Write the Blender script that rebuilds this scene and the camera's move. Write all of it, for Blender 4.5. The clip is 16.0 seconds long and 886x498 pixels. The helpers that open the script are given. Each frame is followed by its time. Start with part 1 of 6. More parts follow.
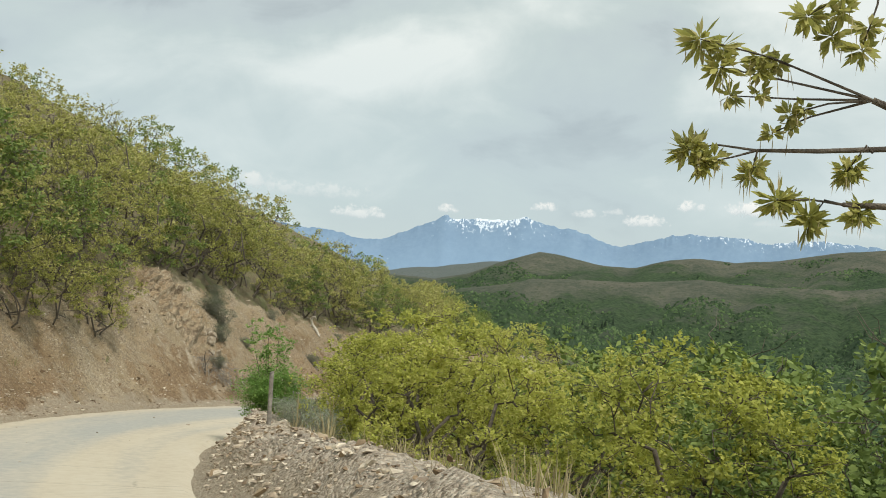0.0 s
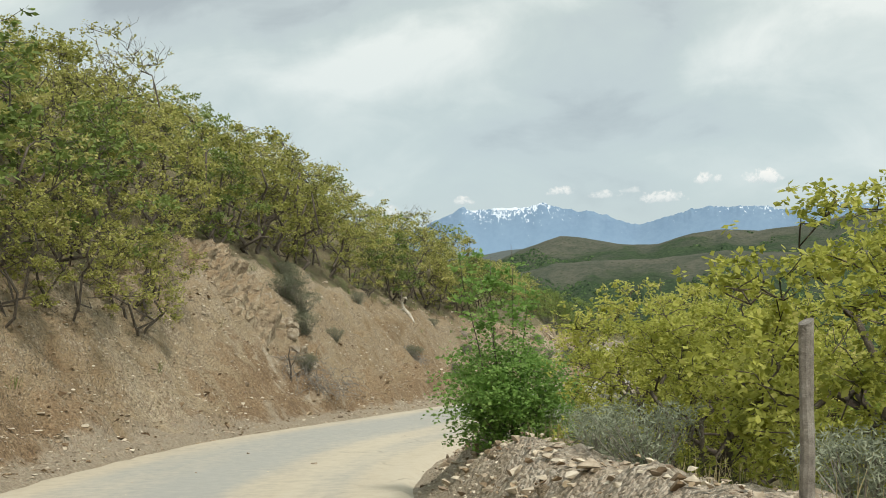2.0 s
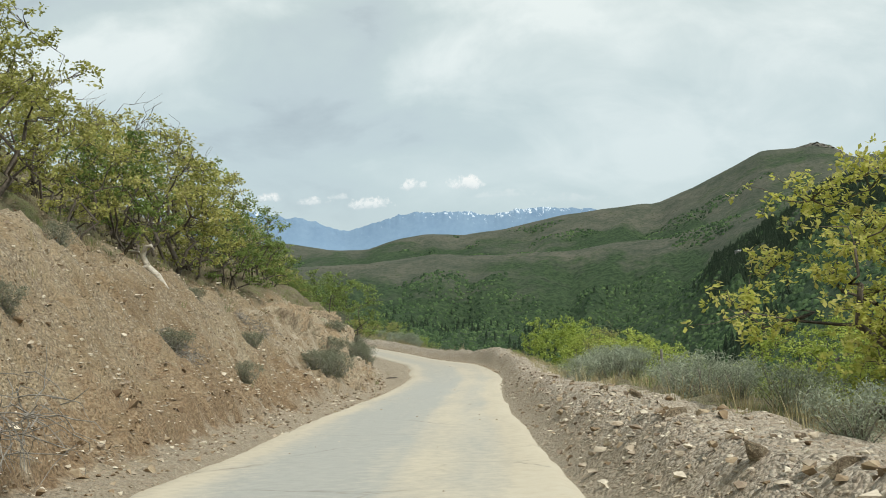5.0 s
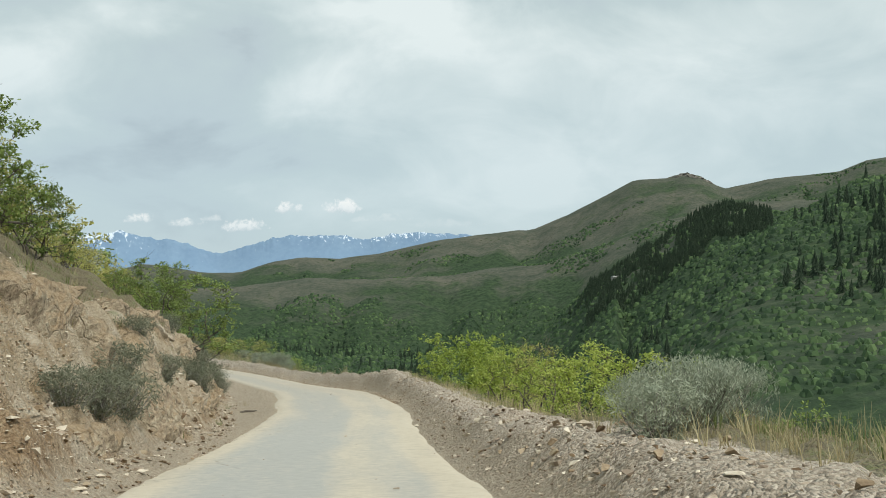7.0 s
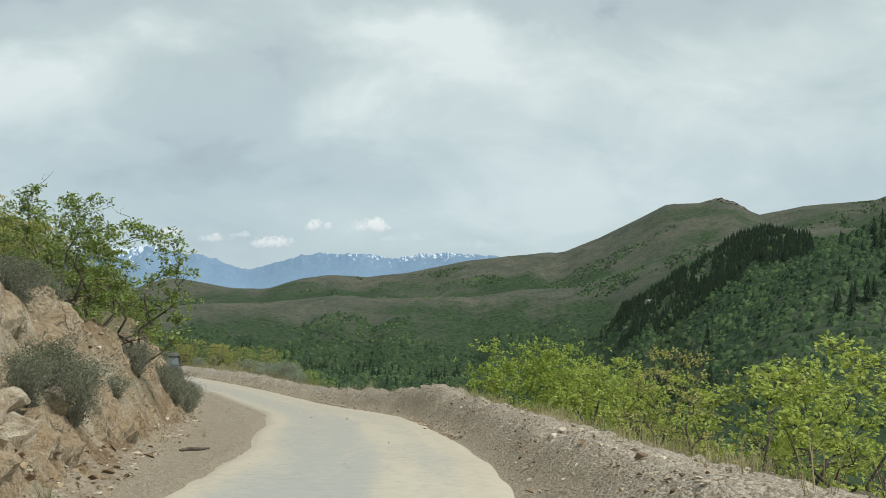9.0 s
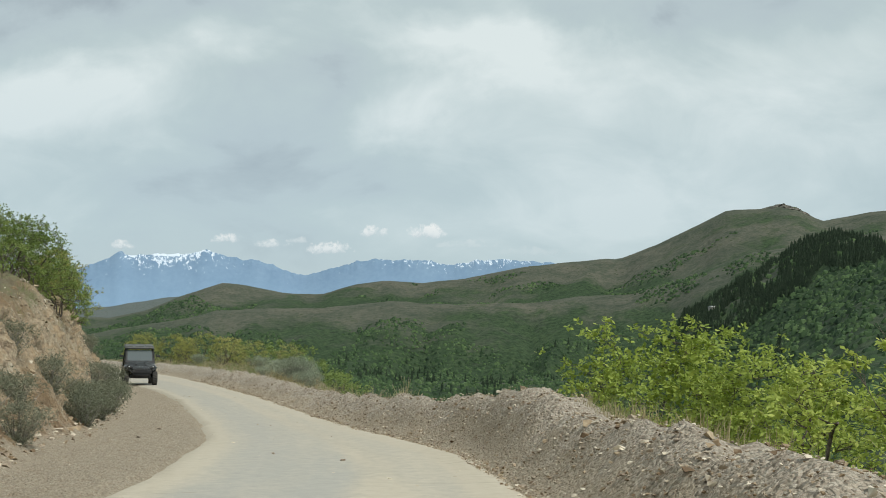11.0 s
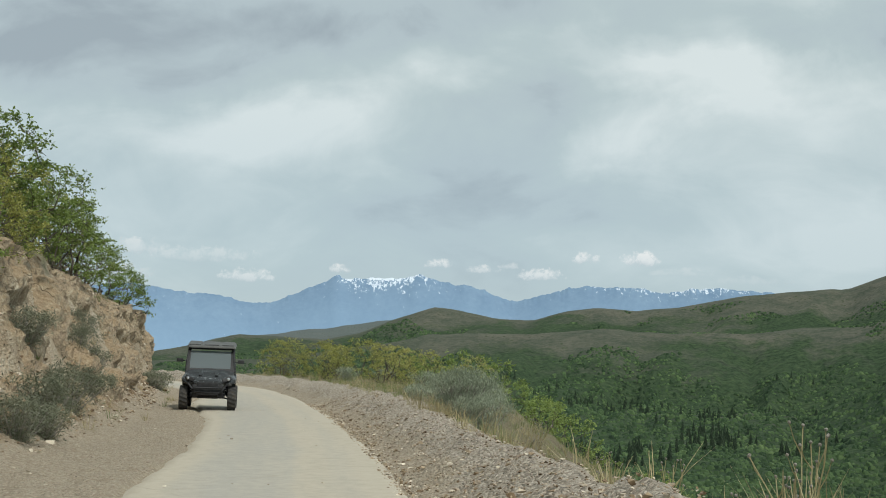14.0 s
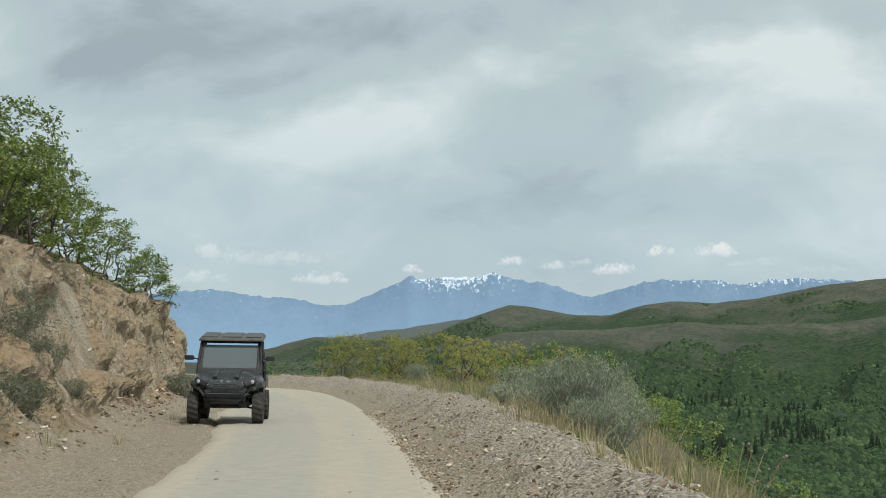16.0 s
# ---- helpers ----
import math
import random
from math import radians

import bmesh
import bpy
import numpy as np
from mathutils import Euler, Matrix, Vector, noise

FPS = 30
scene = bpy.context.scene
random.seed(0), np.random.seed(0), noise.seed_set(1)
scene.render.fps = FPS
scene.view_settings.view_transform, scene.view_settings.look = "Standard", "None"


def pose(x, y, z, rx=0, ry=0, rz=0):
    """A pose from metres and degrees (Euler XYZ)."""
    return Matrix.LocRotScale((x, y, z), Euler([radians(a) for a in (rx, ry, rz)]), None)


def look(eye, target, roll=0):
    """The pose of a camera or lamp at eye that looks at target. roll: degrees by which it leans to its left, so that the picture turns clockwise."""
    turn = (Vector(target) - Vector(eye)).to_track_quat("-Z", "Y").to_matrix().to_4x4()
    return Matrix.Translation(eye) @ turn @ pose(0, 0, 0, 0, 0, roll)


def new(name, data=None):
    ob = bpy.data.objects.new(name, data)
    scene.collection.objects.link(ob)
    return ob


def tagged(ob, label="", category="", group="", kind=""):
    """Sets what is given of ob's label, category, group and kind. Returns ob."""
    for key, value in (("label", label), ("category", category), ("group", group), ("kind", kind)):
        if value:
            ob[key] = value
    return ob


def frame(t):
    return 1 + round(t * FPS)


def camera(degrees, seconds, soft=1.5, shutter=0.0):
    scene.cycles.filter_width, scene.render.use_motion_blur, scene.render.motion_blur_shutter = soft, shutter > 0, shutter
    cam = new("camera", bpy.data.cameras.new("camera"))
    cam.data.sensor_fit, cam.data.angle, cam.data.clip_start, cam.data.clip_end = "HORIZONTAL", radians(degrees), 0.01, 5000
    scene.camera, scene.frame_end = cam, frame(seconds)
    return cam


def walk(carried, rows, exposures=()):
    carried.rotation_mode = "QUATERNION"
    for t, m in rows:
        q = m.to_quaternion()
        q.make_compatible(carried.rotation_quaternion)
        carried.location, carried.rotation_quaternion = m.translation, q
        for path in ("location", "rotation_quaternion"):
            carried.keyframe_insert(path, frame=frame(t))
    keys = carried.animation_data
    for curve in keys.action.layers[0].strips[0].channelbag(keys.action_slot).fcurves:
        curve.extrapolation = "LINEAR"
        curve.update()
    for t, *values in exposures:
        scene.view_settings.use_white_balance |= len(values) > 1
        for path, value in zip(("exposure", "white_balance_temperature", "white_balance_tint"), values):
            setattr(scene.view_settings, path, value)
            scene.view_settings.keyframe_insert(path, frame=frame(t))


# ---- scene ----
cam = camera(41.47, 16.0, soft=0.95)
PATH = [
    (0.0, pose(0.002, 0.000, 1.483, 90.36, -3.74, -0.01)),
    (0.5, pose(-1.174, 3.623, 1.046, 90.34, -3.08, 0.97)),
    (1.0, pose(-2.459, 7.194, 0.608, 90.32, -2.21, 1.35)),
    (1.5, pose(-3.429, 10.661, 0.141, 90.19, -0.33, 1.44)),
    (2.0, pose(-4.560, 14.373, -0.316, 90.04, 1.10, 0.91)),
    (2.5, pose(-5.504, 18.110, -0.873, 89.52, 2.70, -0.67)),
    (3.0, pose(-6.352, 21.947, -1.259, 88.92, 2.87, -2.91)),
    (3.5, pose(-6.934, 25.607, -1.618, 89.18, 1.89, -5.29)),
    (4.0, pose(-7.215, 29.513, -1.997, 89.51, 1.82, -7.98)),
    (4.5, pose(-7.228, 33.441, -2.385, 89.85, 1.79, -10.72)),
    (5.0, pose(-6.774, 37.687, -2.817, 90.03, 2.03, -13.31)),
    (5.5, pose(-5.979, 42.319, -3.273, 90.22, 2.14, -15.53)),
    (6.0, pose(-4.944, 47.251, -3.742, 90.47, 2.03, -17.31)),
    (6.5, pose(-3.734, 52.391, -4.222, 90.77, 1.72, -18.62)),
    (7.0, pose(-2.412, 57.645, -4.709, 91.09, 1.28, -19.42)),
    (7.5, pose(-1.044, 62.918, -5.202, 91.41, 0.75, -19.70)),
    (8.0, pose(0.324, 68.151, -5.697, 91.71, 0.20, -19.45)),
    (8.5, pose(1.699, 73.381, -6.201, 91.92, -0.15, -18.82)),
    (9.0, pose(3.080, 78.629, -6.724, 92.15, -0.03, -18.06)),
    (9.5, pose(4.617, 84.143, -7.238, 92.30, 0.07, -17.40)),
    (10.0, pose(6.267, 89.837, -7.727, 92.38, 0.03, -16.80)),
    (10.5, pose(7.922, 95.521, -8.185, 92.43, -0.11, -16.16)),
    (11.0, pose(9.474, 101.002, -8.606, 92.49, -0.32, -15.35)),
    (11.5, pose(10.816, 106.088, -8.983, 92.61, -0.55, -14.26)),
    (12.0, pose(11.876, 110.712, -9.307, 92.81, -0.80, -12.80)),
    (12.5, pose(12.720, 115.182, -9.576, 93.07, -1.20, -11.02)),
    (13.0, pose(13.400, 119.446, -9.833, 93.28, -1.64, -9.07)),
    (13.5, pose(13.936, 123.370, -10.065, 93.49, -1.75, -7.01)),
    (14.0, pose(14.322, 126.821, -10.256, 93.66, -1.53, -5.06)),
    (14.5, pose(14.501, 129.754, -10.427, 93.73, -1.04, -3.58)),
    (15.0, pose(14.612, 132.336, -10.559, 93.74, -0.55, -2.58)),
    (15.5, pose(14.661, 134.438, -10.671, 93.65, -0.21, -1.94)),
    (16.0, pose(14.664, 136.170, -10.743, 93.55, -0.01, -1.42)),
]
walk(cam, PATH, [(0.0, 0.08, 6750, 9.5), (2.4, 0.10, 6750, 9.5), (3.1, 0.20, 6750, 9.5), (4.0, 0.11, 6650, 9.0), (5.0, 0.10, 6550, 8.5), (8.0, 0.0, 6420, 8.0), (11.0, -0.06, 6420, 8.0), (13.5, -0.10, 6380, 8.0), (14.6, -0.15, 6380, 8.0), (16.0, -0.12, 6380, 8.0)])

# ---- world, sun ----
SUN_EL = 56.0                        # degrees over the horizon; it stands behind the car, to the right
world = bpy.data.worlds.new("sky")
scene.world = world
world.use_nodes = True
wt = world.node_tree
wt.nodes.clear()


def wnode(kind, **values):
    n = wt.nodes.new(kind)
    for key, value in values.items():
        n.inputs[key].default_value = value
    return n


def wlink(a, b):
    wt.links.new(a, b)


w_out = wnode("ShaderNodeOutputWorld")
w_bg = wnode("ShaderNodeBackground", Strength=1.0)
w_sky = wt.nodes.new("ShaderNodeTexSky")
w_sky.sky_type, w_sky.sun_disc = "NISHITA", False
w_sky.sun_elevation, w_sky.sun_rotation, w_sky.altitude = radians(SUN_EL), radians(144.0), 1800.0
w_dim = wt.nodes.new("ShaderNodeVectorMath")
w_dim.operation = "SCALE"
w_dim.inputs["Scale"].default_value = 0.085
wlink(w_sky.outputs["Color"], w_dim.inputs[0])
# cloud deck: the direction of view laid out on a high flat sheet
w_tc = wt.nodes.new("ShaderNodeTexCoord")
w_sep = wt.nodes.new("ShaderNodeSeparateXYZ")
wlink(w_tc.outputs["Generated"], w_sep.inputs[0])
w_h = wt.nodes.new("ShaderNodeMath")
w_h.operation = "ADD"
w_h.inputs[1].default_value = 0.55
w_abs = wt.nodes.new("ShaderNodeMath")
w_abs.operation = "ABSOLUTE"
wlink(w_sep.outputs["Z"], w_abs.inputs[0])
wlink(w_abs.outputs[0], w_h.inputs[0])
w_flat = wt.nodes.new("ShaderNodeCombineXYZ")
for axis in ("X", "Y"):
    d = wt.nodes.new("ShaderNodeMath")
    d.operation = "DIVIDE"
    wlink(w_sep.outputs[axis], d.inputs[0])
    wlink(w_h.outputs[0], d.inputs[1])
    wlink(d.outputs[0], w_flat.inputs[axis])
w_map = wt.nodes.new("ShaderNodeMapping")
w_map.inputs["Location"].default_value = (2.6, 0.9, 0)
w_map.inputs["Rotation"].default_value = (0, 0, radians(25))
w_map.inputs["Scale"].default_value = (2.4, 2.9, 1)
wlink(w_flat.outputs[0], w_map.inputs[0])
w_n1 = wnode("ShaderNodeTexNoise", Scale=0.62, Detail=5.0, Roughness=0.52, Distortion=0.5)
w_n2 = wnode("ShaderNodeTexNoise", Scale=2.3, Detail=8.0, Roughness=0.58, Distortion=0.5)
wlink(w_map.outputs[0], w_n1.inputs["Vector"])
wlink(w_map.outputs[0], w_n2.inputs["Vector"])
w_sum = wt.nodes.new("ShaderNodeMath")
w_sum.operation = "MULTIPLY_ADD"
w_sum.inputs[1].default_value = 0.42
wlink(w_n2.outputs["Fac"], w_sum.inputs[0])
wlink(w_n1.outputs["Fac"], w_sum.inputs[2])
# broad masses of the deck: (bearing, height, half width, half height, lighter or darker), all in degrees
w_warp = wnode("ShaderNodeTexNoise", Scale=6.5, Detail=8.0, Roughness=0.6)
wlink(w_tc.outputs["Generated"], w_warp.inputs["Vector"])
w_bent = wt.nodes.new("ShaderNodeVectorMath")
w_bent.operation = "MULTIPLY_ADD"
w_bent.inputs[1].default_value = (0.20, 0.0, 0.09)
wlink(w_warp.outputs["Color"], w_bent.inputs[0])
wlink(w_tc.outputs["Generated"], w_bent.inputs[2])
w_last = w_sum.outputs[0]
for bearing, high, half_w, half_h, shade in ((10.5, 13.2, 9.5, 3.3, -0.135), (24.0, 12.0, 8.0, 3.0, 0.08), (2.0, 9.4, 9.5, 2.2, 0.13), (-9.0, 12.6, 7.0, 2.0, 0.15), (-17.5, 11.6, 6.5, 2.0, 0.15), (-12.5, 9.0, 2.6, 1.8, 0.10), (-27.0, 14.2, 6.5, 2.2, -0.13), (-10.0, 5.8, 14.0, 1.6, -0.07), (-30.0, 8.0, 8.0, 3.0, -0.03)):
    w_off = wt.nodes.new("ShaderNodeMapping")
    a, b = math.sin(radians(half_w)), math.sin(radians(half_h))
    w_off.inputs["Scale"].default_value = (1 / a, 0.0, 1 / b)
    w_off.inputs["Location"].default_value = ((math.sin(radians(bearing)) - 0.10) / a, 0.0, -(math.sin(radians(high)) + 0.045) / b)
    wlink(w_bent.outputs[0], w_off.inputs["Vector"])
    w_len = wt.nodes.new("ShaderNodeVectorMath")
    w_len.operation = "LENGTH"
    wlink(w_off.outputs[0], w_len.inputs[0])
    w_in = wt.nodes.new("ShaderNodeMapRange")
    w_in.interpolation_type = "SMOOTHERSTEP"
    w_in.inputs["From Min"].default_value, w_in.inputs["From Max"].default_value = 0.15, 1.35
    w_in.inputs["To Min"].default_value, w_in.inputs["To Max"].default_value = shade, 0.0
    wlink(w_len.outputs["Value"], w_in.inputs["Value"])
    w_add = wt.nodes.new("ShaderNodeMath")
    w_add.operation = "ADD"
    wlink(w_last, w_add.inputs[0])
    wlink(w_in.outputs[0], w_add.inputs[1])
    w_last = w_add.outputs[0]
w_ramp = wt.nodes.new("ShaderNodeValToRGB")
el = w_ramp.color_ramp.elements
el[0].position, el[0].color = 0.53, (0.42, 0.485, 0.515, 1)
el[1].position, el[1].color = 0.90, (0.84, 0.905, 0.885, 1)
for pos, col in ((0.62, (0.545, 0.63, 0.65, 1)), (0.71, (0.58, 0.675, 0.675, 1)), (0.80, (0.69, 0.775, 0.765, 1))):
    e = el.new(pos)
    e.color = col
wlink(w_last, w_ramp.inputs[0])
# towards the horizon the deck thins into pale blue air
w_low = wt.nodes.new("ShaderNodeMapRange")
w_low.inputs["From Min"].default_value, w_low.inputs["From Max"].default_value = 0.0, 0.2
wlink(w_sep.outputs["Z"], w_low.inputs["Value"])
w_air = wt.nodes.new("ShaderNodeMix")
w_air.data_type = "RGBA"
w_air.inputs["A"].default_value = (0.485, 0.61, 0.68, 1)
w_hz = wt.nodes.new("ShaderNodeMapRange")
w_hz.inputs["To Min"].default_value, w_hz.inputs["To Max"].default_value = 0.35, 1.0
wlink(w_low.outputs[0], w_hz.inputs["Value"])
wlink(w_hz.outputs[0], w_air.inputs["Factor"])
wlink(w_ramp.outputs["Color"], w_air.inputs["B"])
w_mix = wt.nodes.new("ShaderNodeMix")
w_mix.data_type = "RGBA"
w_mix.inputs["Factor"].default_value = 0.88
wlink(w_dim.outputs[0], w_mix.inputs["A"])
wlink(w_air.outputs["Result"], w_mix.inputs["B"])
wlink(w_mix.outputs["Result"], w_bg.inputs["Color"])
wlink(w_bg.outputs[0], w_out.inputs[0])

sun = new("sun", bpy.data.lights.new("sun", "SUN"))
sun.data.energy, sun.data.angle, sun.data.color = 2.95, radians(9), (1.0, 0.95, 0.87)
sun.matrix_world = look((30 + 38, 90 - 52, 95), (30, 90, 0))

# ---- materials ----
def material(name):
    m = bpy.data.materials.new(name)
    m.use_nodes = True
    t = m.node_tree
    return m, t, t.nodes["Principled BSDF"], t.nodes["Material Output"]


def node(t, kind, links=(), **values):
    n = t.nodes.new(kind)
    for key, value in values.items():
        n.inputs[key.replace("_", " ")].default_value = value
    for key, out in links:
        t.links.new(out, n.inputs[key])
    return n


def coords(t):
    return t.nodes.new("ShaderNodeTexCoord").outputs["Object"]


def noise_of(t, vec, scale, detail=4.0, rough=0.55, dist=0.0):
    return node(t, "ShaderNodeTexNoise", [("Vector", vec)], Scale=scale, Detail=detail, Roughness=rough, Distortion=dist).outputs["Fac"]


def ramp(t, fac, *stops):
    n = node(t, "ShaderNodeValToRGB", [("Fac", fac)])
    e = n.color_ramp.elements
    e[0].position, e[0].color = stops[0][0], (*stops[0][1], 1)
    e[1].position, e[1].color = stops[-1][0], (*stops[-1][1], 1)
    for pos, col in stops[1:-1]:
        e.new(pos).color = (*col, 1)
    return n.outputs["Color"]


def span(t, value, a, b, lo=0.0, hi=1.0):
    n = node(t, "ShaderNodeMapRange", [("Value", value)])
    n.inputs[1].default_value, n.inputs[2].default_value, n.inputs[3].default_value, n.inputs[4].default_value = a, b, lo, hi
    return n.outputs[0]


def blend(t, fac, a, b, kind="MIX"):
    n = t.nodes.new("ShaderNodeMix")
    n.data_type, n.blend_type = "RGBA", kind
    for key, v in ((0, fac), (6, a), (7, b)):
        if isinstance(v, (int, float)):
            n.inputs[key].default_value = v
        elif isinstance(v, tuple):
            n.inputs[key].default_value = (*v, 1)
        else:
            t.links.new(v, n.inputs[key])
    return n.outputs[2]


def calc(t, op, a, b=0.0):
    n = t.nodes.new("ShaderNodeMath")
    n.operation = op
    for k, v in ((0, a), (1, b)):
        if isinstance(v, (int, float)):
            n.inputs[k].default_value = v
        else:
            t.links.new(v, n.inputs[k])
    return n.outputs[0]


def bumped(t, bsdf, height, strength=0.5, distance=0.05):
    n = node(t, "ShaderNodeBump", [("Height", height)], Strength=strength, Distance=distance)
    t.links.new(n.outputs[0], bsdf.inputs["Normal"])


def attr(t, name):
    n = t.nodes.new("ShaderNodeAttribute")
    n.attribute_name = name
    return n.outputs["Fac"]


def simple(name, stops, scale=6.0, rough=0.85, metal=0.0, bump=0.3, dist=0.02, detail=5.0, island=False):
    """A surface whose colour wanders between the stops at two scales, with fine relief."""
    m, t, b, _ = material(name)
    v = coords(t)
    n1, n2 = noise_of(t, v, scale, detail), noise_of(t, v, scale * 7.3, 3.0)
    f = calc(t, "MULTIPLY_ADD", n2, 0.35)
    t.nodes[-1].inputs[2].default_value = -0.175
    f = calc(t, "ADD", n1, f)
    if island:
        g = t.nodes.new("ShaderNodeNewGeometry")
        f = calc(t, "ADD", f, span(t, g.outputs["Random Per Island"], 0, 1, -0.22, 0.22))
    k = len(stops) - 1
    t.links.new(ramp(t, f, *[(0.3 + 0.4 * i / k, c) for i, c in enumerate(stops)]), b.inputs["Base Color"])
    b.inputs["Roughness"].default_value, b.inputs["Metallic"].default_value = rough, metal
    if bump:
        bumped(t, b, n2, bump, dist)
    return m


def leafy(name, stops, thin=0.35, rough=0.6, grain=1.6):
    """Leaves: each one its own shade, some light coming through."""
    m, t, b, out = material(name)
    g = t.nodes.new("ShaderNodeNewGeometry")
    o = t.nodes.new("ShaderNodeObjectInfo")
    f = calc(t, "ADD", calc(t, "MULTIPLY", g.outputs["Random Per Island"], 0.36), calc(t, "MULTIPLY", noise_of(t, coords(t), grain, 2.5), 0.64))
    f = calc(t, "ADD", f, span(t, o.outputs["Random"], 0, 1, -0.14, 0.14))
    k = len(stops) - 1
    col = ramp(t, f, *[(0.2 + 0.6 * i / k, c) for i, c in enumerate(stops)])
    t.links.new(col, b.inputs["Base Color"])
    b.inputs["Roughness"].default_value = rough
    b.inputs["Specular IOR Level"].default_value = 0.25
    tr = node(t, "ShaderNodeBsdfTranslucent", [("Color", col)])
    mx = node(t, "ShaderNodeMixShader", [(1, b.outputs[0]), (2, tr.outputs[0])])
    mx.inputs[0].default_value = thin
    t.links.new(mx.outputs[0], out.inputs["Surface"])
    return m


def ground_material():
    m, t, b, _ = material("hillside_ground")
    v = coords(t)
    big, mid, fine = noise_of(t, v, 0.16, 4.0), noise_of(t, v, 1.3, 6.0, 0.6), noise_of(t, v, 14.0, 4.0, 0.65)
    vor = node(t, "ShaderNodeTexVoronoi", [("Vector", v)], Scale=10.0)
    vor2 = node(t, "ShaderNodeTexVoronoi", [("Vector", v)], Scale=22.0)
    dirt = ramp(t, calc(t, "ADD", calc(t, "MULTIPLY", big, 0.55), calc(t, "MULTIPLY", mid, 0.45)), (0.38, (0.235, 0.158, 0.084)), (0.45, (0.33, 0.245, 0.143)), (0.52, (0.415, 0.332, 0.214)), (0.62, (0.54, 0.465, 0.34)))
    chips = blend(t, span(t, vor.outputs["Distance"], 0.16, 0.42, 1.0, 0.0), (0.24, 0.18, 0.115), (0.56, 0.49, 0.38))
    pick = span(t, calc(t, "ADD", fine, calc(t, "MULTIPLY", mid, 0.8)), 0.86, 0.99)
    dirt = blend(t, calc(t, "MULTIPLY", pick, 0.8), dirt, chips)
    # red-brown clods at the foot; their dark tone also paints in undercut shade
    clods = ramp(t, calc(t, "ADD", calc(t, "MULTIPLY", mid, 0.4), calc(t, "MULTIPLY", fine, 0.6)), (0.36, (0.16, 0.10, 0.053)), (0.5, (0.29, 0.20, 0.113)), (0.64, (0.41, 0.315, 0.197)))
    dirt = blend(t, span(t, calc(t, "ADD", attr(t, "earth"), span(t, mid, 0.3, 0.7, -0.4, 0.4)), 0.4, 0.6), dirt, clods)
    gravel = ramp(t, calc(t, "ADD", calc(t, "MULTIPLY", vor2.outputs["Color"], 0.5), calc(t, "MULTIPLY", fine, 0.5)), (0.25, (0.28, 0.228, 0.168)), (0.5, (0.46, 0.39, 0.30)), (0.75, (0.62, 0.55, 0.45)))
    cells = ramp(t, vor2.outputs["Color"], (0.2, (0.52, 0.50, 0.48)), (0.55, (1.0, 1.0, 1.0)), (0.85, (1.3, 1.32, 1.36)))
    dirt = blend(t, 0.45, dirt, cells, "MULTIPLY")
    gravel = blend(t, span(t, mid, 0.5, 0.7, 0.0, 0.4), gravel, (0.43, 0.33, 0.235))
    rock = ramp(t, calc(t, "ADD", calc(t, "MULTIPLY", mid, 0.6), calc(t, "MULTIPLY", fine, 0.4)), (0.36, (0.27, 0.20, 0.13)), (0.5, (0.44, 0.36, 0.25)), (0.64, (0.56, 0.49, 0.38)))
    soil = ramp(t, calc(t, "ADD", calc(t, "MULTIPLY", mid, 0.6), calc(t, "MULTIPLY", fine, 0.4)), (0.35, (0.13, 0.105, 0.062)), (0.5, (0.20, 0.17, 0.10)), (0.62, (0.17, 0.185, 0.075)))
    edge = span(t, mid, 0.3, 0.7, -0.3, 0.3)

    def mask(name):
        return span(t, calc(t, "ADD", attr(t, name), edge), 0.35, 0.65)

    gravel = blend(t, attr(t, "worn"), gravel, blend(t, 0.8, blend(t, fine, (0.32, 0.275, 0.215), (0.50, 0.44, 0.355)), cells, "MULTIPLY"))
    col = blend(t, mask("gravel"), dirt, gravel)
    col = blend(t, mask("rock"), col, rock)
    col = blend(t, mask("scrub"), col, soil)
    sand = blend(t, span(t, fine, 0.35, 0.65), (0.35, 0.283, 0.20), (0.45, 0.387, 0.29))
    sand = blend(t, 0.35, sand, cells, "MULTIPLY")
    col = blend(t, mask("dust"), col, sand)
    t.links.new(col, b.inputs["Base Color"])
    b.inputs["Roughness"].default_value = 0.95
    h = calc(t, "ADD", calc(t, "ADD", calc(t, "MULTIPLY", vor.outputs["Distance"], -0.3), calc(t, "MULTIPLY", vor2.outputs["Distance"], -0.5)), calc(t, "ADD", fine, calc(t, "MULTIPLY", mid, 1.5)))
    bumped(t, b, h, 1.0, 0.10)
    return m


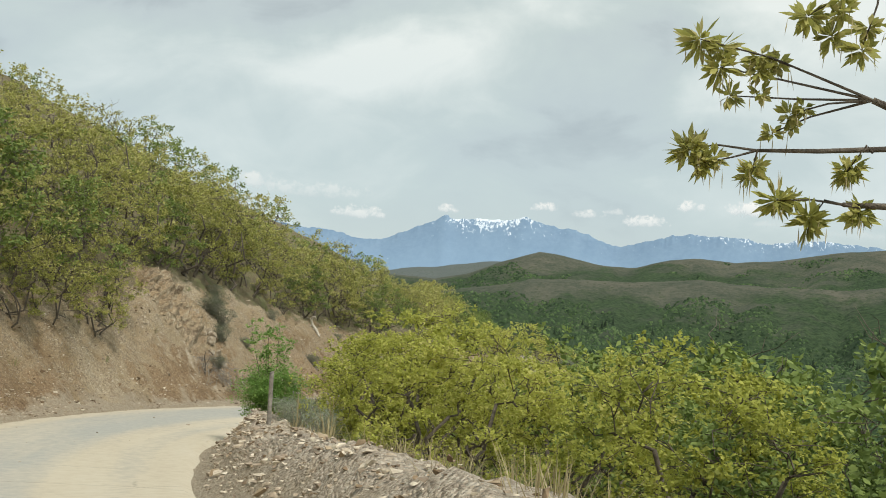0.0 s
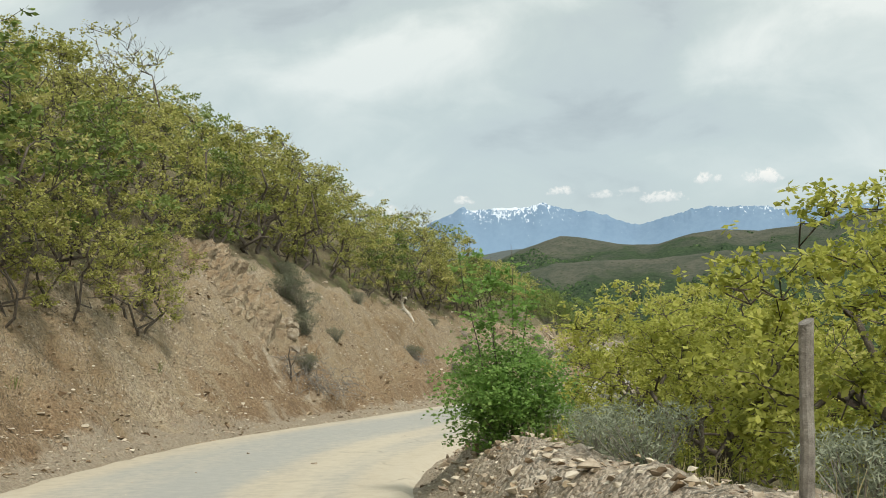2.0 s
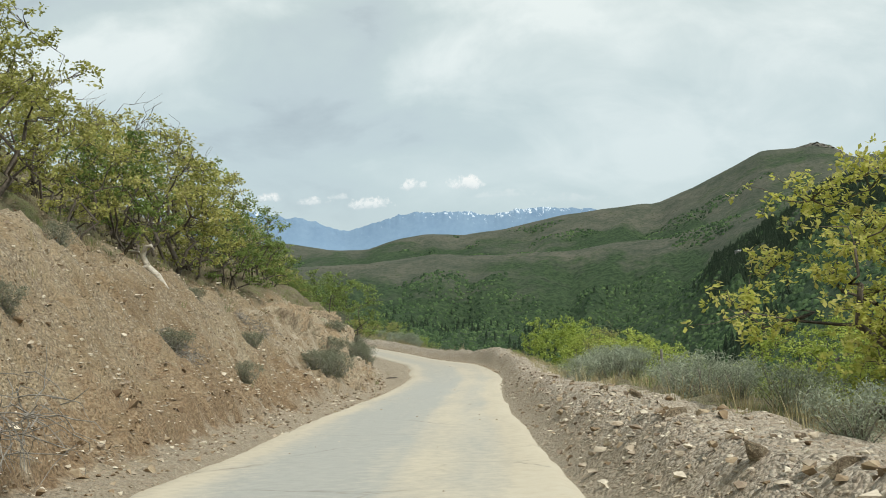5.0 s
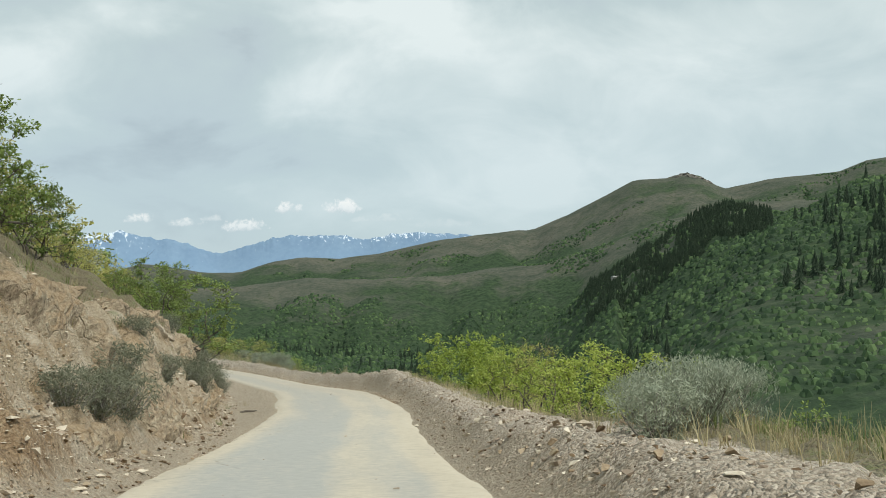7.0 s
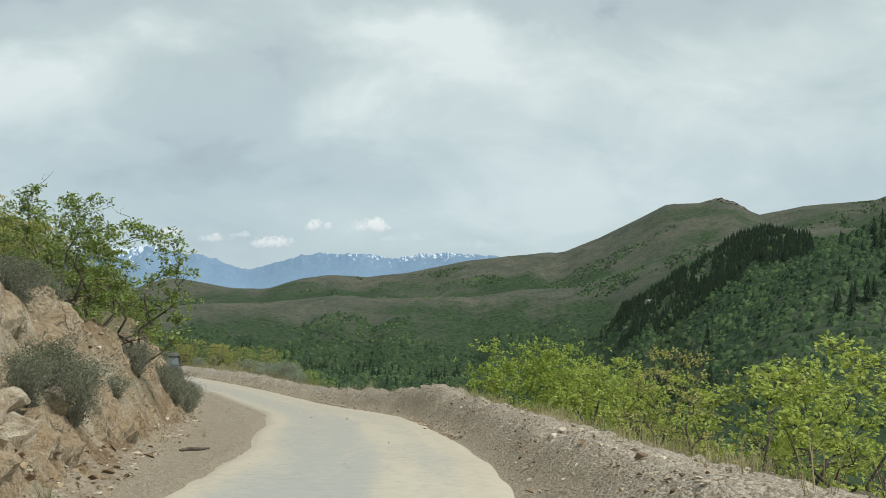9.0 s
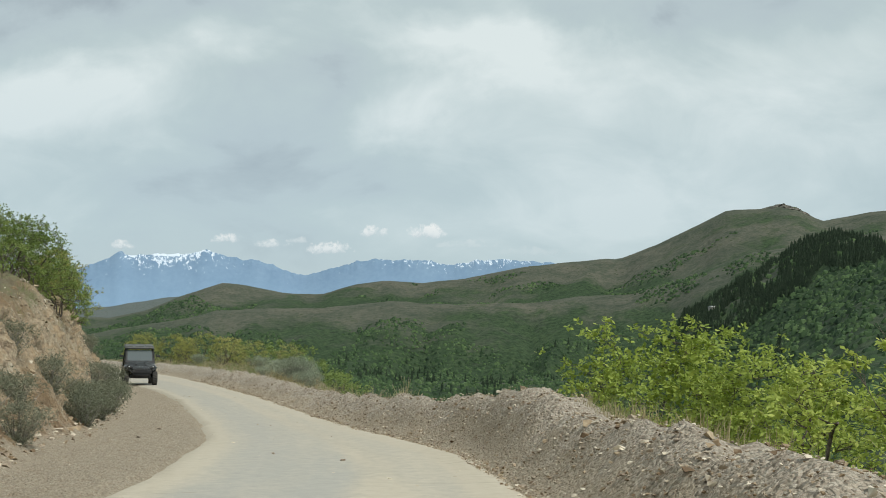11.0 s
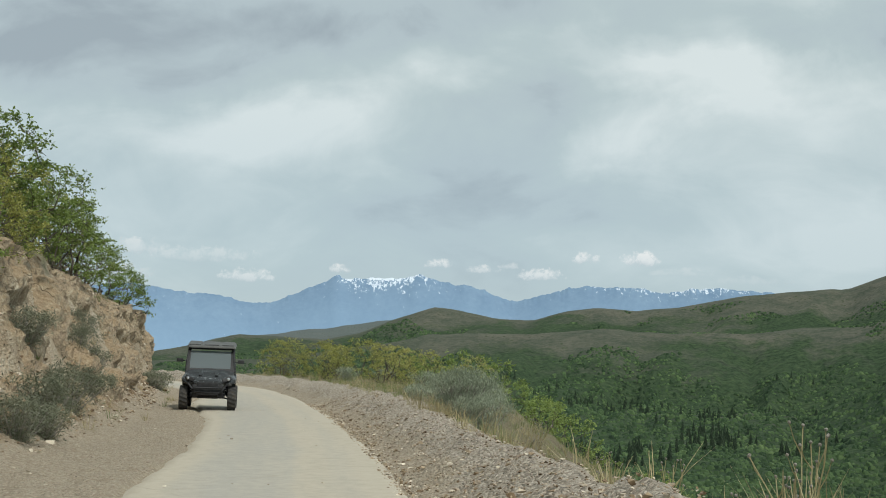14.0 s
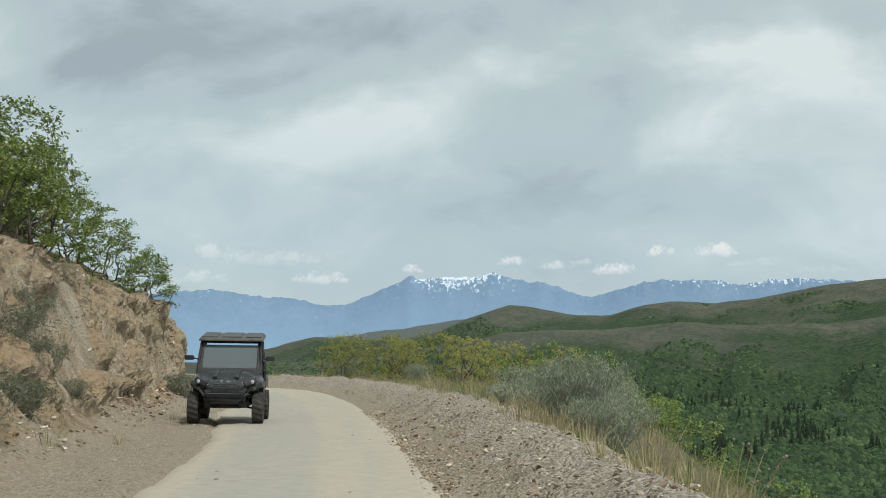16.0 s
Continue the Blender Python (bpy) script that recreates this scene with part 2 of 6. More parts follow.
def outcrop_material():
    """Cream limestone, cracked and stained, with orange dirt washed over its ledges."""
    m, t, b, _ = material("tan_limestone")
    v = coords(t)
    big, mid, fine, grit = noise_of(t, v, 0.45, 4.0), noise_of(t, v, 1.7, 6.0, 0.62, 0.3), noise_of(t, v, 9.0, 5.0, 0.65), noise_of(t, v, 38.0, 3.0, 0.6)
    rock = ramp(t, calc(t, "ADD", calc(t, "MULTIPLY", mid, 0.5), calc(t, "MULTIPLY", fine, 0.5)), (0.34, (0.13, 0.095, 0.06)), (0.44, (0.30, 0.235, 0.16)), (0.54, (0.455, 0.375, 0.26)), (0.66, (0.61, 0.54, 0.415)))
    dirt = ramp(t, calc(t, "ADD", calc(t, "MULTIPLY", fine, 0.6), calc(t, "MULTIPLY", grit, 0.4)), (0.35, (0.23, 0.155, 0.084)), (0.5, (0.36, 0.27, 0.165)), (0.65, (0.46, 0.37, 0.255)))
    g = node(t, "ShaderNodeSeparateXYZ", [("Vector", t.nodes.new("ShaderNodeNewGeometry").outputs["Normal"])])
    f = calc(t, "ADD", calc(t, "MULTIPLY", g.outputs["Z"], 0.55), calc(t, "ADD", calc(t, "MULTIPLY", big, 1.1), calc(t, "MULTIPLY", mid, 0.5)))
    col = blend(t, span(t, f, 0.95, 1.2), rock, dirt)
    cr = node(t, "ShaderNodeTexVoronoi", [("Vector", blend(t, 0.3, v, node(t, "ShaderNodeTexNoise", [("Vector", v)], Scale=2.5, Detail=4.0).outputs["Color"]))], Scale=2.6)
    cr.feature = "DISTANCE_TO_EDGE"
    crack = calc(t, "MULTIPLY", span(t, cr.outputs["Distance"], 0.0, 0.05, 1.0, 0.0), span(t, mid, 0.42, 0.56))
    col = blend(t, calc(t, "MULTIPLY", crack, 0.35), col, (0.12, 0.085, 0.055))
    t.links.new(col, b.inputs["Base Color"])
    b.inputs["Roughness"].default_value = 0.93
    bumped(t, b, calc(t, "ADD", calc(t, "ADD", calc(t, "MULTIPLY", mid, 1.4), fine), calc(t, "ADD", calc(t, "MULTIPLY", grit, 0.4), calc(t, "MULTIPLY", crack, -0.6))), 0.9, 0.12)
    return m


def road_material():
    m, t, b, _ = material("dusty_asphalt")
    v = coords(t)
    across = attr(t, "across")                     # 0 at the hill side, 1 at the valley side
    lane = node(t, "ShaderNodeCombineXYZ", [("X", calc(t, "MULTIPLY", across, 5.0)), ("Y", calc(t, "MULTIPLY", attr(t, "along"), 0.11))])
    streak = node(t, "ShaderNodeTexNoise", [("Vector", lane.outputs[0])], Scale=1.0, Detail=6.0, Roughness=0.62, Distortion=0.3)
    fine, grit = noise_of(t, v, 5.0, 6.0, 0.65), noise_of(t, v, 60.0, 3.0, 0.7)
    asphalt = ramp(t, calc(t, "ADD", calc(t, "MULTIPLY", fine, 0.5), calc(t, "MULTIPLY", grit, 0.5)), (0.3, (0.31, 0.31, 0.285)), (0.5, (0.375, 0.375, 0.345)), (0.7, (0.44, 0.435, 0.395)))
    dust = ramp(t, calc(t, "ADD", calc(t, "MULTIPLY", fine, 0.6), calc(t, "MULTIPLY", streak.outputs["Fac"], 0.4)), (0.35, (0.46, 0.40, 0.30)), (0.5, (0.52, 0.465, 0.36)), (0.68, (0.56, 0.515, 0.415)))
    # the wheels keep one strip clean; dust lies along both edges and on the valley half
    a = node(t, "ShaderNodeFloatCurve", [("Value", across)])
    c = a.mapping.curves[0]
    c.points[0].location, c.points[1].location = (0.0, 1.0), (1.0, 1.0)
    for x, y in ((0.10, 0.75), (0.22, 0.12), (0.42, -0.05), (0.55, 0.12), (0.66, 0.68), (0.78, 0.45), (0.9, 0.95)):
        c.points.new(x, y)
    a.mapping.update()
    f = calc(t, "ADD", a.outputs[0], span(t, calc(t, "ADD", calc(t, "MULTIPLY", streak.outputs["Fac"], 0.6), calc(t, "MULTIPLY", fine, 0.4)), 0.3, 0.7, -0.5, 0.5))
    col = blend(t, span(t, calc(t, "ADD", f, attr(t, "dusty")), 0.1, 0.95), asphalt, dust)
    cr = node(t, "ShaderNodeTexVoronoi", [("Vector", blend(t, 0.25, v, node(t, "ShaderNodeTexNoise", [("Vector", v)], Scale=1.5, Detail=4.0).outputs["Color"]))], Scale=0.33)
    cr.feature = "DISTANCE_TO_EDGE"
    crack = calc(t, "MULTIPLY", span(t, cr.outputs["Distance"], 0.0, 0.012, 1.0, 0.0), span(t, noise_of(t, v, 0.5), 0.52, 0.6))
    crack = calc(t, "MULTIPLY", crack, span(t, fine, 0.4, 0.55))
    col = blend(t, calc(t, "MULTIPLY", crack, 0.6), col, (0.16, 0.14, 0.11))
    col = blend(t, attr(t, "worn"), col, blend(t, fine, (0.295, 0.262, 0.207), (0.405, 0.368, 0.30)))
    t.links.new(col, b.inputs["Base Color"])
    b.inputs["Roughness"].default_value = 0.9
    bumped(t, b, calc(t, "ADD", calc(t, "ADD", grit, calc(t, "MULTIPLY", fine, 0.5)), calc(t, "MULTIPLY", crack, -2.0)), 0.3, 0.012)
    return m


def hills_material():
    m, t, b, _ = material("far_hill_grass")
    v = coords(t)
    big, mid, fine = noise_of(t, v, 0.0035, 6.0, 0.6, 0.6), noise_of(t, v, 0.018, 6.0, 0.65), noise_of(t, v, 0.12, 5.0, 0.65)
    grass = ramp(t, calc(t, "ADD", calc(t, "MULTIPLY", mid, 0.6), calc(t, "MULTIPLY", fine, 0.4)), (0.36, (0.044, 0.058, 0.040)), (0.48, (0.078, 0.087, 0.064)), (0.60, (0.120, 0.115, 0.090)))
    scrub = ramp(t, calc(t, "ADD", calc(t, "MULTIPLY", fine, 0.7), calc(t, "MULTIPLY", mid, 0.3)), (0.35, (0.016, 0.030, 0.016)), (0.5, (0.036, 0.060, 0.030)), (0.65, (0.066, 0.096, 0.046)))
    f = calc(t, "ADD", attr(t, "scrub"), span(t, calc(t, "ADD", calc(t, "MULTIPLY", big, 0.6), calc(t, "MULTIPLY", mid, 0.4)), 0.38, 0.62, -0.7, 0.7))
    col = blend(t, span(t, f, 0.3, 0.8), grass, scrub)
    col = blend(t, span(t, attr(t, "scrub"), -0.5, -0.9), col, blend(t, mid, (0.085, 0.108, 0.105), (0.14, 0.152, 0.14)))    # distance haze painted grey-blue into the ridge beyond
    speck = node(t, "ShaderNodeTexVoronoi", [("Vector", v)], Scale=0.09, Randomness=1.0)      # lone bushes in the grass
    there = calc(t, "MULTIPLY", span(t, speck.outputs["Distance"], 0.16, 0.30, 1.0, 0.0), span(t, mid, 0.44, 0.56))
    col = blend(t, calc(t, "MULTIPLY", there, 0.75), col, (0.035, 0.052, 0.024))
    t.links.new(col, b.inputs["Base Color"])
    b.inputs["Roughness"].default_value = 0.95
    b.inputs["Specular IOR Level"].default_value = 0.1
    bumped(t, b, calc(t, "ADD", mid, fine), 0.6, 4.0)
    return m


def mountain_material():
    m, t, b, _ = material("distant_mountains")
    v = coords(t)
    mp = node(t, "ShaderNodeMapping", [("Vector", v)])
    mp.inputs["Scale"].default_value = (1.0, 1.0, 0.8)
    n1, n2 = noise_of(t, mp.outputs[0], 0.010, 6.0, 0.6, 0.6), noise_of(t, mp.outputs[0], 0.06, 5.0, 0.7, 0.5)
    # the blue of distance haze is already mixed into these rock tones
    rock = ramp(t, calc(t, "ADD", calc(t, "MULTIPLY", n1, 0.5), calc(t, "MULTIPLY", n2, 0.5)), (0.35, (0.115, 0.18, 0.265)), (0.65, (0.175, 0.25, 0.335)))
    high = attr(t, "snow")
    ms = node(t, "ShaderNodeMapping", [("Vector", v)])
    ms.inputs["Rotation"].default_value = (0, radians(38), 0)
    ms.inputs["Scale"].default_value = (1.0, 0.3, 0.55)
    n3 = noise_of(t, ms.outputs[0], 0.075, 5.0, 0.65, 0.8)
    snow = calc(t, "ADD", high, span(t, calc(t, "ADD", calc(t, "MULTIPLY", n3, 0.7), calc(t, "MULTIPLY", n2, 0.3)), 0.32, 0.68, -1.0, 0.7))
    col = blend(t, span(t, snow, 0.56, 0.8), rock, (0.66, 0.71, 0.76))
    # more haze painted over the colour, thicker towards the foot
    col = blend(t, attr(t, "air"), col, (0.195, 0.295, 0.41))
    t.links.new(col, b.inputs["Base Color"])
    b.inputs["Roughness"].default_value, b.inputs["Specular IOR Level"].default_value = 1.0, 0.0
    # slight glow, lifting the range as hazy distance would
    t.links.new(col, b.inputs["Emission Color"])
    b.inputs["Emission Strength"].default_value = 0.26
    return m


def cloud_material():
    """Soft-edged vapour: flat underneath, heaped and ragged above."""
    m, t, b, out = material("cloud_white")
    g = node(t, "ShaderNodeSeparateXYZ", [("Vector", t.nodes.new("ShaderNodeTexCoord").outputs["Generated"])])
    o = t.nodes.new("ShaderNodeObjectInfo")
    v = node(t, "ShaderNodeVectorMath", [(0, coords(t)), (1, o.outputs["Location"])]).outputs[0]
    n1, n2 = noise_of(t, v, 0.022, 6.0, 0.62, 0.4), noise_of(t, v, 0.07, 4.0, 0.6)
    dx = calc(t, "POWER", calc(t, "ABSOLUTE", calc(t, "MULTIPLY_ADD", g.outputs["X"], 2.0)), 2.0)
    t.nodes[-3].inputs[2].default_value = -1.0
    up = span(t, g.outputs["Z"], 0.30, 1.0)
    down = span(t, g.outputs["Z"], 0.30, 0.0)
    dz = calc(t, "ADD", calc(t, "POWER", up, 2.0), calc(t, "POWER", down, 1.4))
    f = calc(t, "SUBTRACT", 1.0, calc(t, "ADD", dx, dz))
    f = calc(t, "ADD", f, span(t, calc(t, "ADD", calc(t, "MULTIPLY", n1, 0.75), calc(t, "MULTIPLY", n2, 0.25)), 0.32, 0.68, -0.95, 0.55))
    alpha = calc(t, "MULTIPLY", span(t, f, 0.1, 0.75), attr(t, "thick"))
    # the card glows; sunlit top and grey shaded base are painted into its colour
    em = node(t, "ShaderNodeEmission", [("Color", ramp(t, calc(t, "ADD", calc(t, "MULTIPLY", g.outputs["Z"], 0.6), calc(t, "MULTIPLY", n1, 0.5)), (0.28, (0.56, 0.64, 0.68)), (0.5, (0.78, 0.83, 0.84)), (0.75, (0.88, 0.90, 0.89))))])
    tr = t.nodes.new("ShaderNodeBsdfTransparent")
    mx = node(t, "ShaderNodeMixShader", [(0, alpha), (1, tr.outputs[0]), (2, em.outputs[0])])
    t.links.new(mx.outputs[0], out.inputs["Surface"])
    return m


GROUND, ROAD, HILLS, MOUNTAIN, CLOUD = ground_material(), road_material(), hills_material(), mountain_material(), cloud_material()
STONE = simple("loose_stone", [(0.25, 0.195, 0.14), (0.45, 0.38, 0.285), (0.68, 0.61, 0.49)], 3.0, 0.9, 0, 0.5, 0.02, island=True)
CLOD = simple("dry_clod", [(0.14, 0.092, 0.052), (0.26, 0.19, 0.115), (0.40, 0.32, 0.215)], 3.0, 0.95, 0, 0.6, 0.02, island=True)
OUTCROP = outcrop_material()
CREAM = simple("cream_limestone", [(0.20, 0.152, 0.10), (0.34, 0.28, 0.20), (0.43, 0.37, 0.28), (0.54, 0.485, 0.39)], 3.0, 0.92, 0, 0.9, 0.05)
BARK = simple("oak_bark", [(0.055, 0.045, 0.035), (0.11, 0.092, 0.072), (0.18, 0.155, 0.125)], 12.0, 0.95, 0, 0.6, 0.02)
DEADWOOD = simple("weathered_wood", [(0.15, 0.135, 0.115), (0.25, 0.23, 0.20), (0.36, 0.34, 0.30)], 14.0, 0.9, 0, 0.6, 0.015)
BLEACHED = simple("bleached_wood", [(0.34, 0.30, 0.245), (0.48, 0.44, 0.37), (0.60, 0.56, 0.49)], 14.0, 0.9, 0, 0.5, 0.012)
OAK = leafy("oak_leaves", [(0.22, 0.245, 0.05), (0.40, 0.425, 0.085), (0.55, 0.56, 0.14), (0.60, 0.555, 0.20)], 0.5)
OAK_HILL = leafy("olive_oak_leaves", [(0.19, 0.205, 0.055), (0.33, 0.34, 0.095), (0.45, 0.45, 0.14), (0.47, 0.43, 0.19)], 0.42)
OAK_FRESH = leafy("oak_leaves_fresh", [(0.19, 0.26, 0.05), (0.35, 0.43, 0.085), (0.50, 0.55, 0.14)], 0.38)
OAK_GREEN = leafy("oak_leaves_green", [(0.11, 0.165, 0.045), (0.19, 0.26, 0.07), (0.30, 0.37, 0.11)], 0.35)
MAPLE = leafy("maple_leaves", [(0.15, 0.275, 0.07), (0.25, 0.41, 0.11), (0.38, 0.53, 0.18)], 0.55)
SAGE = leafy("sage_leaves", [(0.21, 0.245, 0.165), (0.32, 0.36, 0.265), (0.45, 0.485, 0.37)], 0.3, 0.8)
SAGE_DARK = leafy("sage_leaves_dark", [(0.12, 0.135, 0.088), (0.19, 0.205, 0.14), (0.28, 0.285, 0.21)], 0.3, 0.8)
DRYGRASS = leafy("dry_grass", [(0.30, 0.25, 0.13), (0.44, 0.38, 0.22), (0.55, 0.49, 0.31)], 0.3, 0.8)
GREENGRASS = leafy("green_grass", [(0.12, 0.16, 0.05), (0.19, 0.23, 0.08), (0.28, 0.30, 0.13)], 0.3, 0.8)
FARWOOD = leafy("far_scrub", [(0.017, 0.034, 0.019), (0.038, 0.070, 0.032), (0.074, 0.124, 0.050), (0.132, 0.195, 0.080)], 0.12, 0.9, 0.012)
CRAG = simple("dark_crag", [(0.07, 0.066, 0.054), (0.125, 0.115, 0.095), (0.19, 0.172, 0.14)], 0.08, 0.95, 0, 0.5, 1.0)
CONIFER = leafy("fir_needles", [(0.016, 0.028, 0.017), (0.028, 0.046, 0.027), (0.042, 0.064, 0.037)], 0.05, 0.9)

# ---- the lie of the land ----
def lin(x, pts):
    """Straight-line interpolation through (x, y) pairs."""
    if x <= pts[0][0]:
        return pts[0][1]
    for (x0, y0), (x1, y1) in zip(pts, pts[1:]):
        if x <= x1:
            return y0 + (y1 - y0) * (x - x0) / (x1 - x0)
    return pts[-1][1]


ROAD_L = [(0, 3.2), (40, 4.2), (55, 3.4), (90, 3.4), (118, 3.8), (132, 3.1), (160, 2.6), (172, 2.9), (190, 1.2), (232, 1.0)]
ROAD_R = [(0, -1.9), (45, -2.0), (100, -1.8), (126, -1.9), (134, -1.0), (146, -0.7), (160, -0.8), (178, -1.5), (192, -3.3), (232, -3.6)]
FOOT = [(0, 4.6), (30, 4.9), (48, 4.4), (66, 4.0), (78, 4.0), (87, 3.8), (95, 4.4), (108, 6.0), (128, 6.6), (142, 5.8), (162, 4.9), (172, 4.7), (180, 4.1), (188, 2.9), (196, 2.6), (232, 2.6)]
CUT_H = [(0, 3.8), (30, 3.6), (43, 3.9), (50, 5.4), (54, 5.2), (68, 4.2), (84, 3.6), (100, 3.8), (112, 3.1), (130, 3.0), (150, 4.0), (162, 3.9), (172, 3.5), (188, 3.2), (200, 2.6), (232, 2.4)]
CUT_TAN = [(0, 1.1), (60, 1.15), (76, 1.1), (86, 1.9), (100, 1.7), (126, 1.7), (150, 1.8), (164, 2.0), (176, 2.6), (188, 4.0), (200, 3.0), (232, 2.0)]
BERM_H = [(0, 0.6), (12, 0.85), (24, 0.85), (34, 0.65), (60, 0.7), (95, 0.7), (122, 0.9), (126, 1.25), (131, 0.85), (142, 0.6), (150, 0.45), (180, 0.45), (232, 0.4)]
SHELF = [(0, 1.5), (42, 1.8), (52, 4.5), (78, 5.0), (92, 2.2), (128, 1.4), (140, 0.6), (152, 0.6), (160, 1.5), (173, 5.5), (188, 9.0), (200, 11.0), (232, 9.0)]


TALUS = [(0, 0.05), (40, 0.15), (80, 0.25), (140, 0.3), (155, 0.5), (175, 0.5), (232, 0.3)]      # loose dirt heaped at the foot of the cut


def profile(s, u):
    """Height of the ground over the road's level, u metres to the left of the path (minus: to the right)."""
    if u > 0:
        foot, high, steep = lin(s, FOOT), lin(s, CUT_H), lin(s, CUT_TAN)
        top = foot + high / steep
        talus = lin(s, TALUS)
        if u < foot:
            k = max(0.0, (u - foot + 1.25) / 1.25)
            return talus * k * k
        high -= talus
        if u < top:
            k = (u - foot) / (top - foot)
            return talus + high * (k + 0.10 * math.sin(k * math.pi * 2) * -0.6)
        d = u - top
        return talus + high + lin(s, [(25, 0.68), (60, 0.62), (110, 0.50)]) * d - 0.0014 * d * d
    edge = lin(s, ROAD_R)
    d = edge - u
    if d < 0:
        return 0.0
    crest, high, shelf = lin(s, [(125, 1.15), (145, 1.6)]), lin(s, BERM_H), lin(s, SHELF)
    if d < crest:
        k = d / crest
        return high * k * k * (3 - 2 * k)
    if d < crest + shelf:
        k = (d - crest) / shelf
        return high - min(high, 0.4) * k
    e = d - crest - shelf
    return high - min(high, 0.4) - lin(s, [(40, 0.50), (70, 0.62), (130, 0.62), (142, 0.85), (160, 0.85), (176, 0.62)]) * e + 0.0022 * e * e


# the car's line at eye height, every 10 m from 20 m behind the start
CENTRE = [
    (6.08, -19.05, 3.79), (3.04, -9.53, 2.63), (0, 0, 1.48), (-3.11, 9.5, 0.29),
    (-5.74, 19.14, -0.99), (-7.19, 29.02, -1.95), (-6.57, 38.98, -2.95), (-4.6, 48.78, -3.89),
    (-2.2, 58.48, -4.79), (0.33, 68.16, -5.7), (2.87, 77.83, -6.65), (5.57, 87.46, -7.53),
    (8.36, 97.06, -8.31), (10.97, 106.72, -9.03), (12.94, 116.52, -9.66), (14.29, 126.42, -10.23),
    (14.66, 136.41, -10.75), (14.42, 146.41, -11.05), (13.69, 156.38, -11.35), (12.48, 166.31, -11.65),
    (10.7, 176.14, -11.95), (7.59, 185.64, -12.25), (3.03, 194.53, -12.55), (-2.86, 202.6, -12.85),
    (-9.94, 209.64, -13.15), (-18.03, 215.5, -13.45),
]
EYE = 1.48
DULLED = [(0, 0.0), (90, 0.0), (135, 0.7), (170, 0.8)]     # the surface grows darker, greyer and finer down the road


def line_at(s):
    """Place on the car's line (at road level) and the unit vector to its left."""
    k = (s + 20) / 10
    i = min(max(int(math.floor(k)), 0), len(CENTRE) - 2)
    f = k - i
    p0, p1, p2, p3 = (np.array(CENTRE[min(max(j, 0), len(CENTRE) - 1)]) for j in (i - 1, i, i + 1, i + 2))
    if i == 0:
        p0 = 2 * p1 - p2
    if i == len(CENTRE) - 2:
        p3 = 2 * p2 - p1
    p = 0.5 * (2 * p1 + (p2 - p0) * f + (2 * p0 - 5 * p1 + 4 * p2 - p3) * f * f + (3 * p1 - p0 - 3 * p2 + p3) * f ** 3)
    d = 0.5 * ((p2 - p0) + 2 * (2 * p0 - 5 * p1 + 4 * p2 - p3) * f + 3 * (3 * p1 - p0 - 3 * p2 + p3) * f * f)
    n = np.array((-d[1], d[0])) / math.hypot(d[0], d[1])
    return p[0], p[1], p[2] - EYE, n


ROCKY = [(0, 0.0), (46, 0.05), (50, 0.45), (54, 0.05), (74, 0.1), (80, 0.6), (90, 0.75), (96, 0.6), (108, 0.55), (122, 0.35), (146, 0.5), (158, 0.8), (190, 1.0), (210, 0.6), (232, 0.4)]


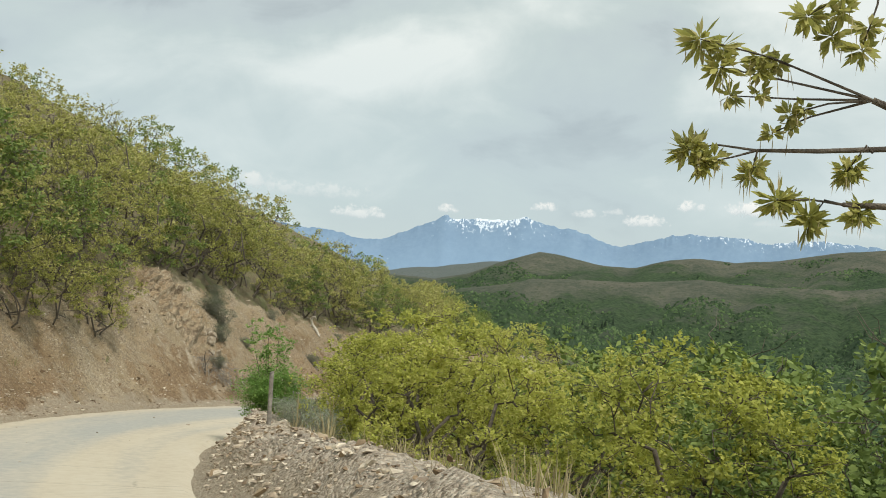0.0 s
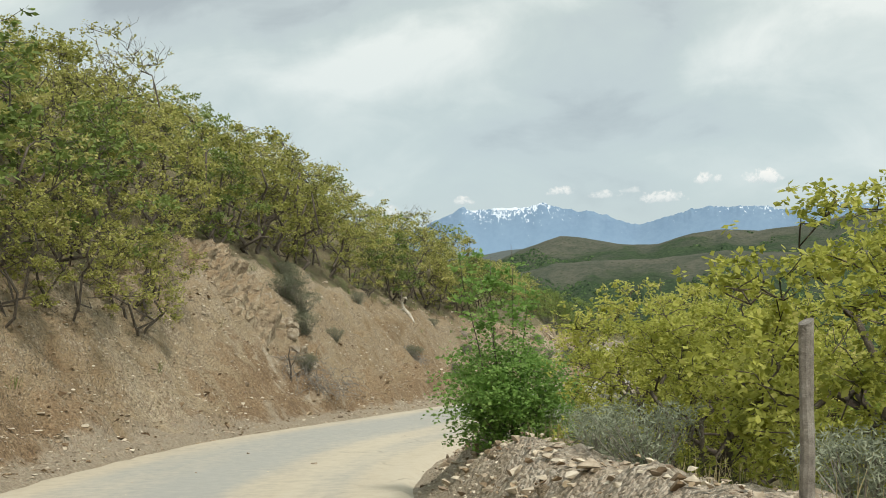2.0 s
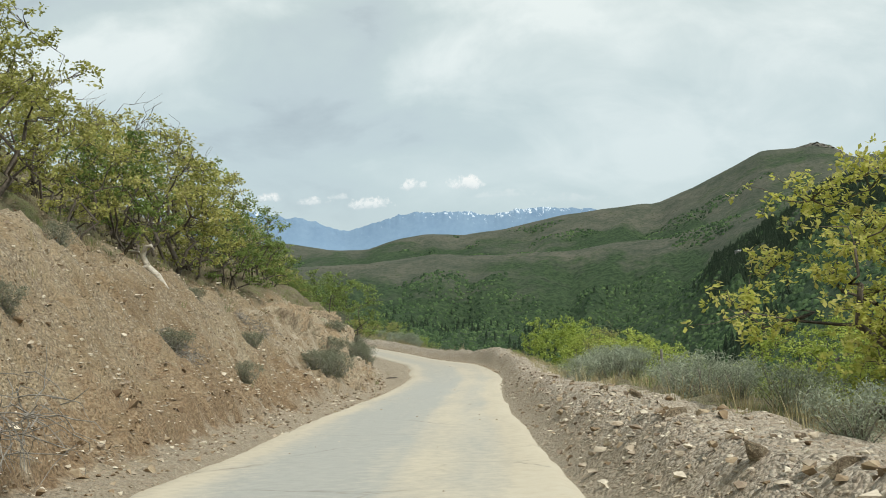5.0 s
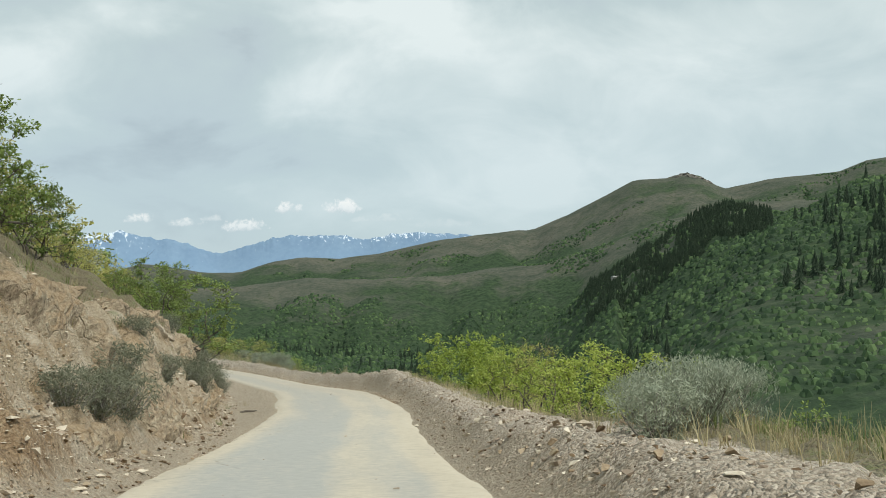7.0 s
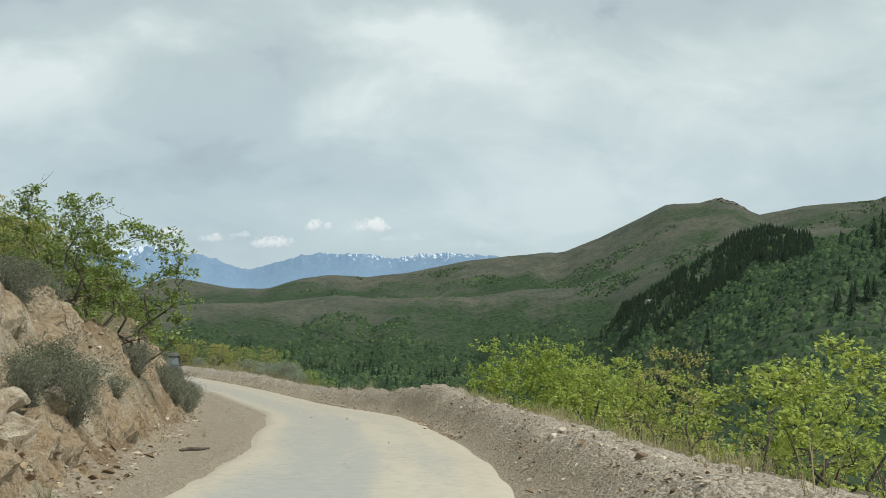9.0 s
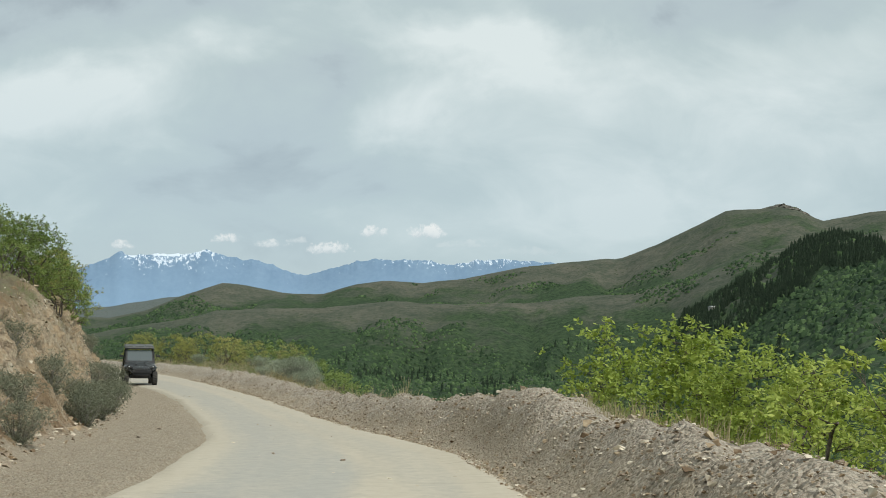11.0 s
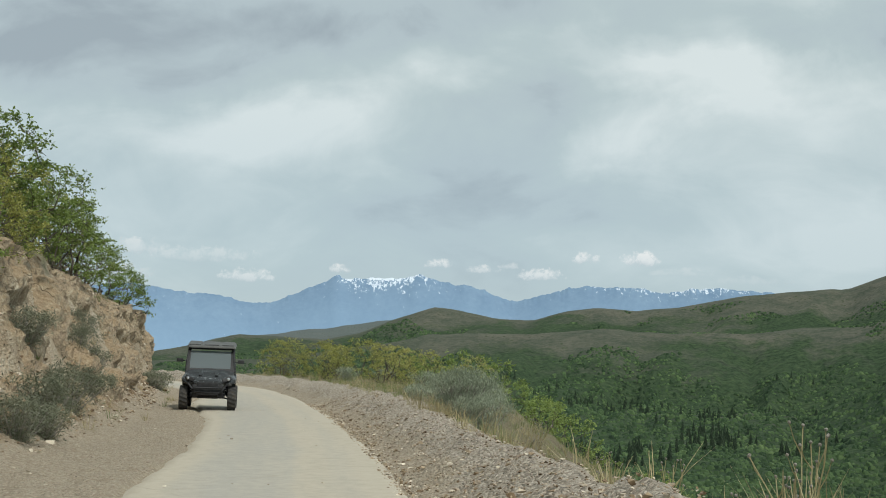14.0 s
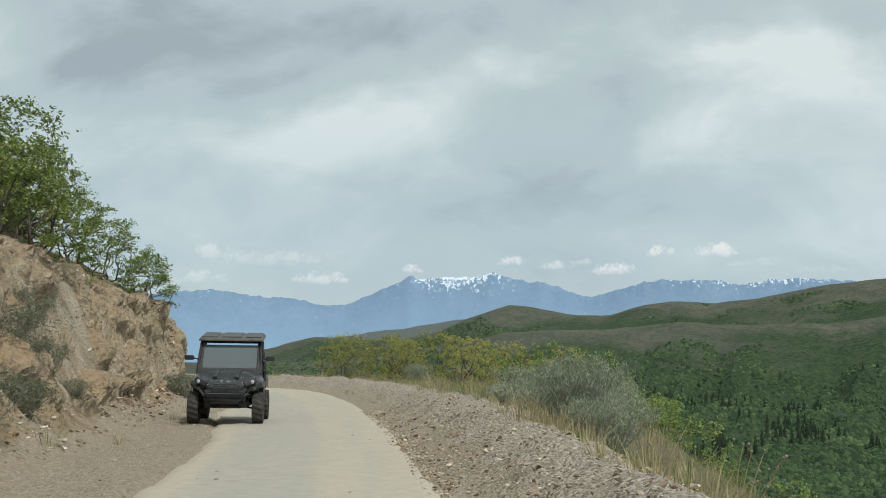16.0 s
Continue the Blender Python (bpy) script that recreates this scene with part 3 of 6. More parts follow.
def bumps(s, u, x, y):
    """Unevenness of the ground and how far it is gravel, rock or scrub soil."""
    foot, high, steep = lin(s, FOOT), lin(s, CUT_H), lin(s, CUT_TAN)
    left, right = lin(s, ROAD_L), lin(s, ROAD_R)
    top = foot + high / steep
    p = Vector((x, y, u * 0.7))
    if right - 0.05 < u < left + 0.05:
        return -0.07, 0.0, 0.0, 0.0, 1.0
    if u >= left:
        k = min(max((u - foot + 0.5) / 1.0, 0.0), 1.0)
        bare = min(max((top + 0.9 - u) / 1.6, 0.0), 1.0)
        rock = lin(s, ROCKY) * min(1.0, k) * bare
        soft = noise.fractal(p * 0.55, 1.0, 2.1, 4) * 0.42 + noise.fractal(p * 2.3, 0.9, 2.0, 4) * 0.15
        gully = -0.30 * max(0.0, noise.noise(Vector((s * 0.45, u * 0.12, 3.0)))) * bare
        d, _ = noise.voronoi(Vector((s * 0.8, u * 1.1, 0.4 * u)))
        block = (d[1] - d[0] - 0.35) * 0.9
        d2, _ = noise.voronoi(Vector((s * 2.1, u * 2.6, 1.7)))
        block += (d2[1] - d2[0] - 0.35) * 0.35
        q = Vector((s * 1.5 + u * 0.5, u * 1.7, 0.0))
        crumb = 0.12 * abs(noise.fractal(q, 0.9, 2.2, 4)) + 0.05 * noise.fractal(q * 4.5, 0.7, 2.1, 3)
        shelf = u * 1.25 + 0.55 * noise.fractal(Vector((s * 0.3, u * 0.25, 17)), 1.0, 2.0, 3)
        ledge = 0.07 * math.sin(shelf * 6.28 + 0.8 * math.sin(shelf * 6.28)) * max(0.0, min(1.0, 0.5 + 1.6 * noise.noise(Vector((s * 0.16, u * 0.3, 23)))))
        dz = k * (soft + gully * (1 - rock) + block * rock + (crumb - ledge) * bare)
        d = u - foot - 0.12
        if 0 < d < 4:                                      # a fresh scarp along the foot
            dz += 0.62 * min(d / 0.18, 1.0) * math.exp(-d * 0.9) * max(0.0, min(1.0, 0.35 + 1.5 * noise.noise(Vector((s * 0.28, 2, 37))))) * lin(s, [(24, 0.2), (40, 1.0), (76, 1.0), (84, 0.3), (232, 0.3)])
        dz += (1 - k) * 0.05 * noise.fractal(p * 2.0, 1.0, 2.0, 3)
        undercut = 0.25 * math.exp(-((u - foot - 0.35) / 0.35) ** 2) * noise.noise(Vector((s * 0.5, 0, 9)))
        return dz + undercut, (1 - k) * 0.3, rock, 1.0 - bare, max(1.15 - (u - left) / 1.1, (1 - k) * 0.85)
    d = right - u
    k = min(d / 0.8, 1.0)
    lump = noise.fractal(p * 0.8, 1.0, 2.1, 4) * 0.18 + noise.fractal(p * 3.1, 0.8, 2.0, 4) * 0.10
    grav = 1.0 - min(max((d - 3.2) / 1.0, 0.0), 1.0)
    return k * lump, grav, 0.0, min(max((d - 2.1) / 1.0, 0.0), 1.0), 1.1 - d / 1.1


def ground_at(s, u):
    """World place of the ground at (s, u)."""
    x0, y0, z0, n = line_at(s)
    x, y = x0 + n[0] * u, y0 + n[1] * u
    return Vector((x, y, z0 + profile(s, u) + bumps(s, u, x, y)[0]))


def mesh_of(name, verts, faces, mat, smooth=False):
    me = bpy.data.meshes.new(name)
    me.from_pydata([tuple(v) for v in verts] if not isinstance(verts, np.ndarray) else verts.tolist(), [], faces if isinstance(faces, list) else faces.tolist())
    me.materials.append(mat)
    if smooth:
        me.polygons.foreach_set("use_smooth", [True] * len(me.polygons))
    me.update()
    return me


def attribute(me, name, values):
    a = me.attributes.new(name, "FLOAT", "POINT")
    a.data.foreach_set("value", np.asarray(values, dtype=np.float32))


def build_ground():
    def steps(a, b, first, grow):
        out, d = [], first
        while a < b:
            out.append(a)
            a += d
            d *= grow
        return out
    right = [-v for v in steps(5.6, 62.0, 0.35, 1.06)][::-1]
    us = right + [round(-5.4 + 0.2 * i, 2) for i in range(40)] + [round(2.6 + 0.13 * i, 2) for i in range(71)] + steps(11.9, 52.0, 0.4, 1.07)
    ss = [-24 + 0.5 * i for i in range(68)] + [10 + 0.22 * i for i in range(478)] + [115.2 + 0.38 * i for i in range(307)]
    verts, g, r, c, du = [], [], [], [], []
    for s in ss:
        x0, y0, z0, n = line_at(s)
        for u in us:
            x, y = x0 + n[0] * u, y0 + n[1] * u
            dz, a, b2, c2, d2 = bumps(s, u, x, y)
            verts.append((x, y, z0 + profile(s, u) + dz))
            g.append(a), r.append(b2), c.append(c2), du.append(max(d2, 0.0))
    w = len(us)
    faces = [(i * w + j + 1, i * w + j, (i + 1) * w + j, (i + 1) * w + j + 1) for i in range(len(ss) - 1) for j in range(w - 1)]
    me = mesh_of("ground", verts, faces, GROUND, True)
    attribute(me, "gravel", g), attribute(me, "rock", r), attribute(me, "earth", [(1.0 if u > lin(s, FOOT) - 0.1 else 0.0) * min(max(1.15 - 1.7 * (u - lin(s, FOOT)) * lin(s, CUT_TAN) / lin(s, CUT_H), 0.0), 1.0) * (0.8 + 0.9 * noise.noise(Vector((s * 0.11, 4, 0)))) for s in ss for u in us]), attribute(me, "scrub", c), attribute(me, "dust", du), attribute(me, "worn", [lin(s, DULLED) for s in ss for _ in us])
    return tagged(new("ground", me), "red-brown roadside cut bank, gravel berm and scrubby slopes", "ground", kind="structure")


def build_road():
    verts, across = [], []
    n_u, ss = 26, [-23 + 0.4 * i for i in range(636)]
    for s in ss:
        x0, y0, z0, n = line_at(s)
        a = lin(s, ROAD_L) + 0.14 * noise.fractal(Vector((s * 0.16, 1, 0)), 1.0, 2.0, 4) + 0.10 * noise.fractal(Vector((s * 1.1, 5, 0)), 0.8, 2.0, 3)
        b = lin(s, ROAD_R) + 0.14 * noise.fractal(Vector((s * 0.15, 9, 0)), 1.0, 2.0, 4)
        for j in range(n_u):
            k = j / (n_u - 1)
            u = a + (b - a) * k
            edge = min(k, 1 - k) * (a - b)
            x, y = x0 + n[0] * u, y0 + n[1] * u
            z = z0 + (0.005 if edge > 0.05 else -0.09) + 0.015 * noise.noise(Vector((x * 0.7, y * 0.7, 0)))
            verts.append((x, y, z))
            across.append(k)
    faces = [(i * n_u + j, i * n_u + j + 1, (i + 1) * n_u + j + 1, (i + 1) * n_u + j) for i in range(len(ss) - 1) for j in range(n_u - 1)]
    me = mesh_of("road", verts, faces, ROAD, True)
    me.flip_normals()
    attribute(me, "across", across), attribute(me, "along", [s for s in ss for _ in range(n_u)]), attribute(me, "dusty", [lin(s, [(0, 0.45), (24, 0.4), (42, 0.1), (90, 0.05), (130, 0.25)]) for s in ss for _ in range(n_u)]), attribute(me, "worn", [0.75 * lin(s, DULLED) for s in ss for _ in range(n_u)])
    return tagged(new("road", me), "narrow worn asphalt mountain road covered in pale dust", "road", kind="structure")


# the valley and the hills beyond, seen from one spot on the road: ridge lines as (bearing, height angle)
SPOT = Vector((1.7, 73.4, -6.2))
RIDGE_FAR = [(30, -2.4), (10, -2.0), (6.1, -1.18), (4.5, -0.72), (0.4, -0.9), (-1.3, -0.51), (-2.9, 0.2), (-4.8, 0.76), (-6.2, 0.6), (-7.9, 0.35), (-9.5, 0.3), (-11.2, 0.76), (-12.5, 0.95), (-14.4, 0.81), (-16.2, 1.03), (-18.6, 1.54), (-21.1, 1.89), (-23.2, 2.1), (-23.8, 2.05), (-25.6, 2.78), (-27.7, 3.8), (-28.9, 4.4), (-30.6, 4.42), (-31.0, 4.62), (-32.0, 4.45), (-33.1, 3.75), (-35.2, 4.17), (-38.4, 4.42), (-39.6, 4.85), (-50, 5.6), (-80, 6)]
RIDGE_MID = [(30, -3.0), (3.4, -1.8), (-2, -1.12), (-4.7, -0.5), (-8.8, -0.34), (-13, 0.0), (-16, -0.12), (-19.7, 0.1), (-24, 0.5), (-27, 1.2), (-30, 2.4), (-34, 3.0), (-50, 4), (-80, 5)]
SPUR_FIR = [(30, -5.4), (-22, -4.6), (-25, -2.9), (-27.1, -0.5), (-28, 0.35), (-30.2, 1.6), (-31.8, 2.6), (-33.3, 3.2), (-34.9, 2.75), (-36.7, 2.85), (-39.6, 4.3), (-50, 5), (-80, 5.5)]
SPUR_GREEN = [(30, -7.2), (-25, -7.0), (-28, -4.2), (-30.2, -1.7), (-32.8, 0.2), (-35.4, 1.9), (-37.9, 2.7), (-39.6, 3.2), (-50, 4.5), (-80, 5)]
RIDGE_BEHIND = [(30, -2.4), (9.5, -1.78), (6.9, -1.3), (5.5, -0.86), (2.6, -0.54), (0.4, -0.2), (-1.8, 0.15), (-2.9, 0.2), (-5, 0.1), (-8, -0.6), (-80, -1)]


def land_far(az, r):
    """Height of the far country at a bearing and distance from SPOT."""
    tan = lambda ridge, shift=0.0: math.tan(radians(lin(-az, [(-a, e) for a, e in ridge]) + shift))
    knots = [(0, -46.0), (60, -50.0), (200, -62.0), (420, -78.0 if az > -24 else lin(-az, [(24, -78), (34, -30), (80, 0)])),
             (700, SPOT.z + 700 * tan(SPUR_GREEN)), (840, SPOT.z + 840 * (tan(SPUR_GREEN, -0.9) if az < -28 else tan(SPUR_GREEN, 0.8))),
             (1150, SPOT.z + 1150 * tan(SPUR_FIR)), (1350, SPOT.z + 1350 * tan(SPUR_FIR, -0.6 if az < -27 else 0.75)),
             (1700, SPOT.z + 1700 * max(tan(SPUR_FIR, -0.8), math.tan(radians(-3.5)))),
             (2150, SPOT.z + 2150 * tan(RIDGE_MID)), (2330, SPOT.z + 2330 * tan(RIDGE_MID, -0.5)), (2750, SPOT.z + 2750 * tan(RIDGE_FAR, 0.1)),
             (3050, SPOT.z + 3050 * tan(RIDGE_FAR, -0.9)), (3900, SPOT.z + 3900 * tan(RIDGE_BEHIND)), (4250, -330.0), (4900, -360.0)]
    return lin(r, knots)


BEARINGS = [32 - 0.4 * i for i in range(276)]
RANGES = [24 * 1.034 ** i for i in range(157)]


def build_far_land():
    rows = np.array([[land_far(a, r) for a in BEARINGS] for r in RANGES])
    rows[1:-1] = (rows[:-2] + 2 * rows[1:-1] + rows[2:]) / 4      # round the folds a little
    verts, scrub = [], []
    for i, r in enumerate(RANGES):
        for j, a in enumerate(BEARINGS):
            x, y = SPOT.x - math.sin(radians(a)) * r, SPOT.y + math.cos(radians(a)) * r
            rough = noise.fractal(Vector((x * 0.006, y * 0.006, 0)), 0.9, 2.1, 5) * min(r * 0.006, 9.0) * lin(r, [(0, 1.0), (1500, 1.0), (1750, 1.7), (2080, 1.2), (2150, 0.5), (2230, 1.2), (2550, 1.5), (2700, 0.35), (2800, 0.35), (3000, 1.2), (3900, 0.6)])
            fold = abs(noise.noise(Vector((a * 0.42 + r * 0.0012, r * 0.0009, 3)))) + 0.5 * abs(noise.noise(Vector((a * 1.1, r * 0.002, 9))))
            rough -= fold * lin(r, [(0, 0), (700, 3), (1300, 12), (1750, 34), (1980, 26), (2120, 0), (2220, 0), (2400, 34), (2600, 22), (2690, 0), (2900, 0)])
            verts.append((x, y, rows[i, j] + rough))
            v = lin(r, [(0, 1.0), (1500, 0.95), (1900, 0.85), (2040, 0.45), (2120, 0.0), (2190, 0.1), (2300, 0.7), (2500, 0.6), (2680, 0.1), (2800, 0.1), (4900, 0.2)])
            if a < -26:
                v = lin(r, [(0, 1.0), (1500, 0.8), (1900, 0.35), (2750, 0.12), (4900, 0.1)])
            # -1 marks the far ridge whose colour carries the painted haze
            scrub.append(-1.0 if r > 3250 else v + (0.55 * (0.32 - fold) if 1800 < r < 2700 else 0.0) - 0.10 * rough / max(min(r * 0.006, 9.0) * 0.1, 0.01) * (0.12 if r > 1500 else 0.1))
    w = len(BEARINGS)
    faces = [(i * w + j, i * w + j + 1, (i + 1) * w + j + 1, (i + 1) * w + j) for i in range(len(RANGES) - 1) for j in range(w - 1)]
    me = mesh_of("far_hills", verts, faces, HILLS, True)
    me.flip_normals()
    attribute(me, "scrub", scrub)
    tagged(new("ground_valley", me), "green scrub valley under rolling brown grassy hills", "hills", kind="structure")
    return np.array(verts).reshape(len(RANGES), w, 3)


def build_horizon():
    """The low country all round, out to the horizon."""
    verts, faces = [(0, 60, -190)], []
    for k, r in enumerate((300, 900, 2000, 3600, 4700)):
        for i in range(72):
            a = radians(i * 5)
            verts.append((math.cos(a) * r, 60 + math.sin(a) * r, -190.0 - k * 30))
    for i in range(72):
        faces.append((0, 1 + i, 1 + (i + 1) % 72))
        for k in range(4):
            b = 1 + k * 72
            faces.append((b + i, b + 72 + i, b + 72 + (i + 1) % 72, b + (i + 1) % 72))
    me = mesh_of("ground_low", verts, faces, HILLS, True)
    attribute(me, "scrub", [0.6] * len(verts))
    tagged(new("ground_horizon", me), "low green country out to the horizon", "ground", kind="structure")


CREST = [(40, 1.2), (25, 1.4), (14, 1.2), (10, 1.53), (8.8, 1.43), (7.5, 1.19), (5.9, 1.14), (4.5, 0.78), (3.3, 0.8), (1.8, 1.45), (0.8, 1.88), (0.15, 2.26), (-0.4, 2.04), (-1.2, 2.14), (-2.3, 2.16), (-3.1, 2.16), (-3.7, 2.38), (-4.3, 2.25), (-5.4, 1.94), (-6.2, 1.93), (-7.2, 1.61), (-8.45, 1.14), (-9.5, 1.43), (-10.9, 1.81), (-12, 2.03), (-13, 1.95), (-14.4, 1.99), (-15.7, 1.73), (-17, 1.96), (-18.4, 2.05), (-19.1, 1.96), (-20.4, 1.9), (-22, 1.7), (-26, 1.5), (-45, 1.2)]


def build_mountains():
    spot = Vector((14.5, 129.7, -10.4))
    verts, snow, air = [], [], []
    cols, n_r = [40 - 0.06 * i for i in range(1417)], 30
    for a in cols:
        e = sum(lin(-a + d, [(-b, v) for b, v in CREST]) for d in (-0.2, -0.1, 0.0, 0.1, 0.2)) / 5
        jag = 0.085 * noise.fractal(Vector((a * 2.2, 0, 0)), 0.8, 2.1, 5)
        for j in range(n_r):
            k = j / (n_r - 1)
            r = 4650 - 420 * k + 1.5 * noise.fractal(Vector((a * 1.1, k * 7.5, 2)), 0.8, 2.1, 5) * math.sin(k * math.pi)
            ang = e + (-4.2 - e) * k ** 1.15 + jag * max(0.0, 1 - k * 7)
            z = spot.z + r * math.tan(radians(ang))
            z += 0.7 * noise.fractal(Vector((a * 1.2, k * 8, 5)), 0.8, 2.2, 5) * math.sin(min(k * 3, 1) * math.pi / 2) * (1 - k)
            verts.append((spot.x - math.sin(radians(a)) * r, spot.y + math.cos(radians(a)) * r, z))
            massif = max(math.exp(-((a + 2.2) / 3.0) ** 2) * 1.05, 0.9 * math.exp(-((a + 16.5) / 4.5) ** 2), 0.45 * math.exp(-((a - 9) / 3) ** 2))
            snow.append(massif * max(0.0, 1 - k / (0.24 if a > -9 else 0.17)) * min(1.0, max(e - 0.9, 0) * 0.85))
            # share of painted haze: a quarter at the crest, most at the foot
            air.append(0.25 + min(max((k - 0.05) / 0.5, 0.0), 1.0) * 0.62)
    faces = [(i * n_r + j, i * n_r + j + 1, (i + 1) * n_r + j + 1, (i + 1) * n_r + j) for i in range(len(cols) - 1) for j in range(n_r - 1)]
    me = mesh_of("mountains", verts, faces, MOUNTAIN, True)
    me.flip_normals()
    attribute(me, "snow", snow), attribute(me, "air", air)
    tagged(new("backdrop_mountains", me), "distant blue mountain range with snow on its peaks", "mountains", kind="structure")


def build_clouds():
    spot = Vector((14.5, 129.7, -10.4))
    r, deg = 4800, 4800 * radians(1.0)
    for az, up, wide, tall, thick in ((-11.95, 3.27, 1.9, 0.75, 0.95), (-14.55, 3.28, 2.1, 0.9, 1.0), (-4.75, 2.85, 1.7, 0.55, 0.8), (-7.0, 2.65, 2.0, 0.5, 0.65), (-9.75, 2.42, 3.0, 0.75, 0.85), (-8.2, 2.85, 1.6, 0.4, 0.45), (0.1, 2.48, 1.2, 0.6, 0.75), (4.6, 2.0, 3.4, 0.8, 0.7), (9.6, 3.2, 2.6, 1.1, 0.5), (6.6, 2.9, 6.5, 1.0, 0.35), (10.5, 2.0, 4.0, 0.9, 0.45), (-16.5, 2.7, 4.0, 0.5, 0.22), (-20.0, 2.35, 4.0, 0.6, 0.18)):
        nx, nz = 12, 6
        verts = [((i / nx - 0.5) * wide * deg, -18.0 * math.cos((i / nx - 0.5) * 3), (j / nz) * tall * deg) for j in range(nz + 1) for i in range(nx + 1)]
        faces = [(j * (nx + 1) + i, j * (nx + 1) + i + 1, (j + 1) * (nx + 1) + i + 1, (j + 1) * (nx + 1) + i) for j in range(nz) for i in range(nx)]
        me = mesh_of("cloud", verts, faces, CLOUD, True)
        attribute(me, "thick", [thick] * len(verts))
        ob = new("backdrop_cloud", me)
        ob.matrix_world = Matrix.Translation((spot.x - math.sin(radians(az)) * r, spot.y + math.cos(radians(az)) * r, spot.z + r * math.tan(radians(up)) - 0.35 * tall * deg)) @ Matrix.Rotation(radians(az), 4, "Z")
        tagged(ob, "small white cumulus cloud over the distant range", "cloud", "cumulus clouds", kind="structure")


def rock_face(s0, s1, out, grain, low=-0.04):
    """Broken rock standing proud of the cut: ledges and cracks, sinking into the dirt at its rim."""
    step, n_k = 0.13, 46
    n_s = int((s1 - s0) / step)
    verts = []
    for i in range(n_s + 1):
        s = s0 + step * i
        foot, high, steep = lin(s, FOOT), lin(s, CUT_H), lin(s, CUT_TAN)
        x0, y0, z0, n = line_at(s)
        slant = math.hypot(1, steep)
        for j in range(n_k + 1):
            k = low + j / n_k * (1.08 - low)
            u = foot + k * high / steep
            z = profile(s, u) if k > 0 else k * high
            q = Vector((s, k * high * slant / steep, 0)) * grain
            warp = q + noise.noise_vector(q * 0.7) * 0.5
            a, _ = noise.voronoi(Vector((warp.x * 0.55, warp.y * 1.15, 0.0)))
            b, _ = noise.voronoi(Vector((warp.x * 1.5, warp.y * 2.9, 4.0)))
            c, _ = noise.voronoi(Vector((warp.x * 3.6, warp.y * 6.0, 8.0)))
            d = 0.32 * min(a[1] - a[0], 0.35) + 0.17 * min(b[1] - b[0], 0.3) + 0.07 * (c[1] - c[0])
            d += 0.45 * noise.fractal(Vector((s * 0.28, k * 1.6, 11)), 1.0, 2.0, 3) + 0.17 * noise.fractal(q * 1.9, 0.75, 2.1, 6)
            d -= 0.20 * abs(noise.fractal(Vector((s * 1.1, k * 1.3, 41)), 0.9, 2.0, 4))
            rim = min(1.0, (s - s0) / 2.0, (s1 - s) / 2.0, (k - low) / 0.16, (1.08 - k) / 0.14)
            open_ = noise.fractal(Vector((s * 0.22, k * 1.5, 31)), 1.0, 2.0, 3)
            w = min(max((open_ + 0.24) / 0.22, 0.0), 1.0)
            w = w * w * (3 - 2 * w)
            d = (d + 0.12) * out * (0.4 + 0.6 * w) - 0.40 * (1 - max(rim, 0.0)) - 0.24 * (1 - w)
            verts.append((x0 + n[0] * (u - d * steep / slant), y0 + n[1] * (u - d * steep / slant), z0 + z + d / slant))
    w = n_k + 1
    faces = [(i * w + j, i * w + j + 1, (i + 1) * w + j + 1, (i + 1) * w + j) for i in range(n_s) for j in range(n_k)]
    me = mesh_of("rock_face", verts, faces, OUTCROP)
    return me


build_ground()
build_road()
for s0, s1, out, grain, low, label in ((48.6, 53.4, 1.7, 1.3, 0.28, "pale broken limestone ledge jutting from the dirt bank"), (77.5, 92.0, 0.75, 1.0, -0.04, "tan limestone outcrop with ledges above the road"), (92.5, 110.0, 1.0, 0.85, -0.04, "blocky cream limestone outcrop with deep cracks"), (112.0, 146.0, 0.7, 1.1, -0.04, "low tan rock bank with dirt and ledges"), (147.0, 193.0, 0.9, 0.95, -0.04, "steep tan rock cliff of broken ledges beside the road")):
    tagged(new("rock_outcrop", rock_face(s0, s1, out, grain, low)), label, "rock outcrop", "outcrops in the bank")
FAR = build_far_land()
build_horizon()
build_mountains()
build_clouds()

# ---- plants ----
def part(name, me, parent, label=""):
    """Links a mesh as one object under a thing or under a part."""
    ob = new(name, me)
    ob.parent = parent
    return tagged(ob, label)


def bm_mesh(name, bm, mat, smooth=False):
    me = bpy.data.meshes.new(name)
    bm.normal_update()
    bm.to_mesh(me)
    bm.free()
    me.materials.append(mat)
    if smooth:
        me.polygons.foreach_set("use_smooth", [True] * len(me.polygons))
    return me


def tube(points, radii, sides, verts, faces):
    """Adds a tapered limb along the points."""
    base = len(verts)
    for i, p in enumerate(points):
        d = (points[min(i + 1, len(points) - 1)] - points[max(i - 1, 0)]).normalized()
        a = d.orthogonal().normalized()
        b = d.cross(a)
        for k in range(sides):
            w = 2 * math.pi * k / sides
            verts.append(tuple(p + (a * math.cos(w) + b * math.sin(w)) * radii[i]))
    for i in range(len(points) - 1):
        for k in range(sides):
            k2 = (k + 1) % sides
            faces.append((base + i * sides + k, base + i * sides + k2, base + (i + 1) * sides + k2, base + (i + 1) * sides + k))
    faces.append(tuple(base + (len(points) - 1) * sides + k for k in range(sides)))


def limbs(rng, height, spread, stems, depth, lean=0.5, crook=0.28, first=0.06):
    """A many-stemmed scrub oak's wood; gives verts, faces and the ends of its twigs."""
    verts, faces, tips = [], [], []

    def grow(p, d, length, r, level):
        pts, rad, n = [p.copy()], [r], (4 if level < 2 else 3 if level == 2 else 2)
        for i in range(n):
            d = (d + Vector((rng.gauss(0, crook), rng.gauss(0, crook), rng.gauss(0.05, crook * 0.7)))).normalized()
            p = p + d * (length / n)
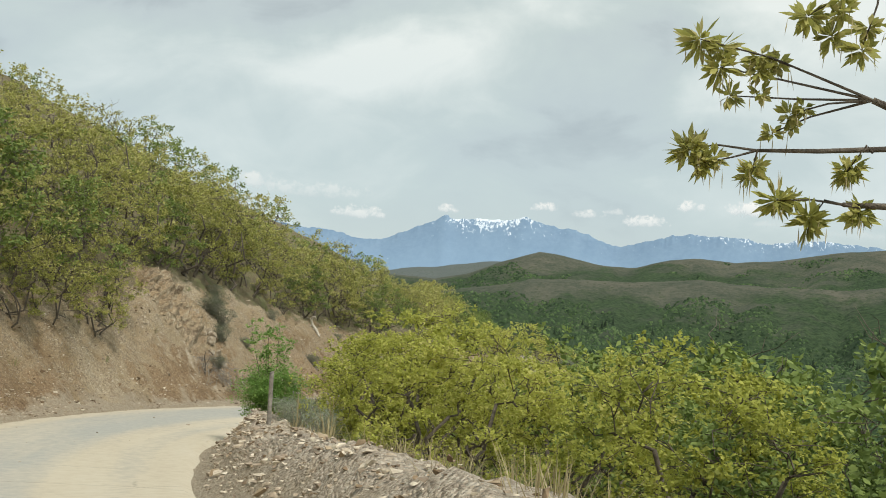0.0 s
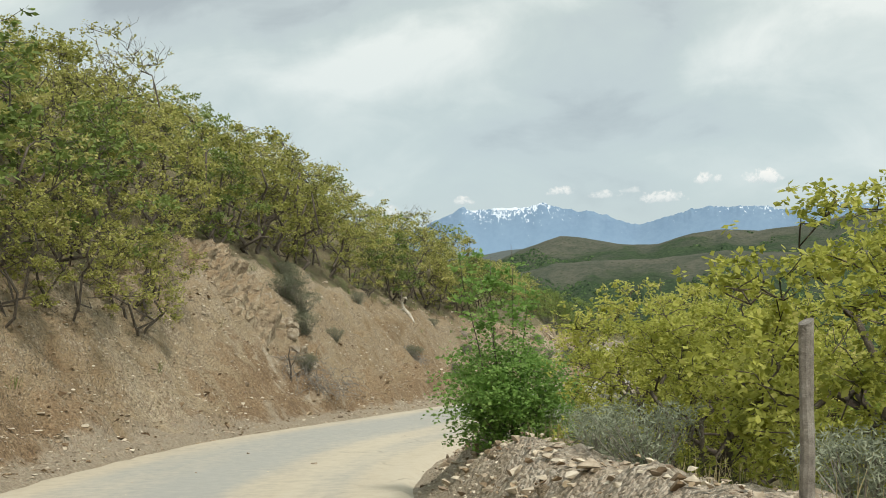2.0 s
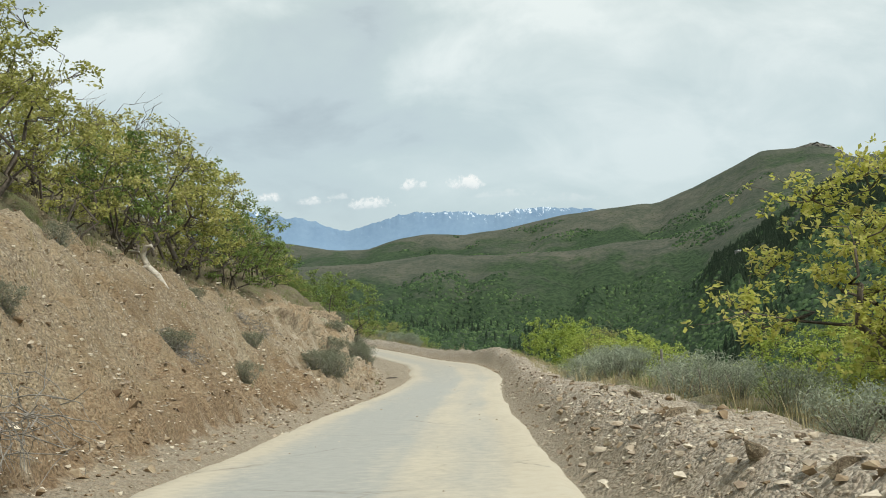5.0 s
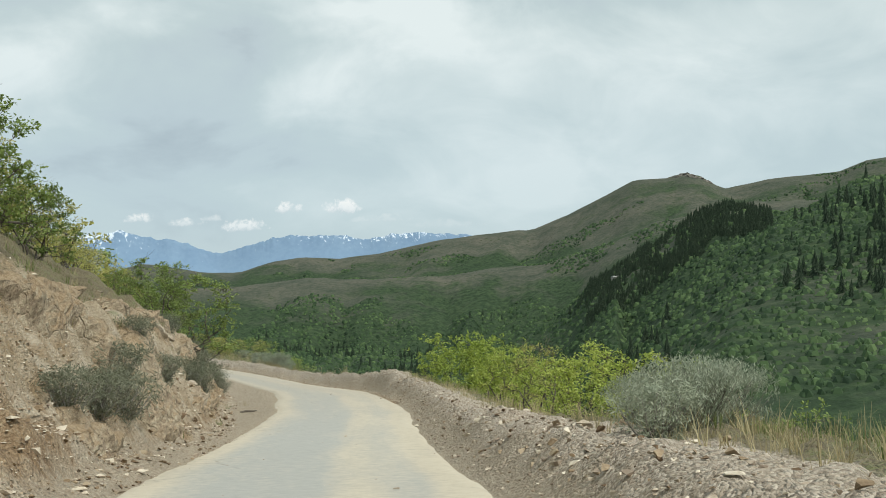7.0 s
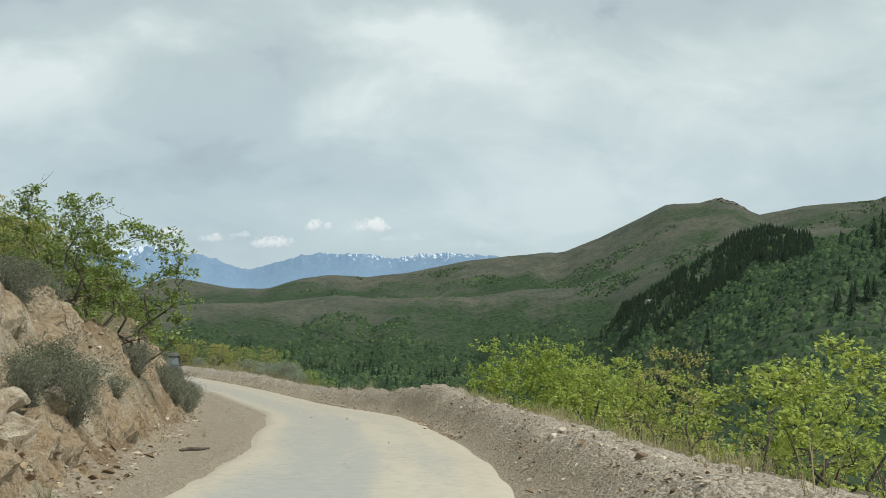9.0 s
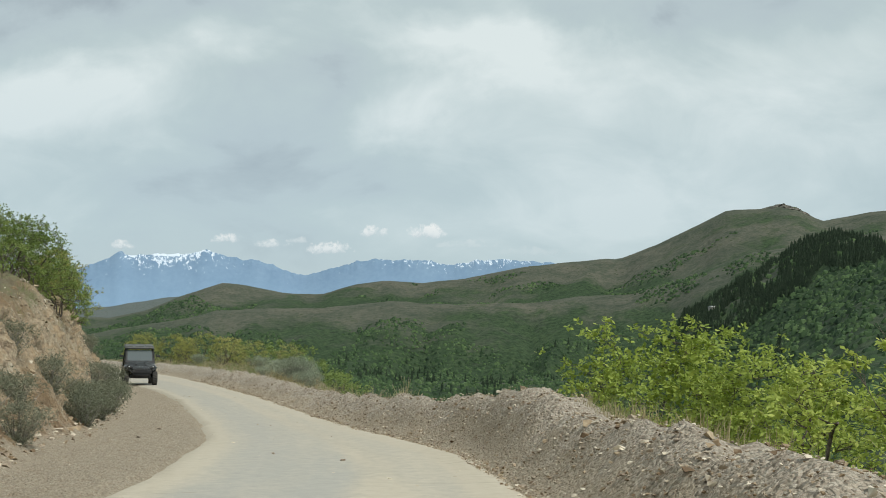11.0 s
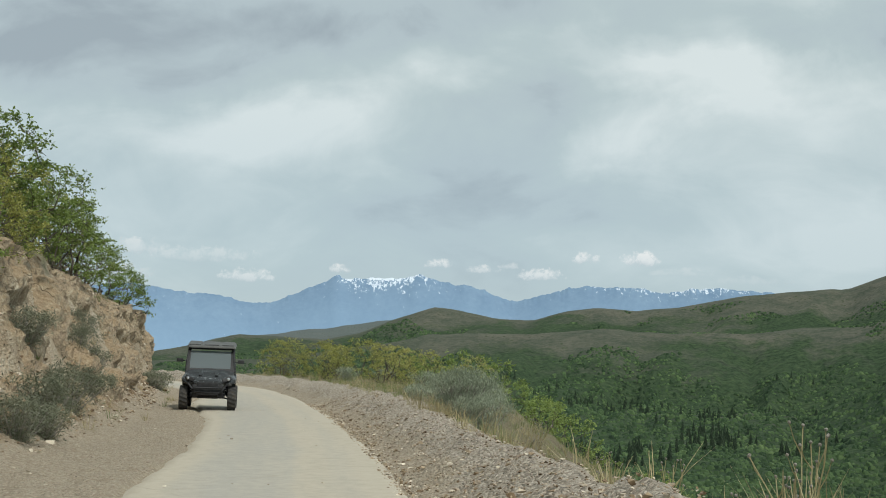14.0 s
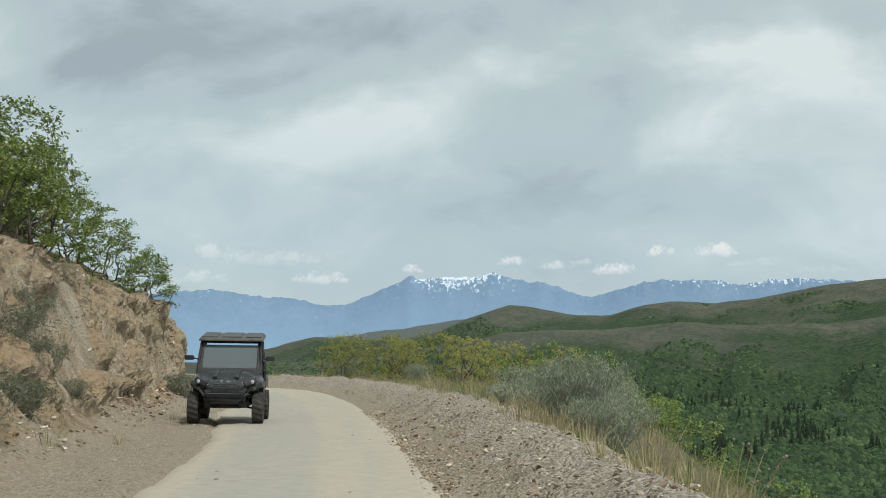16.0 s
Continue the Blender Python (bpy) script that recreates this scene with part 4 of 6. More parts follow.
            pts.append(p.copy())
            rad.append(r * (1 - 0.62 * (i + 1) / n))
        tube(pts, rad, 5 if level < 2 else 3, verts, faces)
        if level >= depth:
            tips.extend(pts[-2:] if n == 3 else pts[1:])
            return
        if level == depth - 1 and depth > 1:
            tips.extend(pts[2:])
        kids = 4
        for k in range(kids):
            i = rng.randint(1, n) if k else n
            out = Vector((rng.gauss(0, 1), rng.gauss(0, 1), rng.gauss(0.15, 0.55))).normalized()
            grow(pts[i], (d * 0.55 + out * 0.8).normalized(), length * rng.uniform(0.5, 0.72), rad[i] * 0.68, level + 1)

    for k in range(stems):
        w = 2 * math.pi * (k + rng.random()) / stems
        lean_k = lean * rng.uniform(0.5, 1.25)
        d = Vector((math.cos(w) * lean_k, math.sin(w) * lean_k, 1)).normalized()
        start = Vector((math.cos(w) * 0.12 * spread, math.sin(w) * 0.12 * spread, -0.35))
        grow(start, d, height * rng.uniform(0.42, 0.6), first * rng.uniform(0.7, 1.15) * height / 3.5, 0)
    return verts, faces, tips


def leaves(rng, centres, per, scatter, size, slim=0.5, upright=0.0, droop=0.0, flat=0.7):
    """Leaf blades round the centres: n x 4 corners."""
    n = len(centres) * per
    g = np.random.RandomState(rng.randint(0, 10 ** 6))
    c = np.repeat(np.array([tuple(v) for v in centres]), per, axis=0) + g.normal(0, scatter, (n, 3)) * np.array((1, 1, flat))
    a = g.normal(0, 1, (n, 3))
    a[:, 2] = a[:, 2] * (0.45 if not upright else 0.35) + upright - droop
    a /= np.linalg.norm(a, axis=1, keepdims=True)
    face = g.normal(0, 0.55 if not upright else 1.0, (n, 3)) + np.array((0, 0, 1.0 if not upright else 0.3))
    b = np.cross(a, face)
    b /= np.linalg.norm(b, axis=1, keepdims=True) + 1e-6
    s = size * g.uniform(0.6, 1.35, (n, 1))
    return np.stack([c - a * s * 0.5, c + b * s * slim * 0.5 - a * s * 0.05, c + a * s * 0.5, c - b * s * slim * 0.5 - a * s * 0.05], 1)


def clustered(rng, tips, groups, spread, flat=0.55):
    """Centres of the tight leaf clusters round the twig ends."""
    out = []
    for p in tips:
        for _ in range(groups):
            out.append(Vector((p[0] + rng.gauss(0, spread), p[1] + rng.gauss(0, spread), p[2] + rng.gauss(0, spread * flat))))
    return out


def blade_mesh(name, quads, mat):
    n = len(quads)
    return mesh_of(name, quads.reshape(-1, 3), np.arange(n * 4).reshape(-1, 4), mat)


def plant_tree(mould, place, turn, size, name, label, category, group):
    root = new(name)
    root.empty_display_size = 0.3
    part("trunk", mould[0], root)
    tagged(part("crown", mould[1], root), kind="stuff")
    root.matrix_world = Matrix.LocRotScale(place, Euler((0, 0, turn)), (size, size, size))
    return tagged(root, label, category, group)


def oak_mould(seed, height, spread, stems, pads, tufts, per, size, mat, name, first=0.07, low=0.3, bare=0, twigs=4, slim=0.55):
    """A scrub oak: crooked leaning stems, limbs that reach out to flat pads of leaf tufts, gaps between the pads."""
    rng2 = random.Random(seed)
    verts, faces, nodes = [], [], []

    def reach(a, b, r0, r1, crook, n=4, sides=4, keep=True):
        pts = [a.copy()]
        for i in range(1, n + 1):
            wob = crook * (a - b).length * (0 if i == n else 1)
            pts.append(a.lerp(b, i / n) + Vector((rng2.gauss(0, wob), rng2.gauss(0, wob), rng2.gauss(0.2 * wob, wob * 0.7))))
        rad = [r0 + (r1 - r0) * i / n for i in range(n + 1)]
        tube(pts, rad, sides, verts, faces)
        if keep:
            nodes.extend((q, w) for q, w in zip(pts[1:], rad[1:]))
        return pts

    for k in range(stems):
        w = 2 * math.pi * (k + rng2.random() * 0.8) / stems
        out, up = spread * rng2.uniform(0.22, 0.55), height * rng2.uniform(0.42, 0.68)
        reach(Vector((math.cos(w) * 0.1, math.sin(w) * 0.1, -0.4)), Vector((math.cos(w) * out, math.sin(w) * out, up)), first * rng2.uniform(0.7, 1.2), first * 0.45, 0.10, 5, 5)
    spots = []
    for i in range(pads):
        w = i * 2.39996 + rng2.gauss(0, 0.35)
        z = low + (0.97 - low) * ((i + 0.5) / pads) ** 0.85
        wide = math.sqrt(max(1 - ((z - low) / (1.02 - low)) ** 2, 0.02))
        rr = spread * wide * rng2.uniform(0.5, 1.0) * (0.8 if z < low + 0.1 else 1.0)
        spots.append((Vector((math.cos(w) * rr, math.sin(w) * rr, z * height * rng2.uniform(0.93, 1.05))), spread * rng2.uniform(0.13, 0.25)))
    centres = []
    for p, r in sorted(spots, key=lambda q: q[0].length):
        q, w = min(nodes, key=lambda n2: (n2[0] - p).length + 1.2 * max(0.0, n2[0].z - p.z))
        pts = reach(q, p - Vector((0, 0, r * 0.15)), min(w * 0.75, 0.035), 0.010, 0.13)
        for _ in range(twigs):
            end = p + Vector((rng2.gauss(0, r * 0.6), rng2.gauss(0, r * 0.6), rng2.gauss(r * 0.1, r * 0.2)))
            reach(pts[rng2.randint(2, 4)], end, 0.010, 0.004, 0.12, 3, 3, False)
            centres.append(end)
        for _ in range(tufts):
            centres.append(p + Vector((rng2.gauss(0, r * 0.52), rng2.gauss(0, r * 0.52), rng2.gauss(0, r * 0.24))))
    for _ in range(bare):                                # leafless twigs standing out of the crown
        p = rng2.choice(spots)[0]
        end = p + Vector((rng2.gauss(0, 0.3), rng2.gauss(0, 0.3), rng2.uniform(0.3, 0.7)))
        reach(p, end, 0.010, 0.003, 0.1, 3, 3, False)
        reach(p.lerp(end, 0.5), end + Vector((rng2.gauss(0, 0.25), rng2.gauss(0, 0.25), -0.05)), 0.006, 0.002, 0.1, 2, 3, False)
    g = np.random.RandomState(seed)
    n = len(centres) * per
    a = g.normal(0, 1, (n, 3)) * np.array((1, 1, 0.6)) + np.array((0, 0, -0.12))
    a /= np.linalg.norm(a, axis=1, keepdims=True)
    s2 = size * g.uniform(0.65, 1.3, (n, 1))
    c = np.repeat(np.array([tuple(v) for v in centres]), per, axis=0) + a * s2 * 0.6 + g.normal(0, size * 0.25, (n, 3))
    face = g.normal(0, 0.5, (n, 3)) + np.array((0, 0, 1.0))
    b = np.cross(a, face)
    b /= np.linalg.norm(b, axis=1, keepdims=True) + 1e-6
    quads = np.stack([c - a * s2 * 0.5, c + b * s2 * slim * 0.5 + a * s2 * 0.1, c + a * s2 * 0.5, c - b * s2 * slim * 0.5 + a * s2 * 0.1], 1)
    return mesh_of(name + "_wood", verts, faces, BARK, True), blade_mesh(name + "_leaves", quads, mat)


OAKS = [oak_mould(11 + i, 3.6, (2.3, 2.6, 2.1, 2.4)[i], (5, 4, 6, 5)[i], 33, 15, 8, 0.105, OAK_HILL, "scrub_oak", 0.06, 0.10, 16) for i in range(4)]
OAKS_LIME = [oak_mould(21 + i, 3.6, (2.3, 2.6, 2.2)[i], (5, 4, 5)[i], 42, 26, 10, 0.082, OAK, "lime_oak", 0.08, 0.22, 5) for i in range(3)]
OAKS_LIME_FAR = [oak_mould(25 + i, 3.6, 2.1, 5, 32, 15, 8, 0.105, OAK_FRESH, "fresh_oak", 0.06, 0.22, 4) for i in range(3)]
OAKS_GREEN = [oak_mould(31 + i, 3.6, 2.2, 5, 34, 16, 8, 0.11, OAK_GREEN, "green_oak", 0.055, 0.10, 3) for i in range(2)]
OAK_THIN = [oak_mould(51 + i, 4.0, 1.9, 4, 26, 7, 7, 0.10, OAK_HILL, "thin_oak", 0.05, 0.2, 40) for i in range(2)]
OAK_TALL = [oak_mould(61 + i, 9.0, 4.6, 4, 80, 24, 8, 0.17, OAK_FRESH, "tall_oak", 0.16, 0.3, 10) for i in range(2)]
SCRUB = [oak_mould(111 + i, 3.2, 2.0, 3, 15, 10, 6, 0.165, (OAK_HILL, OAK_HILL, OAK_GREEN)[i], "far_scrub", 0.06, 0.25, 0, 0) for i in range(3)]


def maple_mould():
    """A dense low bush with two leafy shoots and bare tips above it."""
    rng2 = random.Random(71)
    v, f, tips = limbs(rng2, 2.0, 1.0, 12, 2, 0.55, 0.25, 0.03)
    top = max(p.z for p in tips)
    reach = sorted(math.hypot(p.x, p.y) for p in tips)[int(len(tips) * 0.93)]
    v = [(p[0] * 0.85 / reach, p[1] * 0.85 / reach, p[2] * 2.0 / top) for p in v]
    tips = [Vector((p.x * 0.85 / reach, p.y * 0.85 / reach, p.z * 2.0 / top)) for p in tips]
    low = [Vector((rng2.gauss(0, 0.42), rng2.gauss(0, 0.42), rng2.uniform(0.15, 1.3))) for _ in range(150)]
    crown = [leaves(rng2, clustered(rng2, tips + low, 2, 0.15), 12, 0.08, 0.062, 0.75, 0.0, 0.15, 0.6)]
    for x, y, h in ((-0.75, -0.1, 3.0), (0.05, -0.1, 2.95), (-0.2, 0.2, 2.8), (-0.3, 0.0, 2.5), (0.35, 0.1, 2.4)):
        pts = [Vector((x * 0.3, y * 0.3, 0)), Vector((x * 0.7, y, h * 0.5)), Vector((x, y, h * 0.8)), Vector((x + rng2.gauss(0, 0.05), y, h))]
        tube(pts, [0.014, 0.009, 0.006, 0.003], 4, v, f)
        spots = [Vector((x + rng2.gauss(0, 0.09), y + rng2.gauss(0, 0.09), rng2.uniform(1.7, h - 0.08))) for _ in range(13)]
        crown.append(leaves(rng2, spots, 18, 0.055, 0.075, 0.75, 0.0, 0.15, 0.6))
    return mesh_of("maple_wood", v, f, BARK, True), blade_mesh("maple_leaves", np.concatenate(crown), MAPLE)


MAPLE_BUSH = maple_mould()


def overhanging_oak():
    """A tall oak beside the start of the drive; two limbs reach out towards the road with fans of leaves and catkins."""
    rng2 = random.Random(5)

    def at(s, u, h):
        x, y, z, n = line_at(s)
        return Vector((x + n[0] * u, y + n[1] * u, z + h))

    base = ground_at(2.6, -4.4)
    verts, faces, fans = [], [], []
    fork = at(2.9, -3.3, 1.9)
    tube([base - Vector((0, 0, 0.3)), base.lerp(fork, 0.4) + Vector((0.12, -0.05, 0.1)), base.lerp(fork, 0.75), fork], [0.13, 0.11, 0.085, 0.06], 8, verts, faces)
    hub, low, high = at(3.23, -2.54, 2.47), at(3.46, -2.26, 2.32), at(3.19, -2.52, 2.95)
    tube([fork, at(3.1, -2.75, 2.35), hub], [0.04, 0.02, 0.011], 6, verts, faces)
    tube([fork, at(3.2, -2.62, 2.31), at(3.34, -2.42, 2.31), low], [0.03, 0.011, 0.008, 0.006], 6, verts, faces)
    tube([fork, at(3.1, -2.8, 2.6), high], [0.04, 0.016, 0.009], 6, verts, faces)
    tube([fork, at(3.2, -2.7, 2.12), at(3.3, -2.5, 2.13)], [0.05, 0.014, 0.008], 6, verts, faces)
    for a, b, size in ((hub, at(3.54, -2.06, 2.70), 1.3), (hub, at(3.50, -2.12, 2.60), 1.2), (hub, at(3.51, -2.17, 2.51), 0.8), (hub, at(3.44, -2.24, 2.64), 1.0), (hub, at(3.40, -2.34, 2.44), 0.8), (hub, at(3.44, -2.30, 2.38), 0.7), (high, at(3.32, -2.33, 2.75), 1.2), (high, at(3.28, -2.40, 2.68), 1.0), (high, at(3.2, -2.46, 2.62), 1.0), (high, at(3.15, -2.6, 2.7), 1.2),
                       (low, at(3.59, -2.07, 2.33), 1.2), (low, at(3.56, -2.11, 2.28), 1.0), (low, at(3.47, -2.25, 2.24), 0.9), (at(3.3, -2.5, 2.13), at(3.43, -2.33, 2.15), 1.2), (at(3.3, -2.5, 2.13), at(3.37, -2.42, 2.07), 1.2), (at(3.3, -2.5, 2.13), at(3.28, -2.55, 2.10), 1.0), (at(3.24, -2.56, 2.3), at(3.29, -2.50, 2.24), 1.0), (fork, at(3.1, -2.8, 2.2), 1.3), (fork, at(3.0, -3.0, 2.6), 1.5), (fork, at(2.9, -3.6, 2.9), 1.6), (fork, at(2.6, -3.9, 2.8), 1.6)):
        mid = a.lerp(b, 0.55) + Vector((rng2.gauss(0, 0.02), rng2.gauss(0, 0.02), rng2.gauss(0.01, 0.02)))
        tube([a, mid, b], [0.006, 0.004, 0.0025], 4, verts, faces)
        fans += [(b, size), (a.lerp(b, 0.8) + Vector((rng2.gauss(0, 0.02), rng2.gauss(0, 0.02), 0.01)), size * 0.8)]
    quads, strings = [], []
    for p, size in fans:
        for _ in range(int(46 * size)):
            d = Vector((rng2.gauss(0, 1), rng2.gauss(0, 1), rng2.gauss(-0.25, 0.8))).normalized()
            side = d.cross(Vector((rng2.gauss(0, 1), rng2.gauss(0, 1), 1))).normalized() * 0.0105
            q, r = p + d * 0.008, p + d * 0.080 * size * rng2.uniform(0.6, 1.1)
            quads.append([tuple(q), tuple(q.lerp(r, 0.6) + side), tuple(r), tuple(q.lerp(r, 0.6) - side)])
        for _ in range(int(5 * size)):
            q = p + Vector((rng2.gauss(0, 0.025), rng2.gauss(0, 0.025), -0.01))
            r = q - Vector((rng2.gauss(0, 0.006), rng2.gauss(0, 0.006), rng2.uniform(0.04, 0.10)))
            strings.append([tuple(q), tuple(q.lerp(r, 0.5) + Vector((0.0022, 0.001, 0))), tuple(r), tuple(q.lerp(r, 0.5) - Vector((0.0022, 0.001, 0)))])
    root = new("tall_oak")
    part("trunk", mesh_of("oak_limbs", verts, faces, BARK, True), root)
    tagged(part("crown", blade_mesh("oak_fans", np.array(quads), OAK_HILL), root), kind="stuff")
    tagged(part("catkins", blade_mesh("oak_catkins", np.array(strings), DRYGRASS), root), "hanging straw-coloured catkins", kind="stuff")
    tagged(root, "tall scrub oak with hanging catkins reaching over the berm", "oak tree")


rng = random.Random(42)
OAK_LABELS = {"oak": "yellow-green scrub oak bush with dark crooked stems on the slope",
              "tall": "tall yellow-green oak standing on the slope below the road",
              "olive": "low olive-yellow scrub oak in a thicket at the bend",
              "green": "fresh green scrub oak bush with dense leaves on the bank",
              "thin": "half-leafed scrub oak with bare grey twigs above the bank"}


def oak(s, u, height, kind="oak", pick=None, sink=0.1):
    moulds = {"oak": OAKS, "olive": OAKS, "tall": OAK_TALL, "green": OAKS_GREEN, "thin": OAK_THIN}[kind]
    if u < 0 and kind == "oak":
        moulds = OAKS_LIME if s < 60 and u > -9.5 else OAKS_LIME_FAR
    m = moulds[rng.randrange(len(moulds)) if pick is None else pick]
    p = ground_at(s, u)
    p.z -= sink
    base = {"thin": 4.0, "tall": 9.0}.get(kind, 3.6)
    if moulds is OAKS_LIME:
        height *= 0.86
    return plant_tree(m, p, rng.uniform(0, 6.28), height / base, "scrub_oak", OAK_LABELS[kind], "oak bush", "scrub oaks along the road")


def bank_top(s):
    return lin(s, FOOT) + lin(s, CUT_H) / lin(s, CUT_TAN)


# row along the top of the cut
s = 14.0
while s < 84:
    k = lin(s, [(14, 1.5), (34, 1.5), (48, 1.2), (84, 0.85)])
    oak(s, bank_top(s) + rng.uniform(0.3, 1.2), rng.uniform(2.9, 4.3) * k, rng.choice(("oak", "oak", "oak", "green", "thin")))
    if rng.random() < 0.45:
        oak(s + 1.2, bank_top(s) + rng.uniform(2.8, 4.5), rng.uniform(3.4, 4.7) * k, rng.choice(("oak", "thin")))
    s += rng.uniform(2.4, 3.3)
for s, u, h, kind in ((90, 2.2, 2.3, "green"), (93, 4.0, 2.6, "oak"), (97, 3.4, 2.4, "oak"), (101, 4.6, 2.6, "thin"), (106, 3.6, 2.0, "oak"), (111, 2.4, 2.0, "green"), (115.5, -0.6, 4.2, "green"), (113.5, 1.0, 3.4, "green"), (119, 1.2, 3.0, "green"), (124, 3.5, 2.6, "oak"),
                      (130, 3.6, 2.4, "green"), (139, 2.5, 2.2, "oak"), (146, 2.0, 2.6, "green"), (150, 1.2, 2.4, "green"), (154, 1.0, 2.8, "green"), (157, 2.4, 2.6, "green"), (160.5, 0.9, 3.2, "green"), (163, 2.0, 3.2, "green"), (166, 0.8, 3.0, "green"), (169.5, 1.2, 2.6, "oak"), (173, 0.7, 2.2, "green"), (177, 0.6, 2.2, "green"), (180, 0.0, 2.2, "green"), (183, 0.2, 1.8, "green"), (156, 0.0, 2.4, "oak"), (151.5, -0.7, 2.0, "green"), (153.6, -0.6, 1.8, "oak"), (148.2, -0.5, 2.0, "green"), (158.5, 0.2, 2.4, "green"), (164.5, 0.0, 2.6, "green"), (168, 0.4, 2.6, "green")):
    oak(s, bank_top(s) + u, h, kind)
for s, u, h in ((34.5, -0.9, 2.4), (37.5, -1.2, 2.6), (40.5, -1.0, 2.8), (43.0, -1.3, 2.6), (45.4, -0.8, 2.6), (31, -0.6, 2.4), (27, -0.8, 2.6)):
    oak(s, bank_top(s) + u, h, "oak")
# below the road, on the valley side
for s, u, h, kind in ((25.3, -6.5, 4.5, "oak"), (22.4, -5.5, 3.2, "oak"), (28.4, -5.4, 2.9, "oak"), (19.2, -6.2, 3.6, "oak"), (20.5, -8.8, 4.6, "oak"), (15.4, -9.0, 4.7, "oak"), (28.5, -8.0, 3.9, "oak"), (31.8, -6.8, 3.9, "oak"), (35.4, -5.6, 3.3, "oak"), (38.6, -5.7, 4.0, "oak"), (36, -6.9, 3.8, "oak"), (41, -7.4, 3.9, "oak"), (46.5, -7.4, 3.4, "oak"), (50.5, -8.6, 3.9, "oak"), (55.0, -7.3, 4.9, "oak"),
                      (64, -9.0, 2.6, "oak"), (48.2, -6.6, 2.8, "oak"), (52.6, -7.4, 3.2, "oak"), (44.4, -6.2, 2.6, "oak"), (57.5, -9.0, 3.8, "oak"), (60.5, -9.4, 3.2, "oak"), (53.5, -10.2, 4.0, "oak"), (67.5, -9.6, 2.8, "oak"), (71.0, -9.2, 2.6, "oak"), (24, -12.0, 6.0, "green"), (29, -11.0, 5.4, "green"), (18, -12.5, 6.0, "green"), (21, -15.5, 7.2, "green"), (27, -15.5, 7.4, "green"), (33, -14.0, 6.8, "green"), (34, -10.5, 4.4, "oak"), (39, -13.0, 6.6, "green"), (44, -11.5, 4.6, "oak"), (48, -14, 6.4, "green"), (56, -13.0, 4.8, "green"), (38, -18.0, 7.6, "green"), (46, -19.0, 7.6, "green"),
                      (93.5, -9.2, 4.2, "oak"), (99, -10.6, 4.5, "oak"), (104, -8.9, 4.6, "oak"), (110, -10.0, 4.8, "oak"), (116.8, -9.3, 5.0, "thin"), (122, -11.0, 4.9, "oak"), (127.5, -10.6, 5.2, "oak"), (141, -12.4, 10.2, "tall"), (136.5, -14.2, 9.4, "tall"), (146, -17.5, 11.0, "tall"),
                      (97, -14, 5.0, "green"), (103, -14.0, 5.0, "oak"), (109, -14.5, 5.0, "green"), (116, -14, 5.0, "oak"), (122, -15.5, 5.0, "green"), (130, -15.0, 5.0, "green"),
                      (188, -9.0, 2.2, "olive"), (190.5, -7.4, 1.9, "olive"), (195, -9.0, 2.4, "olive"), (186, -10.2, 2.0, "olive"), (192.5, -8.3, 2.2, "olive"), (189.5, -10.5, 2.2, "olive"), (193.5, -10.6, 2.4, "olive"), (197.5, -7.6, 2.2, "olive"), (199.5, -9.4, 2.4, "olive"), (184.5, -12.0, 1.7, "olive")):
    oak(s, u, h, kind)
overhanging_oak()
plant_tree(MAPLE_BUSH, ground_at(30.0, -3.2), 0.35, 0.84, "maple_bush", "bright green young maple bush on the road's edge", "maple bush", "")


def scatter_mesh(name, moulds, places, label, category):
    """Many copies of small moulds joined into one object of countless plants."""
    parts = {}
    for which, p, turn, size in places:
        for me in moulds[which]:
            parts.setdefault(me.materials[0].name, []).append((me, p, turn, size))
    mats = {m.materials[0].name: m.materials[0] for mo in moulds for m in mo}
    arrays = {}
    for mo in moulds:
        for me in mo:
            if me.name not in arrays:
                v = np.empty(len(me.vertices) * 3, dtype=np.float32)
                me.vertices.foreach_get("co", v)
                arrays[me.name] = (v.reshape(-1, 3), [tuple(q.vertices) for q in me.polygons])
    verts, faces, index, base = [], [], [], 0
    for k, (mat, items) in enumerate(parts.items()):
        for me, p, turn, size in items:
            v, f = arrays[me.name]
            c, d = math.cos(turn) * size, math.sin(turn) * size
            w = np.stack([v[:, 0] * c - v[:, 1] * d + p[0], v[:, 0] * d + v[:, 1] * c + p[1], v[:, 2] * size + p[2]], 1)
            verts.append(w)
            faces.extend(tuple(i + base for i in q) for q in f)
            index.extend([k] * len(f))
            base += len(v)
    me = bpy.data.meshes.new(name)
    me.from_pydata(np.concatenate(verts).tolist(), [], faces)
    for mat in parts:
        me.materials.append(mats[mat])
    me.polygons.foreach_set("material_index", index)
    me.update()
    return tagged(new(name, me), label, category, kind="stuff")


places = []
s = 7.0
while s < 196:                                        # the hillside above the first rows
    u = bank_top(s) + (5.0 if s < 84 else 5.5)
    while u < (48 if s < 66 else 30 if s < 90 else bank_top(s) + 9):
        a, b = s + rng.uniform(-1.5, 1.5), u + rng.uniform(-1.2, 1.2)
        if noise.noise(Vector((a * 0.07, b * 0.07, 7))) > -0.26:
            p = ground_at(min(max(a, -20), 228), b)
            places.append((rng.choice((0, 0, 1, 1, 2)), (p.x, p.y, p.z - 0.15), rng.uniform(0, 6.28), rng.uniform(0.75, 1.25) * lin(s, [(30, 1.1), (60, 0.95)])))
        u += rng.uniform(2.6, 3.6) * (1 + u * 0.008)
    s += 3.1
for _ in range(200):                                   # the slope below the road
    s, u = rng.uniform(5, 215), -rng.uniform(12 if rng.random() < 0.3 else 17, 60)
    if s > 136 and u > -27:
        continue
